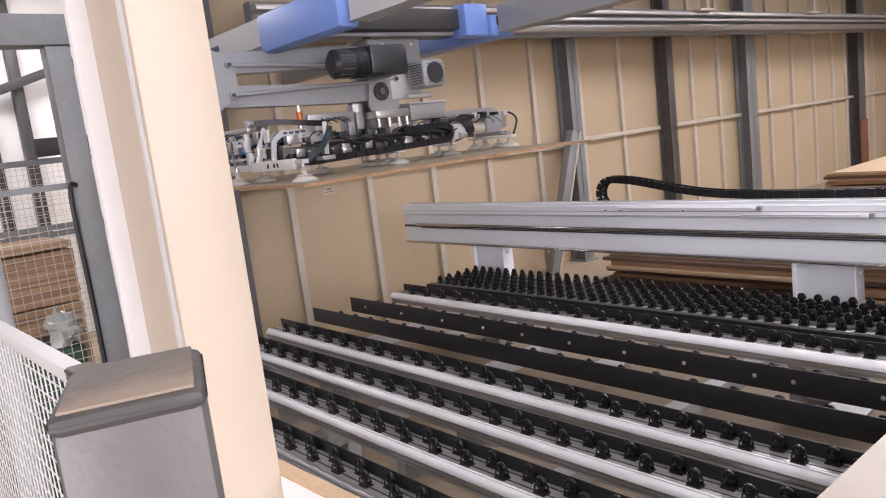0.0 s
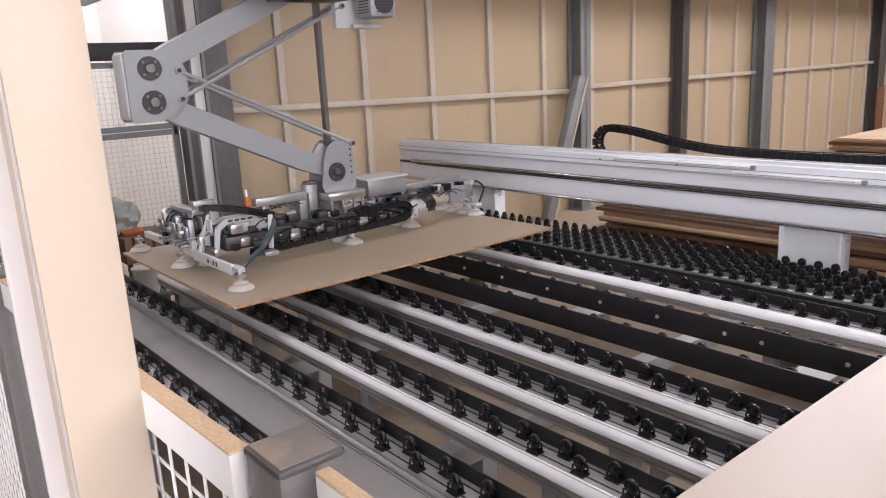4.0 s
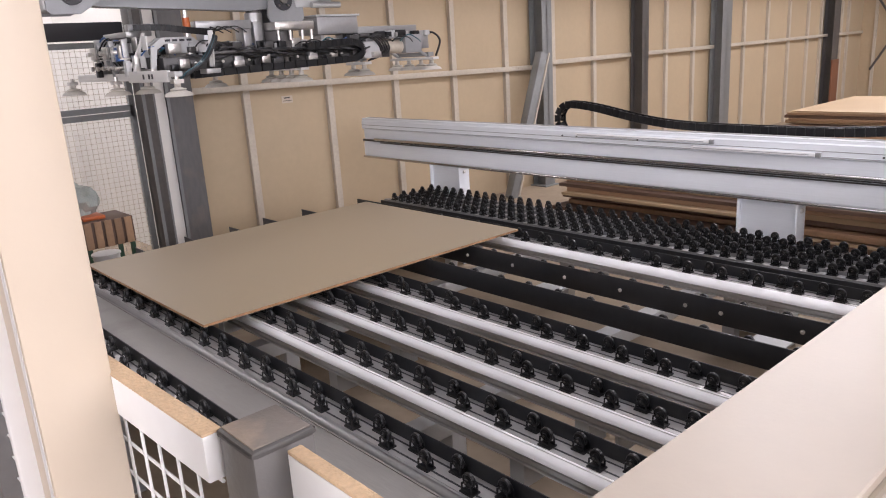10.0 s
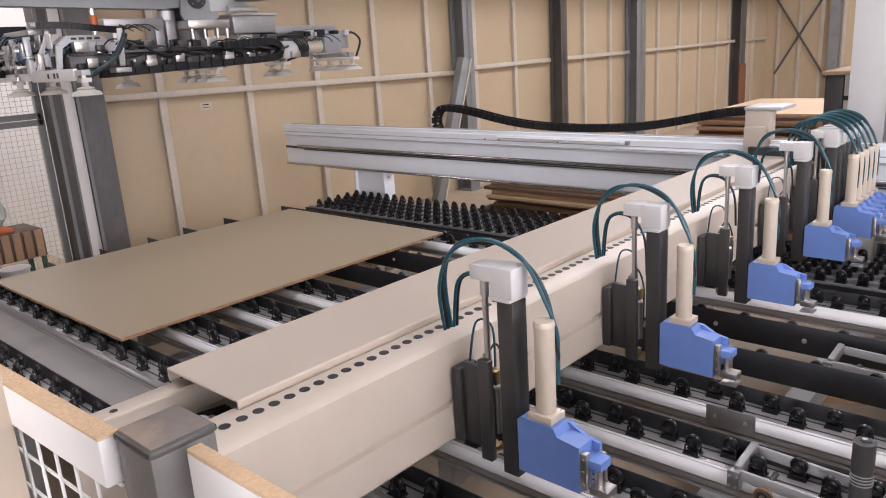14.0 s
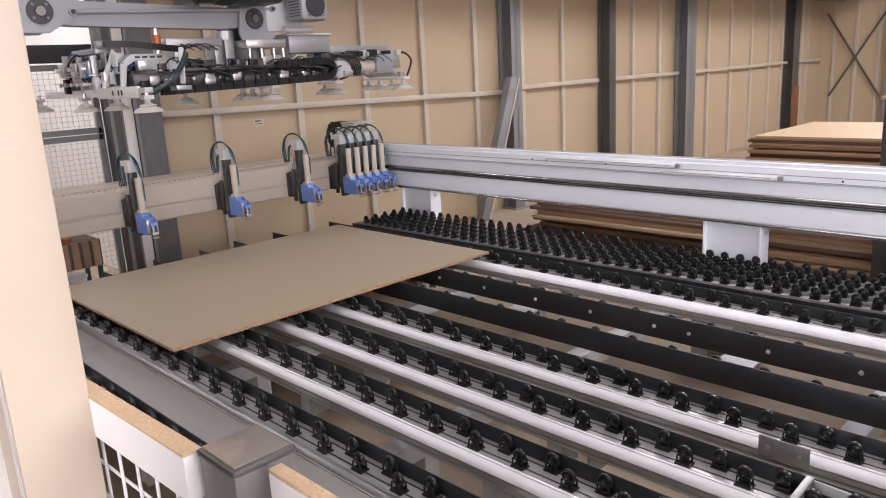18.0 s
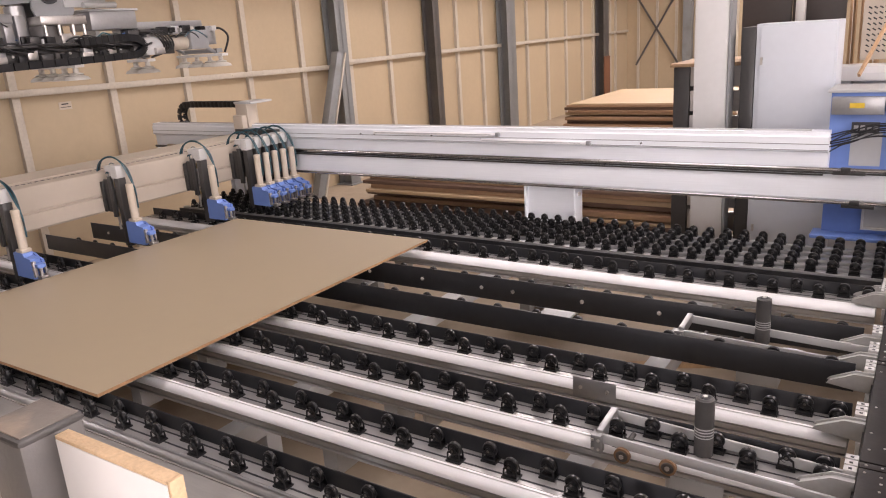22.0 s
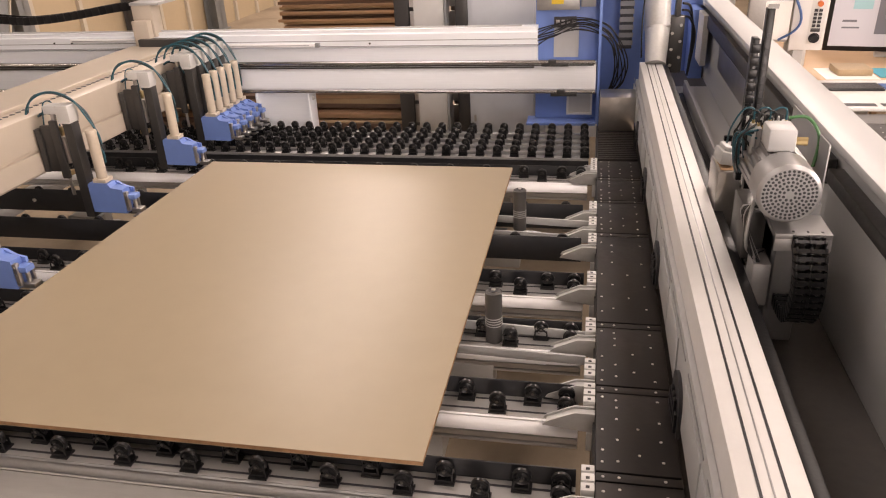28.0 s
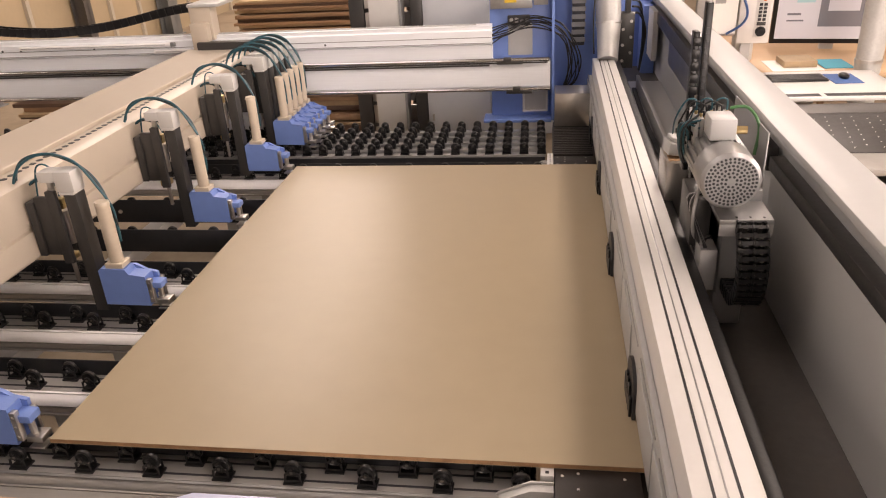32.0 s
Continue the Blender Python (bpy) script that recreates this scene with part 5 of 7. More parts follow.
# ---------------- near column and guard fence ----------------
col = thing("boxed_column", "cream boxed steel column with a pale recessed side beside the fence", "column")
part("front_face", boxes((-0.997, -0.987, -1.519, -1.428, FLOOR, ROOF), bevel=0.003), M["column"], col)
# White on the side and rear lips stands for light catching the cream column's edges.
part("side_lip", one(extrude_profile_z, [(-0.9975, -1.5195), (-1.012, -1.5195), (-1.017, -1.516), (-1.024, -1.506), (-1.040, -1.498), (-1.060, -1.495), (-1.060, -1.44), (-0.9975, -1.44)]), M["fencewhite"], col, "side lip coloured white for the light on it")
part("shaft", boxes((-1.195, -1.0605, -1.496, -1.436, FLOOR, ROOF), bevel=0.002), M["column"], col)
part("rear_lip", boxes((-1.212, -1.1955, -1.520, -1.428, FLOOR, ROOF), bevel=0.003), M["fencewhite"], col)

FZ = 1.15


def fence_post(x, y, top, s, rz, label, lip=0.011):
    t = thing("fence_post", label, "post", pose(x, y, 0, 0, 0, rz), "guard fence posts")
    part("tube", boxes((-s[0] / 2, s[0] / 2, -s[1] / 2, s[1] / 2, FLOOR, top - 0.004), bevel=0.008), M["postgrey"], t)
    c = BM()
    bx(c, -s[0] / 2 - 0.0015, s[0] / 2 + 0.0015, -s[1] / 2 - 0.0015, s[1] / 2 + 0.0015, top - lip, top, 0.007)
    part("cap", c, M["capdark"], t, "dark moulded plastic cap")
    d = BM()
    bx(d, -s[0] / 2 + 0.004, s[0] / 2 - 0.004, -s[1] / 2 + 0.004, s[1] / 2 - 0.004, top - 0.001, top + 0.0012, 0.001)
    part("cap_top", d, M["cap"], t, "dusty brown cap top")
    part("foot_plate", boxes((-s[0] / 2 - 0.04, s[0] / 2 + 0.04, -s[1] / 2 - 0.04, s[1] / 2 + 0.04, FLOOR, FLOOR + 0.01)), M["postgrey"], t)
    return t


def mesh_fence(p0, p1, z0, z1, label, board):
    """Square wire mesh under a white top board, between two posts."""
    t = thing("guard_fence", label, "fence", group="guard fence panels")
    p0, p1 = Vector((*p0, 0)), Vector((*p1, 0))
    u = (p1 - p0).normalized()
    L = (p1 - p0).length
    n = int(L / 0.05)
    for k in range(1, n):
        q = p0 + u * (L * k / n)
        part("wire", one(cy, (q.x, q.y, z0), (q.x, q.y, z1), 0.0021, seg=6), M["fencewhite"], t)
    m = int((z1 - z0) / 0.05)
    for k in range(0, m + 1):
        z = z0 + (z1 - z0) * k / m
        part("wire", one(cy, (p0.x, p0.y + 0.005, z), (p1.x, p1.y + 0.005, z), 0.0021, seg=6), M["fencewhite"], t)
    if board:
        part("top_board", one(bar, (p0.x, p0.y, FZ - 0.031), (p1.x, p1.y, FZ - 0.031), 0.022, 0.054, 0.002), M["fencewhite"], t)
        part("top_edge", one(bar, (p0.x, p0.y, FZ - 0.002), (p1.x, p1.y, FZ - 0.002), 0.0225, 0.003), M["boardedge"], t, "raw tan edge")
    else:
        part("top_rail", one(bar, (p0.x, p0.y, FZ - 0.02), (p1.x, p1.y, FZ - 0.02), 0.042, 0.035, 0.004), M["fencewhite"], t)
    return t


fence_post(-0.705, -1.369, 1.153, (0.077, 0.074), 0, "grey square fence post with a dusty cap")
fence_post(-1.812, -1.449, 1.157, (0.085, 0.058), 0, "slim grey fence post with a flat cap")
fence_post(-0.541, -1.707, 1.446, (0.090, 0.070), -21, "thick grey post with a dusty brown cap close by", 0.012)
mesh_fence((-1.768, -1.447), (-0.745, -1.410), 0.15, FZ - 0.062, "white wire mesh guard fence with a white top board", True)
mesh_fence((-3.9, -1.475), (-1.856, -1.449), 0.15, FZ - 0.04, "white wire mesh guard fence running away along the machine", False)
for p0, p1 in (((-1.768, -1.447), (-0.745, -1.410)), ((-3.9, -1.475), (-1.856, -1.449))):
    fs = thing("fence_skirt", "grey lower sheet of the guard fence", "fence")
    part("sheet", one(bar, (*p0, (FLOOR + 0.15) / 2), (*p1, (FLOOR + 0.15) / 2), 0.012, 0.146 - FLOOR), M["postgrey"], fs)
wbd = thing("fence_board", "white faced board with raw tan edges on the fence", "board")
part("face", boxes((-0.651, -0.468, -1.376, -1.360, FLOOR, 1.1445), bevel=0.0008), M["fencewhite"], wbd)
part("top_edge", boxes((-0.651, -0.468, -1.376, -1.360, 1.1447, 1.1495), bevel=0.0012), M["boardedge"], wbd, "raw tan edge")
part("end_edge", boxes((-0.4678, -0.463, -1.376, -1.360, FLOOR, 1.1495), bevel=0.0012), M["boardedge"], wbd, "raw tan edge")
pc = thing("drive_cover", "pale lavender rounded drive cover on a grey pedestal", "machine cover")
part("shell", boxes((-0.72, -0.46, -1.20, -0.85, 0.40, 0.68), bevel=0.05), M["lavender"], pc)
part("pedestal", boxes((-0.67, -0.51, -1.18, -0.98, FLOOR, 0.399), bevel=0.006), M["postgrey"], pc)


# ---------------- overhead rails ----------------
rw = thing("overhead_runway", "long bright aluminium runway rails under the roof", "rail")
for z, h in ((2.86, 0.10), (3.02, 0.05), (3.13, 0.06)):
    part("rail", boxes((-7.95, -7.80, 2.3, 23.0, z, z + h), bevel=0.006), M["alu"], rw)
part("carrier", boxes((-8.1, -7.951, 2.3, 23.0, 2.80, 3.25)), M["steelgrey"], rw)
for y in (7.2, 11.6, 16.2, 21.0):
    b = BM()
    bx(b, -7.85, -7.7, y - 0.25, y + 0.25, 3.20, 3.24)
    bx(b, -7.85, -7.7, y - 0.03, y + 0.03, 3.24, ROOF - 0.1)
    part("hanger", b, M["stud"], rw)
mz = thing("roof_truss", "dark steel truss under the roof", "beam")
part("chord", boxes((-6.6, -6.4, 3.2, 23.0, 3.35, 3.5)), M["steeldark"], mz)
for k in range(12):
    part("web_bar", one(bar, (-6.5, 3.4 + k * 1.6, 3.5), (-6.5, 4.2 + k * 1.6, ROOF), 0.05, 0.05), M["steeldark"], mz)

# ---------------- gantry robot with scissor arm and suction gripper ----------------
GX, GY, TZ, LA, EL = -5.1, 1.305, 2.235, 1.448, 0.213
robot = thing("gantry_robot", "grey gantry robot with a folding arm, blue trolley and suction gripper", "robot", pose(GX, GY, 0))

def box_beam(x0, x1, y, w, z0, z1, name, mat, label):
    bm = BM()
    extrude_profile(bm, [(y - w / 2, z0), (y - w / 2 - 0.012, z0), (y - w / 2 - 0.012, z0 + 0.012), (y - w / 2, z0 + 0.014), (y - w / 2, z1), (y + w / 2, z1), (y + w / 2, z0)], "x", x0, x1)
    return part(name, bm, mat, robot, label)


box_beam(-3.3, -0.02, -0.80, 0.16, 2.33, 2.53, "bridge_beam", M["pale"], "pale bridge beam")
box_beam(1.07, 3.6, -0.80, 0.16, 2.29, 2.52, "bridge_beam", M["pale"], "pale bridge beam")
box_beam(0.45, 3.6, 1.12, 0.16, 2.32, 2.54, "bridge_beam", M["midgrey"], "grey bridge beam")
box_beam(-3.3, -0.2, 1.12, 0.16, 2.36, 2.56, "bridge_beam", M["midgrey"], "grey bridge beam")
part("beam_foot", boxes((-1.6, -1.2, -0.90, -0.885, 2.315, 2.328)), M["steel"], robot)
for xx in (-1.75, -1.55, -1.0):
    part("foot_screw", one(cy, (xx, -0.86, 2.33), (xx, -0.86, 2.28), 0.012, seg=8), M["steel"], robot)
lg = BM()
x = -1.03
for w in (0.028, 0.026, 0.024, 0.027, 0.022, 0.024, 0.026, 0.026, 0.024):
    bx(lg, x, x + w - 0.006, -0.8835, -0.8805, 2.41, 2.452)
    x += w
part("brand_mark", lg, M["navy"], robot, "dark printed brand bars")
lg2 = BM()
bx(lg2, -1.10, -1.09, -0.8835, -0.8805, 2.38, 2.49)
bx(lg2, -1.089, -1.045, -0.8835, -0.8805, 2.478, 2.49)
bx(lg2, -1.089, -1.045, -0.8835, -0.8805, 2.38, 2.392)
part("brand_sign", lg2, M["blue"], robot, "blue square sign")
part("trolley_side", boxes((0.0, 1.05, -0.96, -0.78, 2.255, 2.53), bevel=0.045), M["blue"], robot, "light blue rounded trolley housing")
# The core's dark grey holds the shade between the blue housings.
part("trolley_core", boxes((-0.2, 0.34, -0.77, 0.95, 2.37, 2.53), bevel=0.01), M["darkgrey"], robot)
part("trolley_rib", boxes((0.2, 0.26, -0.70, 0.95, 2.335, 2.36)), M["midgrey"], robot)
part("trolley_side", boxes((-0.80, 0.45, 0.96, 1.24, 2.285, 2.47), bevel=0.035), M["blue"], robot, "light blue rounded trolley housing")
part("trolley_end", boxes((0.24, 0.42, 0.70, 0.96, 2.30, 2.56), bevel=0.02), M["blue"], robot)
part("slot", boxes((0.4505, 0.454, 1.02, 1.12, 2.38, 2.45)), M["ink"], robot)
part("top_head", boxes((-0.16, 0.16, -0.12, 0.40, 2.12, 2.329), bevel=0.01), M["midgrey"], robot)
for y in (0.02, 0.30):
    part("bolt", one(cy, (0.161, y, 2.28), (0.172, y, 2.28), 0.014, seg=8), M["bolt"], robot)
# lifting motors
dm = BM()
cy(dm, (0.30, -0.54, 2.13), (0.30, -0.29, 2.14), 0.105, seg=24)
cy(dm, (0.30, -0.57, 2.13), (0.30, -0.54, 2.13), 0.07, 0.105, seg=24)
part("lift_motor", dm, M["black"], robot, "black lifting motor")
for k in range(7):
    part("cooling_fin", one(cy, (0.30, -0.40 + k * 0.016, 2.13), (0.30, -0.393 + k * 0.016, 2.13), 0.112, seg=24), M["black"], robot)
fg = BM()
for k in range(14):
    an = 2 * math.pi * k / 14
    bar(fg, (0.30 + 0.107 * math.cos(an), -0.54, 2.13 + 0.107 * math.sin(an)), (0.30 + 0.107 * math.cos(an), -0.42, 2.13 + 0.107 * math.sin(an)), 0.008, 0.004)
tagged(part("motor_grille", fg, M["steeldark"], robot), kind="stuff")
part("gearbox", boxes((0.16, 0.42, -0.29, 0.06, 2.03, 2.25), bevel=0.03), M["black"], robot)
gm = BM()
bx(gm, 0.14, 0.36, 0.24, 0.48, 1.92, 2.14, 0.035)
part("fan_box", gm, M["midgrey"], robot, "grey fan housing")
gr = BM()
cy(gr, (0.361, 0.36, 2.03), (0.364, 0.36, 2.03), 0.085, seg=28)
for k in range(8):
    bx(gr, 0.364, 0.368, 0.285, 0.435, 1.955 + k * 0.02, 1.96 + k * 0.02)
for k in range(8):
    bx(gr, 0.20, 0.34, 0.236, 0.239, 1.955 + k * 0.02, 1.962 + k * 0.02)
tagged(part("fan_grille", gr, M["ink"], robot), kind="stuff")
part("tube_unit", one(cy, (0.16, 0.20, 1.87), (0.16, 0.45, 1.87), 0.022, seg=12), M["zinc"], robot)
part("hanger_plate", boxes((0.05, 0.10, 0.1, 0.42, 1.86, 2.119), bevel=0.004), M["pale"], robot)


def arm_mesh():
    bm = BM()
    pts = [(-LA, -0.062), (-LA + 0.2, -0.075), (-0.25, -0.075), (0, -0.05), (0, 0.05), (-0.25, 0.075), (-LA + 0.2, 0.075), (-LA, 0.062)]
    extrude_profile(bm, pts, "x", -0.07, 0.05)
    return bm


upper_arm = part("upper_arm", arm_mesh(), M["armgrey"], robot, "grey box arm")
lower_arm = part("lower_arm", arm_mesh(), M["armgrey"], robot, "grey box arm")


def rod_mesh(x):
    bm = BM()
    cy(bm, (x, -LA + 0.03, 0), (x, 0, 0), 0.014, seg=10)
    for y in (-LA + 0.03, 0):
        cy(bm, (x - 0.022, y, 0), (x + 0.026, y, 0), 0.023, seg=12)
    return bm


upper_rod = part("upper_rod", rod_mesh(0.09), M["midgrey"], robot, "grey parallel rod")
part("rear_rod", rod_mesh(-0.09), M["midgrey"], upper_rod)
lower_rod = part("lower_rod", rod_mesh(0.09), M["midgrey"], robot, "grey parallel rod")
part("rear_rod", rod_mesh(-0.09), M["midgrey"], lower_rod)
for r_ in (upper_rod, lower_rod):
    for y in (-LA + 0.03, 0):
        part("rod_bolt", one(cy, (0.1165, y, 0), (0.126, y, 0), 0.014, seg=10), M["ink"], r_)
eb = BM()
pr = [(-0.15, -0.10), (-0.13, -0.125), (0.04, -0.125), (0.215, -0.02), (0.235, 0.02), (0.235, EL - 0.02), (0.215, EL + 0.03), (0.04, EL + 0.115), (-0.13, EL + 0.115), (-0.15, EL + 0.09)]
extrude_profile(eb, pr, "x", 0.075, 0.095)
extrude_profile(eb, pr, "x", -0.13, -0.11)
elbow = part("elbow_plate", eb, M["armgrey"], robot, "grey elbow plates")
part("elbow_cover", boxes((-0.11, 0.074, -0.165, -0.03, -0.105, EL + 0.10), bevel=0.02), M["pale"], elbow, "pale rounded cover")
for z in (0, EL):
    fl_ = BM()
    cy(fl_, (0.096, 0.0, z), (0.108, 0.0, z), 0.075, seg=28)
    part("flange", fl_, M["ink"], elbow, "black bearing flange")
    h2 = BM()
    cy(h2, (0.1085, 0.0, z), (0.122, 0.0, z), 0.032, 0.028, seg=18)
    cy(h2, (0.122, 0.0, z), (0.124, 0.0, z), 0.016, seg=14)
    for k in range(4):
        an = radians(45 + 90 * k)
        cy(h2, (0.1085, 0.055 * math.cos(an), z + 0.055 * math.sin(an)), (0.114, 0.055 * math.cos(an), z + 0.055 * math.sin(an)), 0.009, seg=8)
    part("bearing_hub", h2, M["hub"], elbow)

# suction gripper: origin at its pivot, cup lips at CZ
CZ = -0.585
gp = BM()
for x0 in (-0.125, 0.075):
    extrude_profile(gp, [(-0.13, -0.10), (-0.10, 0.10), (-0.05, 0.20), (0.0, 0.235), (0.12, 0.235), (0.155, 0.21), (0.17, -0.12), (0.15, -0.15), (-0.11, -0.15)], "x", x0, x0 + 0.018)
gripper = part("gripper_head", gp, M["midgrey"], robot, "grey gripper head plates")
part("wedge_plate", one(extrude_profile, [(-0.22, 0.02), (-0.06, 0.22), (-0.05, 0.16), (-0.14, 0.0)], "x", -0.04, 0.03), M["midgrey"], gripper)
f_ = BM()
cy(f_, (0.094, 0, 0), (0.106, 0, 0), 0.072, seg=26)
part("flange", f_, M["ink"], gripper, "black bearing flange")
f_ = BM()
cy(f_, (0.1065, 0, 0), (0.12, 0, 0), 0.03, 0.026, seg=16)
for k in range(4):
    cy(f_, (0.1065, 0.053 * math.cos(0.785 + 1.571 * k), 0.053 * math.sin(0.785 + 1.571 * k)), (0.112, 0.053 * math.cos(0.785 + 1.571 * k), 0.053 * math.sin(0.785 + 1.571 * k)), 0.008, seg=8)
part("bearing_hub", f_, M["hub"], gripper)
for k in range(5):
    part("hole", one(cy, (0.0925, 0.135, -0.02 + 0.045 * k), (0.0945, 0.135, -0.02 + 0.045 * k), 0.009, seg=8), M["ink"], gripper)
part("lift_band", boxes((-0.03, 0.02, -0.018, 0.018, 0.2, 1.55)), M["steeldark"], gripper, "dark lifting band")
part("base_block", boxes((-0.15, 0.17, -0.13, 0.20, -0.21, -0.151), bevel=0.006), M["steel"], gripper)
for xx, yy in ((0.15, -0.10), (0.15, 0.0), (0.15, 0.10), (0.15, 0.18)):
    part("stud_bolt", one(cy, (xx, yy, -0.28), (xx, yy, -0.211), 0.012, seg=8), M["steel"], gripper)
part("turntable", one(cy, (0, -0.02, -0.33), (0, -0.02, -0.211), 0.115, seg=28), M["steeldark"], gripper)
part("drive_can", one(cy, (-0.02, -0.19, -0.33), (-0.02, -0.19, -0.08), 0.062, seg=22), M["alugrey"], gripper)
part("can_lid", one(cy, (-0.02, -0.19, -0.079), (-0.02, -0.19, -0.06), 0.05, seg=22), M["steeldark"], gripper)
part("deck_plate", boxes((-0.13, 0.16, -0.65, 0.62, -0.352, -0.331), bevel=0.003), M["darkgrey"], gripper)
part("main_beam", boxes((-0.10, 0.10, -0.95, 0.95, -0.45, -0.353), bevel=0.006), M["darkgrey"], gripper)
part("valve_box", boxes((-0.22, 0.06, 0.30, 0.68, -0.25, -0.12), bevel=0.006), M["alugrey"], gripper, "pale lidded box")
part("box_lid", boxes((-0.235, 0.075, 0.285, 0.695, -0.119, -0.104), bevel=0.003), M["pale"], gripper)
part("cylinder_block", boxes((-0.05, 0.14, 0.66, 0.82, -0.45, -0.32), bevel=0.008), M["pale"], gripper)
part("block_cap", boxes((0.02, 0.12, 0.70, 0.78, -0.319, -0.27), bevel=0.004), M["alugrey"], gripper)
part("tool_tube", one(cy, (0.0, 0.82, -0.37), (0.0, 1.16, -0.37), 0.055, seg=18), M["stud"], gripper)
part("tube_plate", boxes((-0.07, 0.07, 0.90, 1.30, -0.305, -0.29), bevel=0.003), M["alugrey"], gripper)
part("end_head", boxes((-0.07, 0.08, 1.14, 1.32, -0.43, -0.28), bevel=0.01), M["midgrey"], gripper)
part("end_head", boxes((-0.09, 0.06, 1.321, 1.42, -0.40, -0.25), bevel=0.008), M["alugrey"], gripper)
for y in (-0.62, -0.32):
    part("unit_foot", boxes((-0.07, 0.05, y, y + 0.06, -0.331, -0.186), bevel=0.003), M["alugrey"], gripper)
part("pneumatic_bar", boxes((-0.05, 0.03, -0.66, -0.24, -0.185, -0.125), bevel=0.004), M["alugrey"], gripper, "pale pneumatic unit")
part("pneumatic_foot", boxes((-0.06, 0.05, -0.235, -0.17, -0.331, -0.14), bevel=0.004), M["alugrey"], gripper)
vt = BM()
cy(vt, (0.0, -0.71, -0.17), (0.0, -0.71, -0.10), 0.024, seg=14)
part("red_coil", vt, M["orange"], gripper, "orange solenoid")
part("coil_cap", one(cy, (0.0, -0.71, -0.099), (0.0, -0.71, -0.05), 0.016, seg=10), M["bolt"], gripper)
part("coil_stem", one(cy, (0.0, -0.71, -0.352), (0.0, -0.71, -0.171), 0.022, seg=10), M["steel"], gripper)
rng = random.Random(21)
for k in range(90):
    y = -1.0 + 2.1 * rng.random()
    x = -0.12 + 0.26 * rng.random()
    s = 0.010 + 0.02 * rng.random()
    z = -0.331 if y < 0.62 else -0.30
    part("fitting", boxes((x - s, x + s, y - s * 1.5, y + s * 1.5, z, z + s * 2.2), bevel=0.003), M[rng.choice(["alugrey", "darkgrey", "steel", "pale", "plastic", "plastic", "steeldark"])], gripper)
for k in range(9):
    y = -0.85 + 0.2 * k
    part("side_fitting", boxes((0.101, 0.125 + 0.02 * (k % 2), y, y + 0.07, -0.43, -0.37), bevel=0.003), M[["steel", "steeldark", "alugrey"][k % 3]], gripper)
    part("screw", one(cy, (0.101, y + 0.12, -0.40), (0.108, y + 0.12, -0.40), 0.010, seg=8), M["bolt"], gripper)


for y in (0.36, 0.60):
    part("box_leg", boxes((-0.15, 0.0, y, y + 0.03, -0.331, -0.251)), M["alugrey"], gripper)
for k in range(5):
    x = -0.56 + 0.11 * k
    part("shaft", one(cy, (x, -1.19, -0.40), (x, -0.90, -0.40), 0.009, seg=8), M["bolt"], gripper)
    part("nut", one(cy, (x, -1.195, -0.40), (x, -1.18, -0.40), 0.016, seg=6), M["steel"], gripper)
for k in range(4):
    part("plate", boxes((-0.50 + 0.17 * k, -0.42 + 0.17 * k, -1.04, -1.03, -0.30, -0.21), bevel=0.002), M["white" if k % 2 else "steel"], gripper)
part("blue_valve", boxes((-0.14, -0.10, -1.17, -1.12, -0.36, -0.27), bevel=0.003), M["tubeblue"], gripper, "blue sensor block")
part("diagonal_stay", one(bar, (-0.08, -1.12, -0.44), (-0.02, -1.0, -0.19), 0.02, 0.012), M["white"], gripper)
part("diagonal_stay", one(bar, (0.02, -1.12, -0.44), (-0.04, -1.0, -0.19), 0.02, 0.012), M["white"], gripper)
for k in range(6):
    y = 0.86 + 0.10 * k
    part("fitting", boxes((-0.02 + 0.02 * (k % 3), 0.05 + 0.02 * (k % 3), y, y + 0.05, -0.29, -0.25), bevel=0.003), M[("steel", "plastic", "pale")[k % 3]], gripper)
part("rail_plate", boxes((-0.06, 0.0, 0.72, 1.34, -0.255, -0.20), bevel=0.003), M["alugrey"], gripper)


def chain(points, width, height, steps, parent):
    path_ = smooth_path(points, steps)
    for a_, b_ in zip(path_, path_[1:]):
        m_ = Matrix.Translation((a_ + b_) / 2) @ (b_ - a_).to_track_quat("Y", "Z").to_matrix().to_4x4()
        h_ = (b_ - a_).length * 0.46
        lk_ = BM()
        bx(lk_, -width / 2, -width / 2 + 0.008, -h_, h_, -height / 2, height / 2, m=m_)
        bx(lk_, width / 2 - 0.008, width / 2, -h_, h_, -height / 2, height / 2, m=m_)
        bx(lk_, -width / 2 + 0.008, width / 2 - 0.008, -h_ * 0.5, h_ * 0.5, -height * 0.42, height * 0.42, m=m_)
        part("chain_link", lk_, M["plastic"], parent)


# black energy chains along the beam, with a U bend, and over the near end
chain([(0.17, -0.80, -0.475), (0.17, -0.2, -0.46), (0.17, 0.40, -0.445), (0.17, 0.56, -0.43), (0.17, 0.61, -0.375), (0.17, 0.55, -0.325), (0.17, 0.40, -0.315), (0.17, 0.1, -0.335)], 0.07, 0.05, 7, gripper)
chain([(-0.12, -1.02, -0.15), (0.0, -0.88, -0.16), (0.14, -0.74, -0.19), (0.27, -0.66, -0.21)], 0.055, 0.04, 6, gripper)
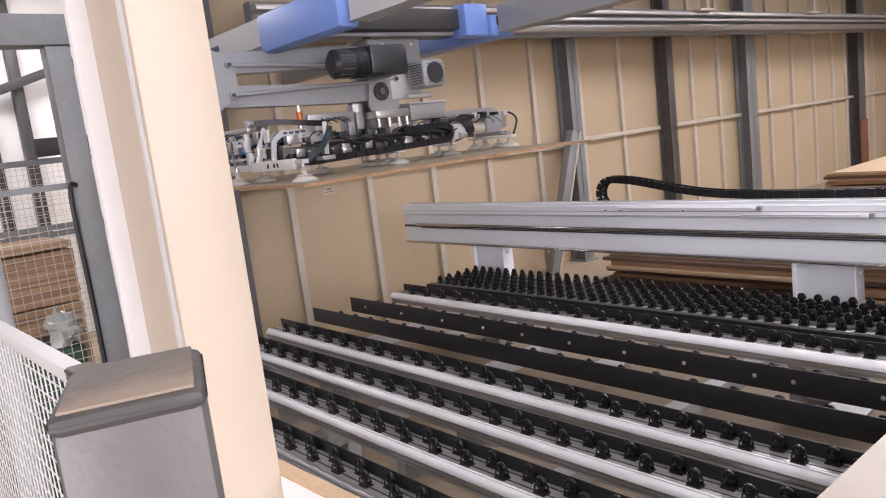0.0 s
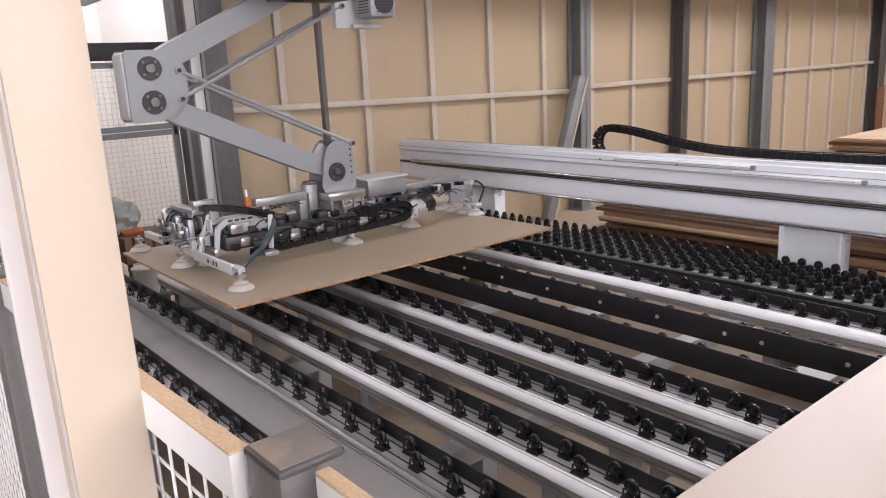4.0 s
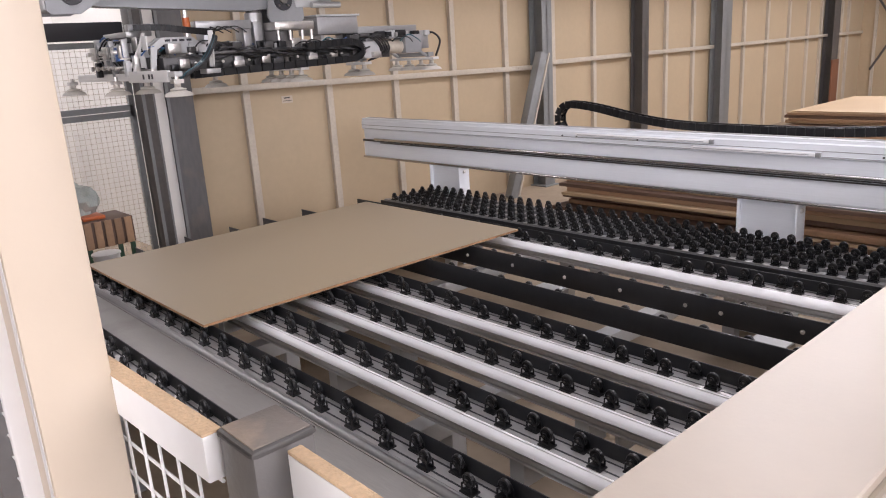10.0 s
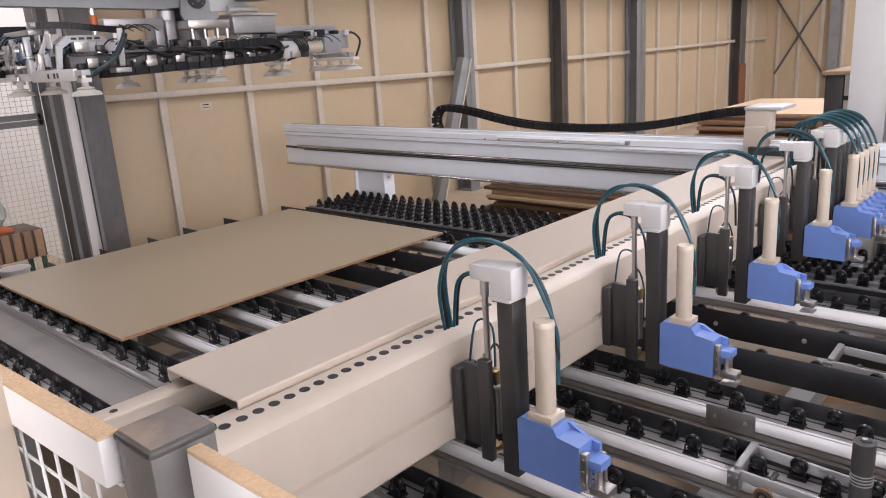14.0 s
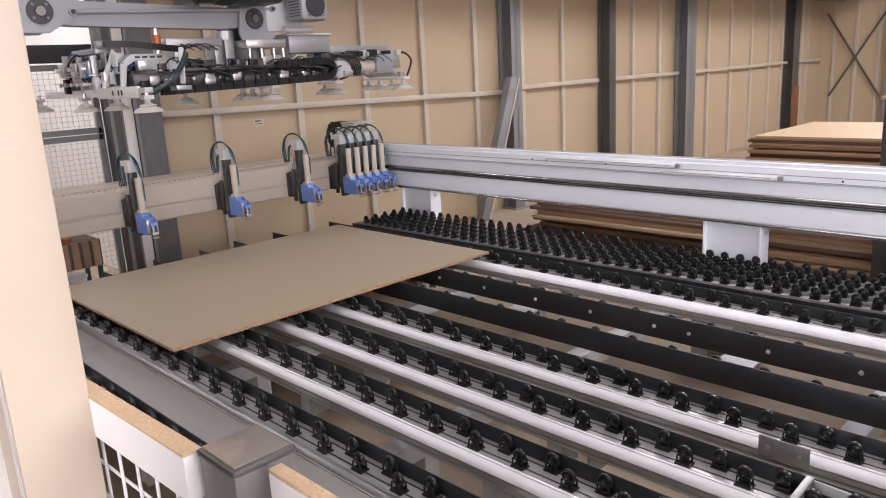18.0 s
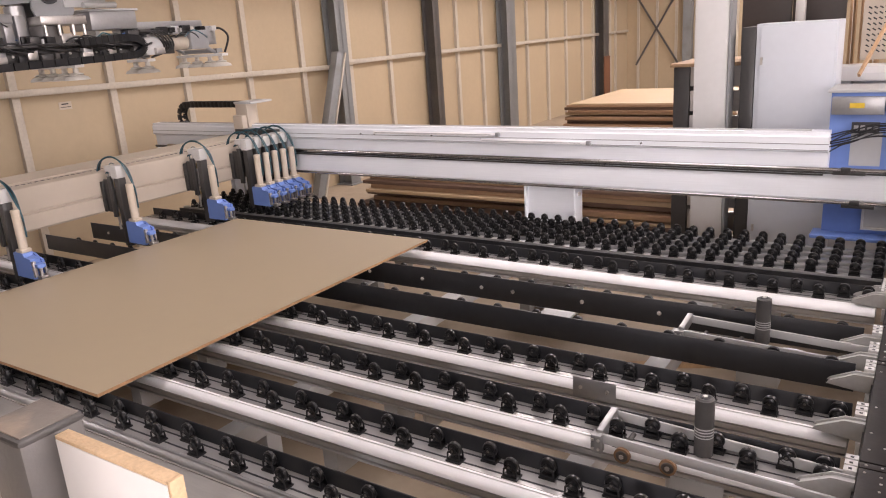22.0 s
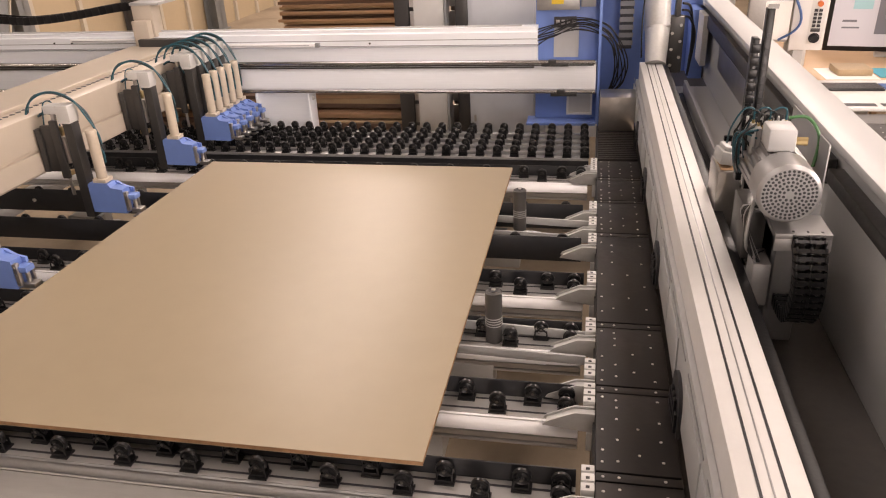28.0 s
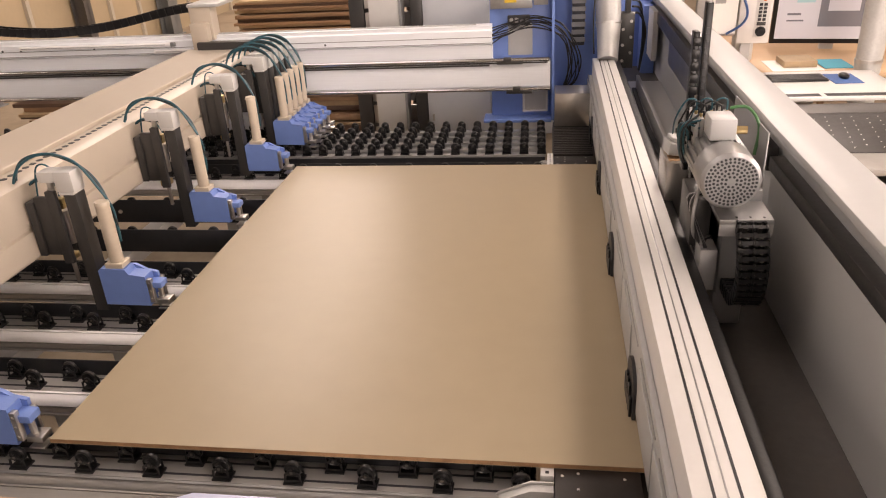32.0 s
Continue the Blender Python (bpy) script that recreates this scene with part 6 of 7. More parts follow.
# near end frame
part("cross_bar", boxes((-1.16, -0.10, -1.115, -1.07, -0.49, -0.44), bevel=0.004), M["white"], gripper, "aluminium cross bar")
part("perforated_bar", boxes((-0.08, 0.56, -1.13, -1.105, -0.50, -0.43), bevel=0.004), M["white"], gripper, "perforated aluminium bar")
for xx in (0.18, 0.27, 0.32):
    part("hole", boxes((xx, xx + 0.025, -1.1325, -1.1305, -0.48, -0.45)), M["ink"], gripper)
part("slide_rail", boxes((-0.62, 0.10, -1.04, -1.0, -0.47, -0.42), bevel=0.003), M["steel"], gripper)
part("slide_rail", boxes((-0.62, 0.02, -0.98, -0.95, -0.44, -0.40), bevel=0.003), M["darkgrey"], gripper)
for xx in (-0.60, -0.36, -0.12):
    part("upright", boxes((xx, xx + 0.024, -1.13, -1.09, -0.46, -0.22), bevel=0.003), M["alugrey"], gripper)
    part("clamp_plate", boxes((xx - 0.03, xx + 0.07, -1.165, -1.151, -0.34, -0.26), bevel=0.003), M["steel"], gripper)
    part("knuckle", one(cy, (xx + 0.02, -1.17, -0.30), (xx + 0.02, -1.20, -0.30), 0.015, seg=10), M["bolt"], gripper)
pt_ = BM()
for xx in (0.04, -0.06):
    extrude_profile(pt_, [(-1.02, -0.44), (-0.985, -0.44), (-0.96, -0.30), (-0.90, -0.265), (-0.74, -0.265), (-0.68, -0.30), (-0.66, -0.44), (-0.625, -0.44), (-0.635, -0.28), (-0.71, -0.225), (-0.92, -0.225), (-1.0, -0.28)], "x", xx, xx + 0.014)
part("portal", pt_, M["pale"], gripper, "pale slotted bracket")
for k in range(4):
    part("slot", boxes((0.0545, 0.0565, -0.90 + 0.05 * k, -0.865 + 0.05 * k, -0.252, -0.238)), M["ink"], gripper)
part("valve_island", boxes((-0.42, -0.16, -1.03, -0.95, -0.33, -0.22), bevel=0.004), M["darkgrey"], gripper)
for k in range(7):
    part("valve", boxes((-0.41 + k * 0.035, -0.383 + k * 0.035, -1.045, -1.031, -0.32, -0.24), bevel=0.003), M["tubeblue"] if k in (3, 4) else M["alugrey"], gripper)
part("top_bracket", boxes((-0.30, -0.24, -1.02, -0.86, -0.20, -0.12), bevel=0.004), M["alugrey"], gripper)
part("top_plate", boxes((-0.62, -0.18, -1.06, -0.98, -0.205, -0.17), bevel=0.003), M["alugrey"], gripper)
part("side_frame", boxes((-0.66, -0.64, -1.12, -0.90, -0.46, -0.20), bevel=0.004), M["alugrey"], gripper)
part("hose_arm", one(bar, (0.30, -0.69, -0.20), (0.325, -0.72, -0.43), 0.03, 0.022, 0.003), M["white"], gripper)
part("hose_arm_foot", boxes((0.30, 0.40, -0.80, -0.70, -0.47, -0.44), bevel=0.003), M["alugrey"], gripper)
for k in range(6):
    part("hose", one(tube, [(0.24, -0.66, -0.21 - 0.006 * k), (0.34 + 0.012 * k, -0.70, -0.25), (0.36 + 0.014 * k, -0.80, -0.38), (0.40 + 0.014 * k, -0.92 - 0.01 * k, -0.45 - 0.01 * (k % 3)), (0.50 + 0.01 * k, -1.03, -0.49)], 0.006, 6),
         M["cable"] if k % 3 else M["teal"], gripper)
for k in range(6):
    x = -0.56 + k * 0.08
    part("hose", one(tube, [(x, -1.04, -0.24), (x - 0.02, -1.07, -0.19 - 0.01 * k), (x - 0.07 - 0.01 * k, -1.10, -0.24), (x - 0.10, -1.12, -0.30 - 0.01 * k), (x - 0.06, -1.10, -0.40)], 0.005, 6),
         M["tubeblue"] if k % 3 == 0 else M["cable"], gripper)
for k in range(8):
    y = -0.6 + 0.14 * k
    part("cable", one(tube, [(0.12, y, -0.34), (0.19, y + 0.1, -0.31 - 0.008 * k), (0.15, y + 0.22, -0.37), (0.11, y + 0.34, -0.40)], 0.007, 6), M["cable"], gripper)
for k in range(5):
    part("cable", one(tube, [(0.10, 0.50 + 0.04 * k, -0.30), (0.16, 0.70 + 0.03 * k, -0.28), (0.13, 0.84 + 0.02 * k, -0.40), (0.05, 0.76, -0.47)], 0.007, 6), M["cable"], gripper)
for k in range(22):
    y = -1.05 + 0.10 * k
    x = -0.14 + 0.28 * rng.random()
    part("hose", one(tube, [(x, y, -0.33), (x + 0.05, y + 0.05, -0.26 - 0.04 * rng.random()), (x + 0.03, y + 0.16, -0.27 - 0.05 * rng.random()), (x - 0.02, y + 0.24, -0.34)], 0.005, 6), M[rng.choice(["cable", "cable", "teal", "tubeblue"])], gripper)
for k in range(16):
    y = -1.16 + 0.11 * (k % 4) + 0.03 * rng.random()
    x = -0.62 + 0.16 * (k // 4) + 0.06 * rng.random()
    z = -0.46 + 0.05 * (k % 3)
    part("fitting", boxes((x, x + 0.05, y, y + 0.035, z, z + 0.10), bevel=0.003), M[rng.choice(["pale", "white", "steel", "plastic", "alugrey", "white"])], gripper)
part("end_cable", one(tube, [(0.03, 1.40, -0.30), (0.05, 1.47, -0.27), (0.06, 1.55, -0.34), (0.05, 1.50, -0.47)], 0.010, 6), M["cable"], gripper)
for k in range(4):
    part("top_wire", one(tube, [(0.06, -0.30 - 0.06 * k, -0.21), (0.12, -0.42 - 0.06 * k, -0.17), (0.10, -0.58, -0.20), (0.09, -0.72, -0.19)], 0.004, 6), M["cable"], gripper)


# dense pneumatics: black manifolds, rods, sensor blocks and hose bundles
rng = random.Random(33)
for k in range(9):
    x = -0.60 + 0.065 * k
    part("cylinder", one(cy, (x, -1.09, -0.345 + 0.02 * (k % 2)), (x, -0.98, -0.345 + 0.02 * (k % 2)), 0.016, seg=10), M[("steel", "plastic", "darkgrey")[k % 3]], gripper)
    part("rod", one(cy, (x, -1.16, -0.345 + 0.02 * (k % 2)), (x, -1.0905, -0.345 + 0.02 * (k % 2)), 0.005, seg=6), M["bolt"], gripper)
for k in range(14):
    x, y = -0.58 + 0.6 * rng.random(), -1.14 + 0.2 * rng.random()
    part("manifold", boxes((x, x + 0.03 + 0.03 * rng.random(), y, y + 0.03, -0.44, -0.36 + 0.05 * rng.random()), bevel=0.002), M[rng.choice(["plastic", "plastic", "darkgrey", "ink", "steel"])], gripper)
for k in range(12):
    y = -0.92 + 0.15 * k
    part("side_block", boxes((0.1255, 0.150 + 0.01 * (k % 3), y, y + 0.05 + 0.03 * (k % 2), -0.445, -0.40), bevel=0.003), M[("plastic", "darkgrey", "plastic", "steel")[k % 4]], gripper)
for k in range(5):
    y = -0.80 + 0.30 * k
    part("bundle_hose", one(tube, [(0.13, y, -0.345), (0.165, y + 0.08, -0.335 - 0.03 * rng.random()), (0.17, y + 0.20, -0.38), (0.14, y + 0.32, -0.36)], 0.007, 6), M["cable"], gripper)



def cup_mesh():
    bm = BM()
    prof = [(0.0, 0.085), (0.018, 0.085), (0.02, 0.052), (0.045, 0.045), (0.05, 0.040), (0.042, 0.034), (0.075, 0.020), (0.088, 0.002), (0.086, 0.0), (0.0, 0.006)]
    rings = []
    for r, z in prof:
        rings.append([bm.verts.new((r * math.cos(2 * math.pi * k / 20), r * math.sin(2 * math.pi * k / 20), z)) for k in range(20)] if r > 0 else [bm.verts.new((0, 0, z))])
    for a, b in zip(rings, rings[1:]):
        for k in range(20):
            va = [a[k % len(a)], a[(k + 1) % len(a)]] if len(a) > 1 else [a[0]]
            vb = [b[(k + 1) % 20], b[k % 20]] if len(b) > 1 else [b[0]]
            bm.faces.new(va + vb)
    return bm


cup_me = finish(cup_mesh(), "suction_cup", M["suction"])
CUPS = [(0.62, -1.10), (-0.31, -1.13), (-0.21, -0.96), (-1.13, -1.17), (-0.28, -0.42)]
for x, y in CUPS:
    part("suction_cup", cup_me, None, gripper, at=pose(x, y, CZ))
    st = BM()
    cy(st, (x, y, CZ + 0.085), (x, y, -0.46), 0.012, seg=10)
    bx(st, x - 0.03, x + 0.03, y - 0.03, y + 0.03, CZ + 0.075, CZ + 0.10)
    part("cup_stem", st, M["steel"], gripper)
part("cup_bar", boxes((0.52, 0.66, -1.125, -1.075, -0.47, -0.44), bevel=0.003), M["pale"], gripper)
for y, xs_ in ((0.10, (-0.36, -0.21, -0.06, 0.08)), (0.79, (-0.20, -0.05)), (1.49, (-0.48, -0.31, -0.14, 0.0))):
    part("cup_bar", boxes((xs_[0] - 0.06, xs_[-1] + 0.06, y - 0.035, y + 0.035, CZ + 0.086, CZ + 0.108), bevel=0.003), M["white"], gripper)
    for x in xs_:
        part("suction_cup", cup_me, None, gripper, at=pose(x, y, CZ))
    st = BM()
    for x in (xs_[0] + 0.05, xs_[-1] - 0.03):
        cy(st, (x, y, CZ + 0.108), (x, min(y, 1.34), -0.40), 0.014, seg=10)
    bx(st, xs_[0] + 0.02, xs_[-1], y - 0.03, y + 0.03, CZ + 0.115, CZ + 0.15)
    part("cup_carrier", st, M["midgrey"], gripper)

# ---------------- the board that is cut ----------------
PW, PL = 2.12, 2.80
board = thing("melamine_board", "grey-beige melamine faced chipboard sheet with raw edges", "board", pose(-4.15 - PW, 0, 0))
part("top_face", boxes((0, PW, 0, PL, -0.0015, 0.0)), M["melamine"], board)
part("core", boxes((0.0004, PW - 0.0004, 0.0004, PL - 0.0004, -0.0165, -0.0016)), M["chip"], board, "raw chipboard edge")
part("bottom_face", boxes((0, PW, 0, PL, -0.018, -0.0166)), M["melamine"], board)

# ---------------- pusher beam with clamps (origin at the clamp tips) ----------------
pusher = thing("pusher_beam", "off-white program fence beam carrying blue clamps", "machine carriage", pose(0, 0, 0))
part("cover", one(extrude_profile, [(-1.14, 0.602), (-0.755, 0.602), (-0.750, 0.598), (-0.750, 0.575), (-0.756, 0.575), (-0.756, 0.596), (-1.134, 0.596), (-1.134, 0.56), (-1.14, 0.56)], "y", -0.70, 3.90), M["offwhite"], pusher, "off-white sheet cover")
part("beam", one(extrude_profile, [(-0.775, 0.574), (-0.74, 0.574), (-0.725, 0.586), (-0.60, 0.586), (-0.575, 0.572), (-0.57, 0.55), (-0.57, 0.385), (-0.585, 0.378), (-0.585, 0.366), (-0.568, 0.360), (-0.562, 0.245), (-0.575, 0.23), (-0.775, 0.23)],
                       "y", -0.95, 3.85), M["offwhite"], pusher)
part("trough_floor", boxes((-1.10, -0.776, -0.95, 3.85, 0.43, 0.445), (-1.10, -0.776, -0.95, 3.85, 0.23, 0.245)), M["dullsteel"], pusher, "dull trough floor behind the front profile")
part("rear_rail", boxes((-1.13, -1.101, -1.02, 3.85, 0.23, 0.545), (-1.13, -1.06, -1.02, -0.66, 0.5455, 0.556), bevel=0.002), M["offwhite"], pusher)
part("end_plate", boxes((-1.10, -0.776, -0.95, -0.944, 0.446, 0.50), bevel=0.001), M["offwhite"], pusher)
part("rail_hole", one(cy, (-1.09, -0.90, 0.5545), (-1.09, -0.90, 0.5570), 0.012, seg=12), M["ink"], pusher)
ho = BM()
for k in range(88):
    y = -0.84 + k * 0.0525
    cy(ho, (-0.68, y, 0.5775), (-0.68, y, 0.5875), 0.0165, seg=12)
tagged(part("cable_holes", ho, M["ink"], pusher, "row of dark cable holes"), kind="stuff")
part("end_motor", boxes((-0.90, -0.80, -0.84, -0.70, 0.4455, 0.52), (-0.885, -0.815, -0.86, -0.841, 0.455, 0.51), bevel=0.006), M["steel"], pusher, "small steel drive in the trough")
for k in range(4):
    part("cable_loop", one(tube, [(-1.00 + 0.02 * k, -0.60, 0.47), (-1.01 + 0.02 * k, -0.74, 0.48), (-0.98 + 0.02 * k, -0.83, 0.49), (-0.92, -0.80, 0.485)], 0.008, 6), M["cable"], pusher)
part("end_cap", one(cy, (-0.85, -0.77, 0.5205), (-0.85, -0.77, 0.545), 0.028, seg=16), M["pale"], pusher)
part("far_carriage", boxes((-1.05, -0.45, 3.86, 3.94, 0.16, 0.66), bevel=0.006), M["darkgrey"], pusher, "dark carriage on the guide beam")
part("chain_arm", boxes((-1.12, -0.94, 3.97, 4.10, 0.66, 0.915), bevel=0.006), M["offwhite"], pusher, "white arm that tows the chain")
part("chain_arm_top", boxes((-1.125, -0.86, 3.96, 4.28, 0.916, 0.94), bevel=0.004), M["pale"], pusher)
part("chain_arm_foot", boxes((-1.10, -0.96, 3.90, 3.969, 0.58, 0.80), bevel=0.004), M["offwhite"], pusher)

clamps = []


def clamp_meshes():
    out = {}
    b = BM()
    prof = [(-0.305, 0.003), (-0.085, 0.0), (-0.085, 0.150), (-0.16, 0.160), (-0.175, 0.185), (-0.292, 0.19), (-0.305, 0.178)]
    extrude_profile(b, prof, "y", -0.042, 0.030)
    extrude_profile(b, [(-0.29, 0.05), (-0.06, 0.03), (-0.06, 0.140), (-0.11, 0.15), (-0.16, 0.178), (-0.29, 0.18)], "y", 0.0301, 0.046)
    bx(b, -0.0845, -0.02, -0.030, 0.030, 0.085, 0.115, 0.004)
    out["body"] = finish(b, "clamp_head", M["blue"])
    b = BM()
    bx(b, -0.0845, -0.062, -0.041, -0.016, 0.015, 0.135, 0.003)
    bx(b, -0.0595, -0.04, 0.030, 0.044, 0.015, 0.115, 0.003)
    bx(b, -0.062, 0.0, -0.03, 0.03, -0.026, -0.0185, 0.002)
    bx(b, -0.062, 0.0, -0.028, 0.028, 0.002, 0.026, 0.002)
    cy(b, (-0.045, 0.0, 0.026), (-0.045, 0.0, 0.085), 0.012, seg=10)
    for z in (0.035, 0.075, 0.115):
        cy(b, (-0.073, -0.041, z), (-0.073, -0.046, z), 0.006, seg=6)
    out["jaw"] = finish(b, "jaw", M["steel"])
    b = BM()
    cy(b, (-0.225, 0, 0.19), (-0.225, 0, 0.49), 0.031, seg=22)
    cy(b, (-0.225, 0, 0.49), (-0.225, 0, 0.505), 0.034, 0.030, seg=22)
    bx(b, -0.268, -0.182, -0.038, 0.038, 0.187, 0.212, 0.003)
    out["cylinder"] = finish(b, "cylinder", M["cream"])
    b = BM()
    bx(b, -0.372, -0.312, -0.036, 0.036, -0.035, 0.55, 0.004)
    out["guide"] = finish(b, "guide_post", M["darkgrey"])
    b = BM()
    bx(b, -0.392, -0.308, -0.042, 0.042, 0.562, 0.655, 0.003)
    bx(b, -0.470, -0.391, -0.040, 0.040, 0.605, 0.653, 0.003)
    bx(b, -0.385, -0.315, -0.045, 0.045, 0.5505, 0.5615, 0.002)
    out["cap"] = finish(b, "head_cap", M["white"])
    b = BM()
    cy(b, (-0.435, -0.012, 0.10), (-0.435, -0.012, 0.604), 0.010, seg=12)
    cy(b, (-0.435, -0.012, 0.55), (-0.435, -0.012, 0.6045), 0.014, seg=12)
    out["rod"] = finish(b, "lift_rod", M["steel"])
    for k in range(3):
        b = BM()
        o = 0.016 * k
        tube(b, [(-0.605, -0.02 + o, 0.40), (-0.61, -0.03 + o, 0.55 + o), (-0.56, -0.02 + o, 0.67 + o * 0.6), (-0.44, 0.0 + o, 0.725 - o * 0.4), (-0.31, 0.01 + o, 0.685 - o), (-0.235, 0.02 + o * 0.5, 0.56), (-0.20, 0.03, 0.46 - 2 * o), (-0.20, 0.03, 0.36 - 2 * o)], 0.0062, 7)
        out["hose%d" % k] = finish(b, "air_hose", M["teal"] if k != 1 else M["cable"])
    for k in range(2):
        b = BM()
        o = 0.014 * k
        tube(b, [(-0.60, 0.02 + o, 0.40), (-0.58, 0.03 + o, 0.56), (-0.50, 0.05 + o, 0.59 - o), (-0.43, 0.06, 0.50), (-0.41, 0.05, 0.34)], 0.0055, 7)
        out["lead%d" % k] = finish(b, "black_hose", M["cable" if k else "teal"])
    return out


CM = clamp_meshes()
slide_me = finish(boxes((-0.561, -0.525, -0.05, 0.04, 0.24, 0.50), (-0.5245, -0.455, -0.038, -0.012, 0.24, 0.52), bevel=0.004), "slide", M["darkgrey"])
post_me = finish(boxes((-0.454, -0.41, -0.045, -0.02, 0.20, 0.55), bevel=0.003), "bearing_post", M["darkgrey"])
for y in (0.02, 0.98, 1.93, 2.79, 3.36, 3.48, 3.60, 3.72, 3.84):
    group_ = y > 3.3
    part("clamp_slide", slide_me, None, pusher, "dark clamp slide", at=pose(0, y, 0))
    part("bearing_post", post_me, None, pusher, at=pose(0, y, 0))
    if not group_:
        part("air_cylinder", one(cy, (-0.425, y + 0.012, 0.28), (-0.425, y + 0.012, 0.44), 0.016, seg=12), M["steel"], pusher)
        part("valve", boxes((-0.47, -0.42, y - 0.03, y + 0.03, 0.205, 0.235), bevel=0.004), M["brass"], pusher)
        part("valve", boxes((-0.455, -0.415, y + 0.0, y + 0.035, 0.45, 0.50), bevel=0.004), M["brass"], pusher)
        for q in range(5):
            part("fitting", boxes((-0.52 + 0.02 * q, -0.506 + 0.02 * q, y + 0.005, y + 0.03 + 0.006 * (q % 2), 0.27 + 0.045 * q, 0.30 + 0.045 * q), bevel=0.002), M[("brass", "steel", "ink", "alugrey", "brass")[q]], pusher)
        part("air_line", one(tube, [(-0.50, y + 0.03, 0.48), (-0.47, y + 0.07, 0.56), (-0.43, y + 0.06, 0.50), (-0.42, y + 0.04, 0.36), (-0.44, y + 0.05, 0.24)], 0.004, 6), M["cable"], pusher)
        part("air_line", one(tube, [(-0.54, y + 0.02, 0.50), (-0.53, y + 0.05, 0.63), (-0.47, y + 0.06, 0.62), (-0.45, y + 0.04, 0.46)], 0.004, 6), M["teal"], pusher)
        part("air_spring", one(cy, (-0.47, y + 0.02, 0.50), (-0.47, y + 0.02, 0.545), 0.010, seg=8), M["bolt"], pusher)
    head = part("clamp_head", CM["body"], None, pusher, "light blue clamp head", at=pose(0, y, 0))
    for nm, key, lab in (("jaw", "jaw", ""), ("cylinder", "cylinder", "pale pneumatic cylinder"), ("guide_post", "guide", ""), ("head_cap", "cap", "white cap"), ("lift_rod", "rod", ""), ("air_hose", "hose0", "blue-green air hose"),
                         ("air_hose", "hose1", ""), ("air_hose", "hose2", "blue-green air hose"), ("black_hose", "lead0", ""), ("black_hose", "lead1", "")):
        part(nm, CM[key], None, head, lab)
    clamps.append((head, y))
part("inspection_label", boxes((-0.68, -0.64, 0.40, 0.46, 0.5865, 0.588)), M["yellow"], pusher, "small yellow label")

# ---------------- towed energy chain on the guide beam ----------------
ech = thing("energy_chain", "black plastic energy chain lying on the guide beam", "cable chain")
chain_links = []
CHN = 63
lk = BM()
for y0, y1 in ((-0.05, -0.036), (0.036, 0.05)):
    bx(lk, -0.034, 0.034, y0, y1, -0.034, 0.034, 0.004)
bx(lk, -0.012, 0.012, -0.036, 0.036, 0.012, 0.022)
bx(lk, -0.012, 0.012, -0.036, 0.036, -0.022, -0.012)
link_me = finish(lk, "chain_link", M["plastic"])
for k in range(CHN):
    chain_links.append(part("chain_link", link_me, None, ech))

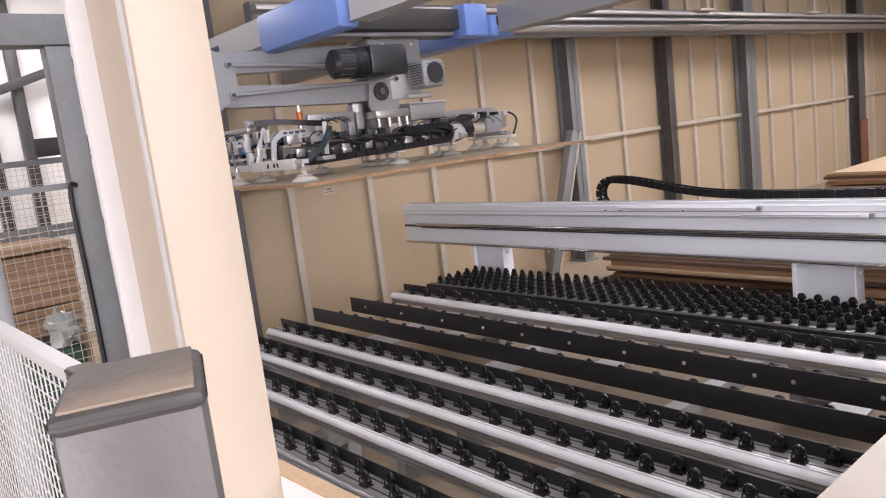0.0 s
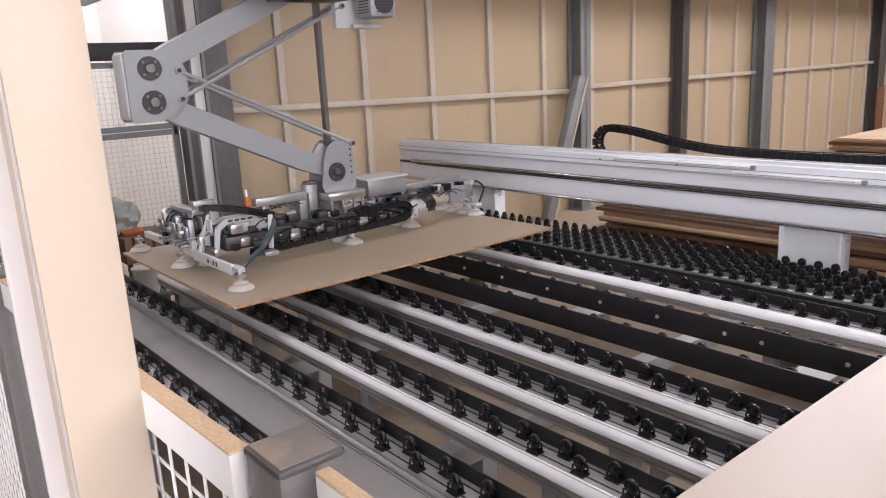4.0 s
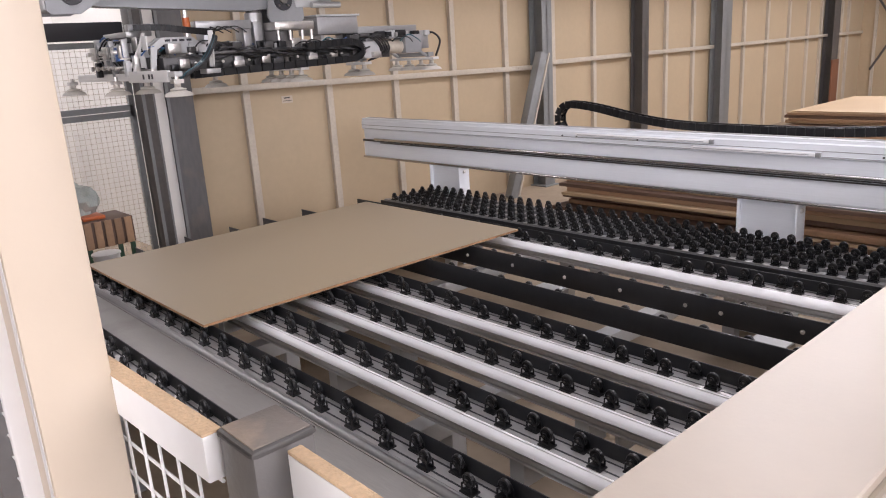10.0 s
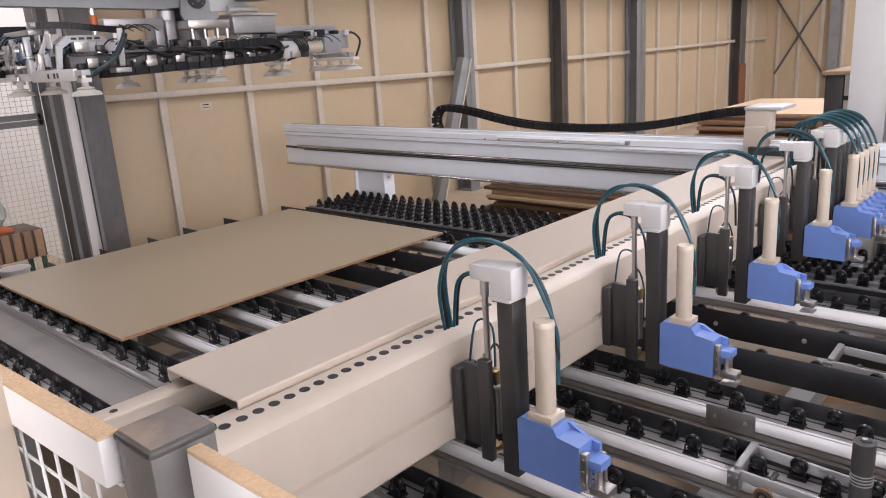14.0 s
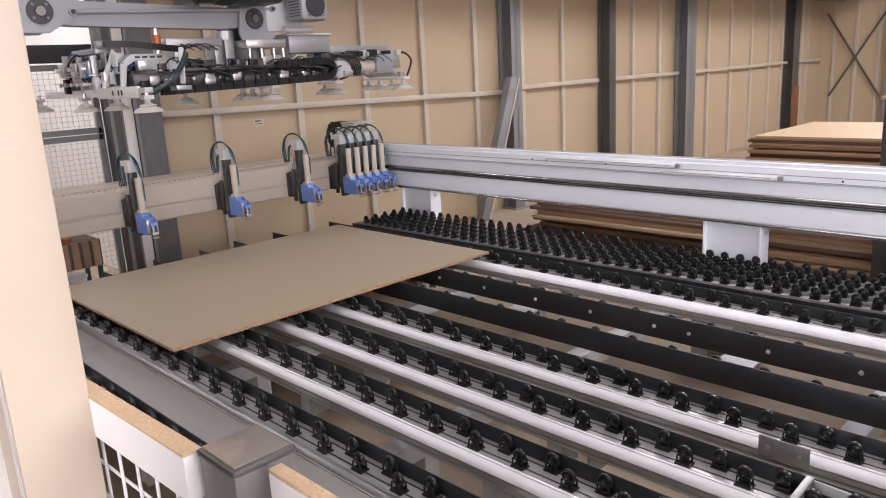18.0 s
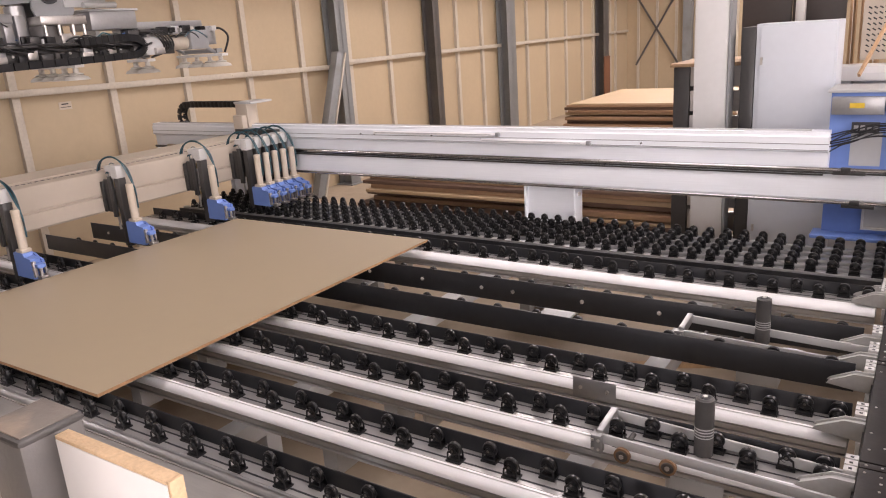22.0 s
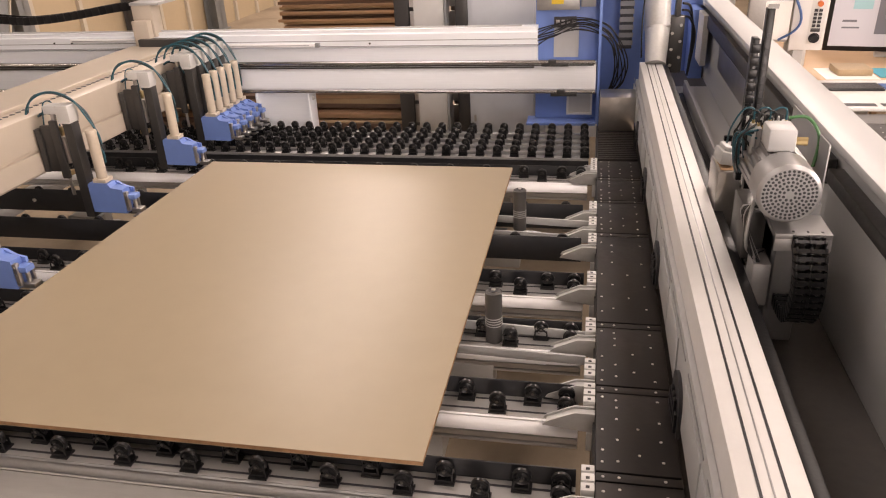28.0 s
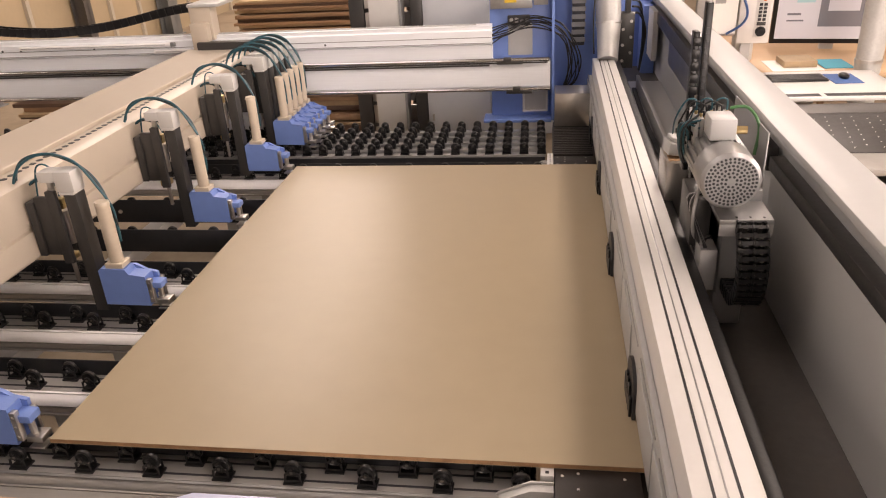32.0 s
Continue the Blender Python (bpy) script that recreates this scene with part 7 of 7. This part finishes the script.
# ---------------- rising stops with grey cylinders ----------------
stops = []
for y in (0.93, 2.09):
    t = thing("rising_stop", "aligning unit with a grey cylinder between silver arms", "machine unit", pose(0, y, 0))
    part("arm", one(bar, (-0.90, -0.14, -0.075), (-0.04, -0.17, -0.085), 0.012, 0.042, 0.003), M["pale"], t)
    part("arm", one(bar, (-0.90, 0.03, -0.055), (-0.04, -0.01, -0.07), 0.012, 0.042, 0.003), M["pale"], t)
    part("cross_link", one(bar, (-0.90, -0.14, -0.065), (-0.90, 0.04, -0.05), 0.03, 0.05, 0.004), M["alugrey"], t)
    for x in (-0.80, -0.62):
        part("pin", one(cy, (x, -0.16, -0.11), (x, -0.02, -0.10), 0.012, seg=10), M["steeldark"], t)
        dc = part("roller_disc", one(cy, (x, -0.165, -0.12), (x, -0.15, -0.12), 0.033, seg=20), M["boardbrown"], t, "worn brown roller")
        part("rim_ring", one(cy, (x, -0.1655, -0.12), (x, -0.1675, -0.12), 0.024, 0.022, seg=18), M["hub"], dc)
        part("hub_bolt", one(cy, (x, -0.168, -0.12), (x, -0.173, -0.12), 0.010, seg=6), M["bolt"], dc)
    part("inner_channel", boxes((-0.86, -0.50, -0.115, -0.015, -0.15, -0.105), bevel=0.003), M["darkgrey"], t)
    part("end_lug", boxes((-0.93, -0.885, -0.165, -0.125, -0.135, -0.055), bevel=0.004), M["alugrey"], t)
    for q in range(4):
        part("lug_bolt", one(cy, (-0.92 + 0.024 * (q % 2), -0.1655, -0.115 + 0.04 * (q // 2)), (-0.92 + 0.024 * (q % 2), -0.171, -0.115 + 0.04 * (q // 2)), 0.006, seg=6), M["bolt"], t)
    part("swing_arm", one(tube, [(-0.47, -0.06, -0.135), (-0.36, -0.06, -0.125), (-0.26, -0.06, -0.15), (-0.20, -0.06, -0.20)], 0.028, 8), M["anod"], t, "pale curved swing arm")
    part("stop_base", boxes((-0.585, -0.40, -0.105, -0.01, -0.1445, -0.125), bevel=0.004), M["darkgrey"], t)
    part("swing_plate", boxes((-0.5, -0.2, -0.12, -0.02, -0.16, -0.145), bevel=0.003), M["anod"], t)
    part("carrier", boxes((-0.62, -0.42, -0.13, -0.02, -0.30, -0.17), bevel=0.004), M["pale"], t)
    c_ = BM()
    cy(c_, (0, 0, -0.10), (0, 0, 0.136), 0.036, seg=24)
    cy(c_, (0, 0, 0.136), (0, 0, 0.141), 0.033, 0.026, seg=24)
    cy(c_, (0, 0, 0.141), (0, 0, 0.1425), 0.011, seg=10)
    st_ = part("cylinder", c_, M["rubber"], t, "dark grey rubber covered cylinder")
    part("top_ring", one(cy, (0, 0, 0.1412), (0, 0, 0.1432), 0.020, seg=18), M["ink"], st_)
    part("top_bolt", one(cy, (0, 0, 0.1433), (0, 0, 0.147), 0.010, seg=6), M["bolt"], st_)
    for q in range(4):
        part("groove", one(cy, (0, 0, -0.02 + 0.012 * q), (0, 0, -0.016 + 0.012 * q), 0.0368, seg=24), M["pale"], st_)
    stops.append(st_)
solo("floor_offcut", one(bar, (-1.5, 2.35, -0.55), (-0.9, 2.75, -0.6), 0.05, 0.03), M["wood"], "timber offcut lying under the rails", "timber")
lab = thing("wall_notice", "white notice with two dark printed lines", "notice")
part("sheet", boxes((WX - 0.0345, WX - 0.031, 3.32, 3.48, 0.93, 1.02)), M["offwhite"], lab)
part("print_bar", boxes((WX - 0.0305, WX - 0.030, 3.35, 3.44, 0.988, 1.002), (WX - 0.0305, WX - 0.030, 3.335, 3.465, 0.955, 0.962)), M["ink"], lab)


# ---------------- motion ----------------
def lerp(rows, t):
    for (t0, a), (t1, b) in zip(rows, rows[1:]):
        if t <= t1:
            u = (t - t0) / (t1 - t0)
            return a + (b - a) * u
    return rows[-1][1]


TIP = [(0, 0.265), (10.5, 0.265), (10.7, 0.254), (10.9, 0.212), (11.05, 0.15), (11.2, 0.065), (11.4, -0.01), (11.6, -0.046), (12, -0.062), (12.8, -0.065), (13, -0.1), (13.2, -0.17), (13.5, -0.385), (13.8, -0.725), (14, -0.98), (14.25, -1.42), (14.5, -1.88), (15, -2.82), (15.5, -3.75), (16, -4.66), (16.5, -5.5), (17, -6.095), (17.5, -6.395), (18, -6.505), (18.5, -6.505), (19, -6.455), (19.6, -6.395), (20, -6.305), (20.5, -6.135), (21, -5.815), (21.5, -5.515), (22, -5.215), (22.5, -4.955), (23, -4.705), (24, -4.195), (25, -3.675), (26, -3.165), (27, -2.805), (28, -2.685), (29, -2.685), (29.7, -2.685), (30, -2.65), (30.2, -2.569), (30.5, -2.434), (30.8, -2.302), (31, -2.212), (31.2, -2.115), (31.5, -1.982), (31.8, -1.845), (32, -1.76)]
LIFT = [(0, 0.21), (18.0, 0.21), (18.3, 0.17), (18.8, 0.015), (19.1, -0.015), (32, -0.015)]
GRIP = [(0, 1.93), (2.4, 1.93), (2.7, 1.765), (3, 1.539), (3.5, 1.126), (4, 0.8), (4.3, 0.665), (4.6, 0.6), (5, 0.587), (7.6, 0.587), (7.8, 0.665), (8, 0.82), (8.2, 0.96), (8.5, 1.185), (9, 1.563), (9.3, 1.73), (9.6, 1.84), (10, 1.91), (10.6, 1.95), (32, 1.96)]
SHIFT = [(0, 0.473), (0.25, 0.31), (0.5, 0.18), (0.75, 0.10), (1.0, 0.055), (1.5, 0.015), (2.0, 0.0), (32, 0.0)]


def times(rows, step, spans):
    ts = {r[0] for r in rows}
    for a, b in spans:
        k = a
        while k <= b + 1e-6:
            ts.add(round(k, 3))
            k += step
    return sorted(ts)


def motions():
    walk(robot, [(t, pose(GX, GY + v, 0)) for t, v in SHIFT])
    up, lo, ur, lr, el, gr_ = [], [], [], [], [], []
    for t in times(GRIP, 0.25, [(2.25, 5.0), (7.5, 10.75)]):
        g = lerp(GRIP, t)
        d = (TZ - EL - g) / 2
        th = math.asin(d / LA)
        ye = -LA * math.cos(th)
        dg = math.degrees(th)
        ze = g + d
        up.append((t, pose(0, 0, TZ, dg)))
        lo.append((t, pose(0, 0, g, -dg)))
        ur.append((t, pose(0, 0.155, TZ - 0.215, dg)))
        lr.append((t, pose(0, 0.155, g + 0.205, -dg)))
        el.append((t, pose(0, ye, ze)))
        gr_.append((t, pose(0, 0, g)))
    for ob, rows in ((upper_arm, up), (lower_arm, lo), (upper_rod, ur), (lower_rod, lr), (elbow, el), (gripper, gr_)):
        walk(ob, rows)
    # the board: carried by the cups, then pushed by the clamps
    rows = []
    for t in sorted({r[0] for r in SHIFT if r[0] < 2.4} | {t for t in times(GRIP, 0.25, [(2.25, 5.0)]) if t <= 7.7}):
        rows.append((t, pose(-4.15 - PW, lerp(SHIFT, t), lerp(GRIP, t) - 0.587)))
    rows.append((19.9, pose(-4.15 - PW, 0, 0)))
    for t, tip in TIP:
        if t >= 20.0:
            rows.append((t, pose(max(-4.15 - PW, tip + 0.02), 0, 0)))
    walk(board, rows)
    walk(pusher, [(t, pose(v, 0, 0)) for t, v in TIP])
    for head, y in clamps:
        walk(head, [(t, pose(0, y, v)) for t, v in LIFT])
    # the cylinders swing down towards the saw before the board goes on
    for st_, d in zip(stops, (0.0, -0.18)):
        rows = [(0, -0.52, 0, 0), (26.5, -0.52, 0, 0), (28.3, -0.42, 0, 0), (29.1 + d, -0.42, 0, 0), (29.4 + d, -0.33, -0.03, 25), (29.6 + d, -0.27, -0.10, 70), (29.8 + d, -0.25, -0.15, 88), (32, -0.25, -0.15, 88)]
        walk(st_, [(t, pose(x, -0.035, z, 0, tilt, 0)) for t, x, z, tilt in rows])
    # chain: fixed end on the beam, a bend, and a free run to the towing arm
    PITCH, R, FX, ZB, YC = 0.07, 0.14, -4.55, 0.585, 4.215
    tows = [(t, v - 1.10) for t, v in TIP]
    track = [[] for _ in chain_links]
    for t, xt in tows:
        total = CHN * PITCH
        # bend position: lower run from FX to xb, then up round the bend and back to xt
        xb = (FX + xt - (total - math.pi * R)) / 2
        for k in range(CHN):
            s = k * PITCH
            low = FX - xb
            if s < low:
                p, a = (FX - s, ZB + 0.026), 180.0
            elif s < low + math.pi * R:
                u = (s - low) / R
                p, a = (xb - R * math.sin(u), ZB + 0.026 + R * (1 - math.cos(u))), 180.0 + math.degrees(u)
            else:
                run = s - low - math.pi * R
                left = total - s
                sag = 0.62 * min(1.0, max(0.0, (xt - xb - 1.5) / 1.2))
                f = 1.0 - sag * (1.0 - max(math.exp(-(run / 0.75) ** 2), math.exp(-(left / 0.75) ** 2)))
                f2 = 1.0 - sag * (1.0 - max(math.exp(-((run + 0.02) / 0.75) ** 2), math.exp(-((left - 0.02) / 0.75) ** 2)))
                p = (xb + run, ZB + 0.026 + 2 * R * f)
                a = 360.0 - math.degrees(math.atan2(2 * R * (f2 - f), 0.02))
            track[k].append((t, pose(p[0], YC, p[1], 0, a, 0)))
    for ob, rows in zip(chain_links, track):
        walk(ob, rows)


motions()
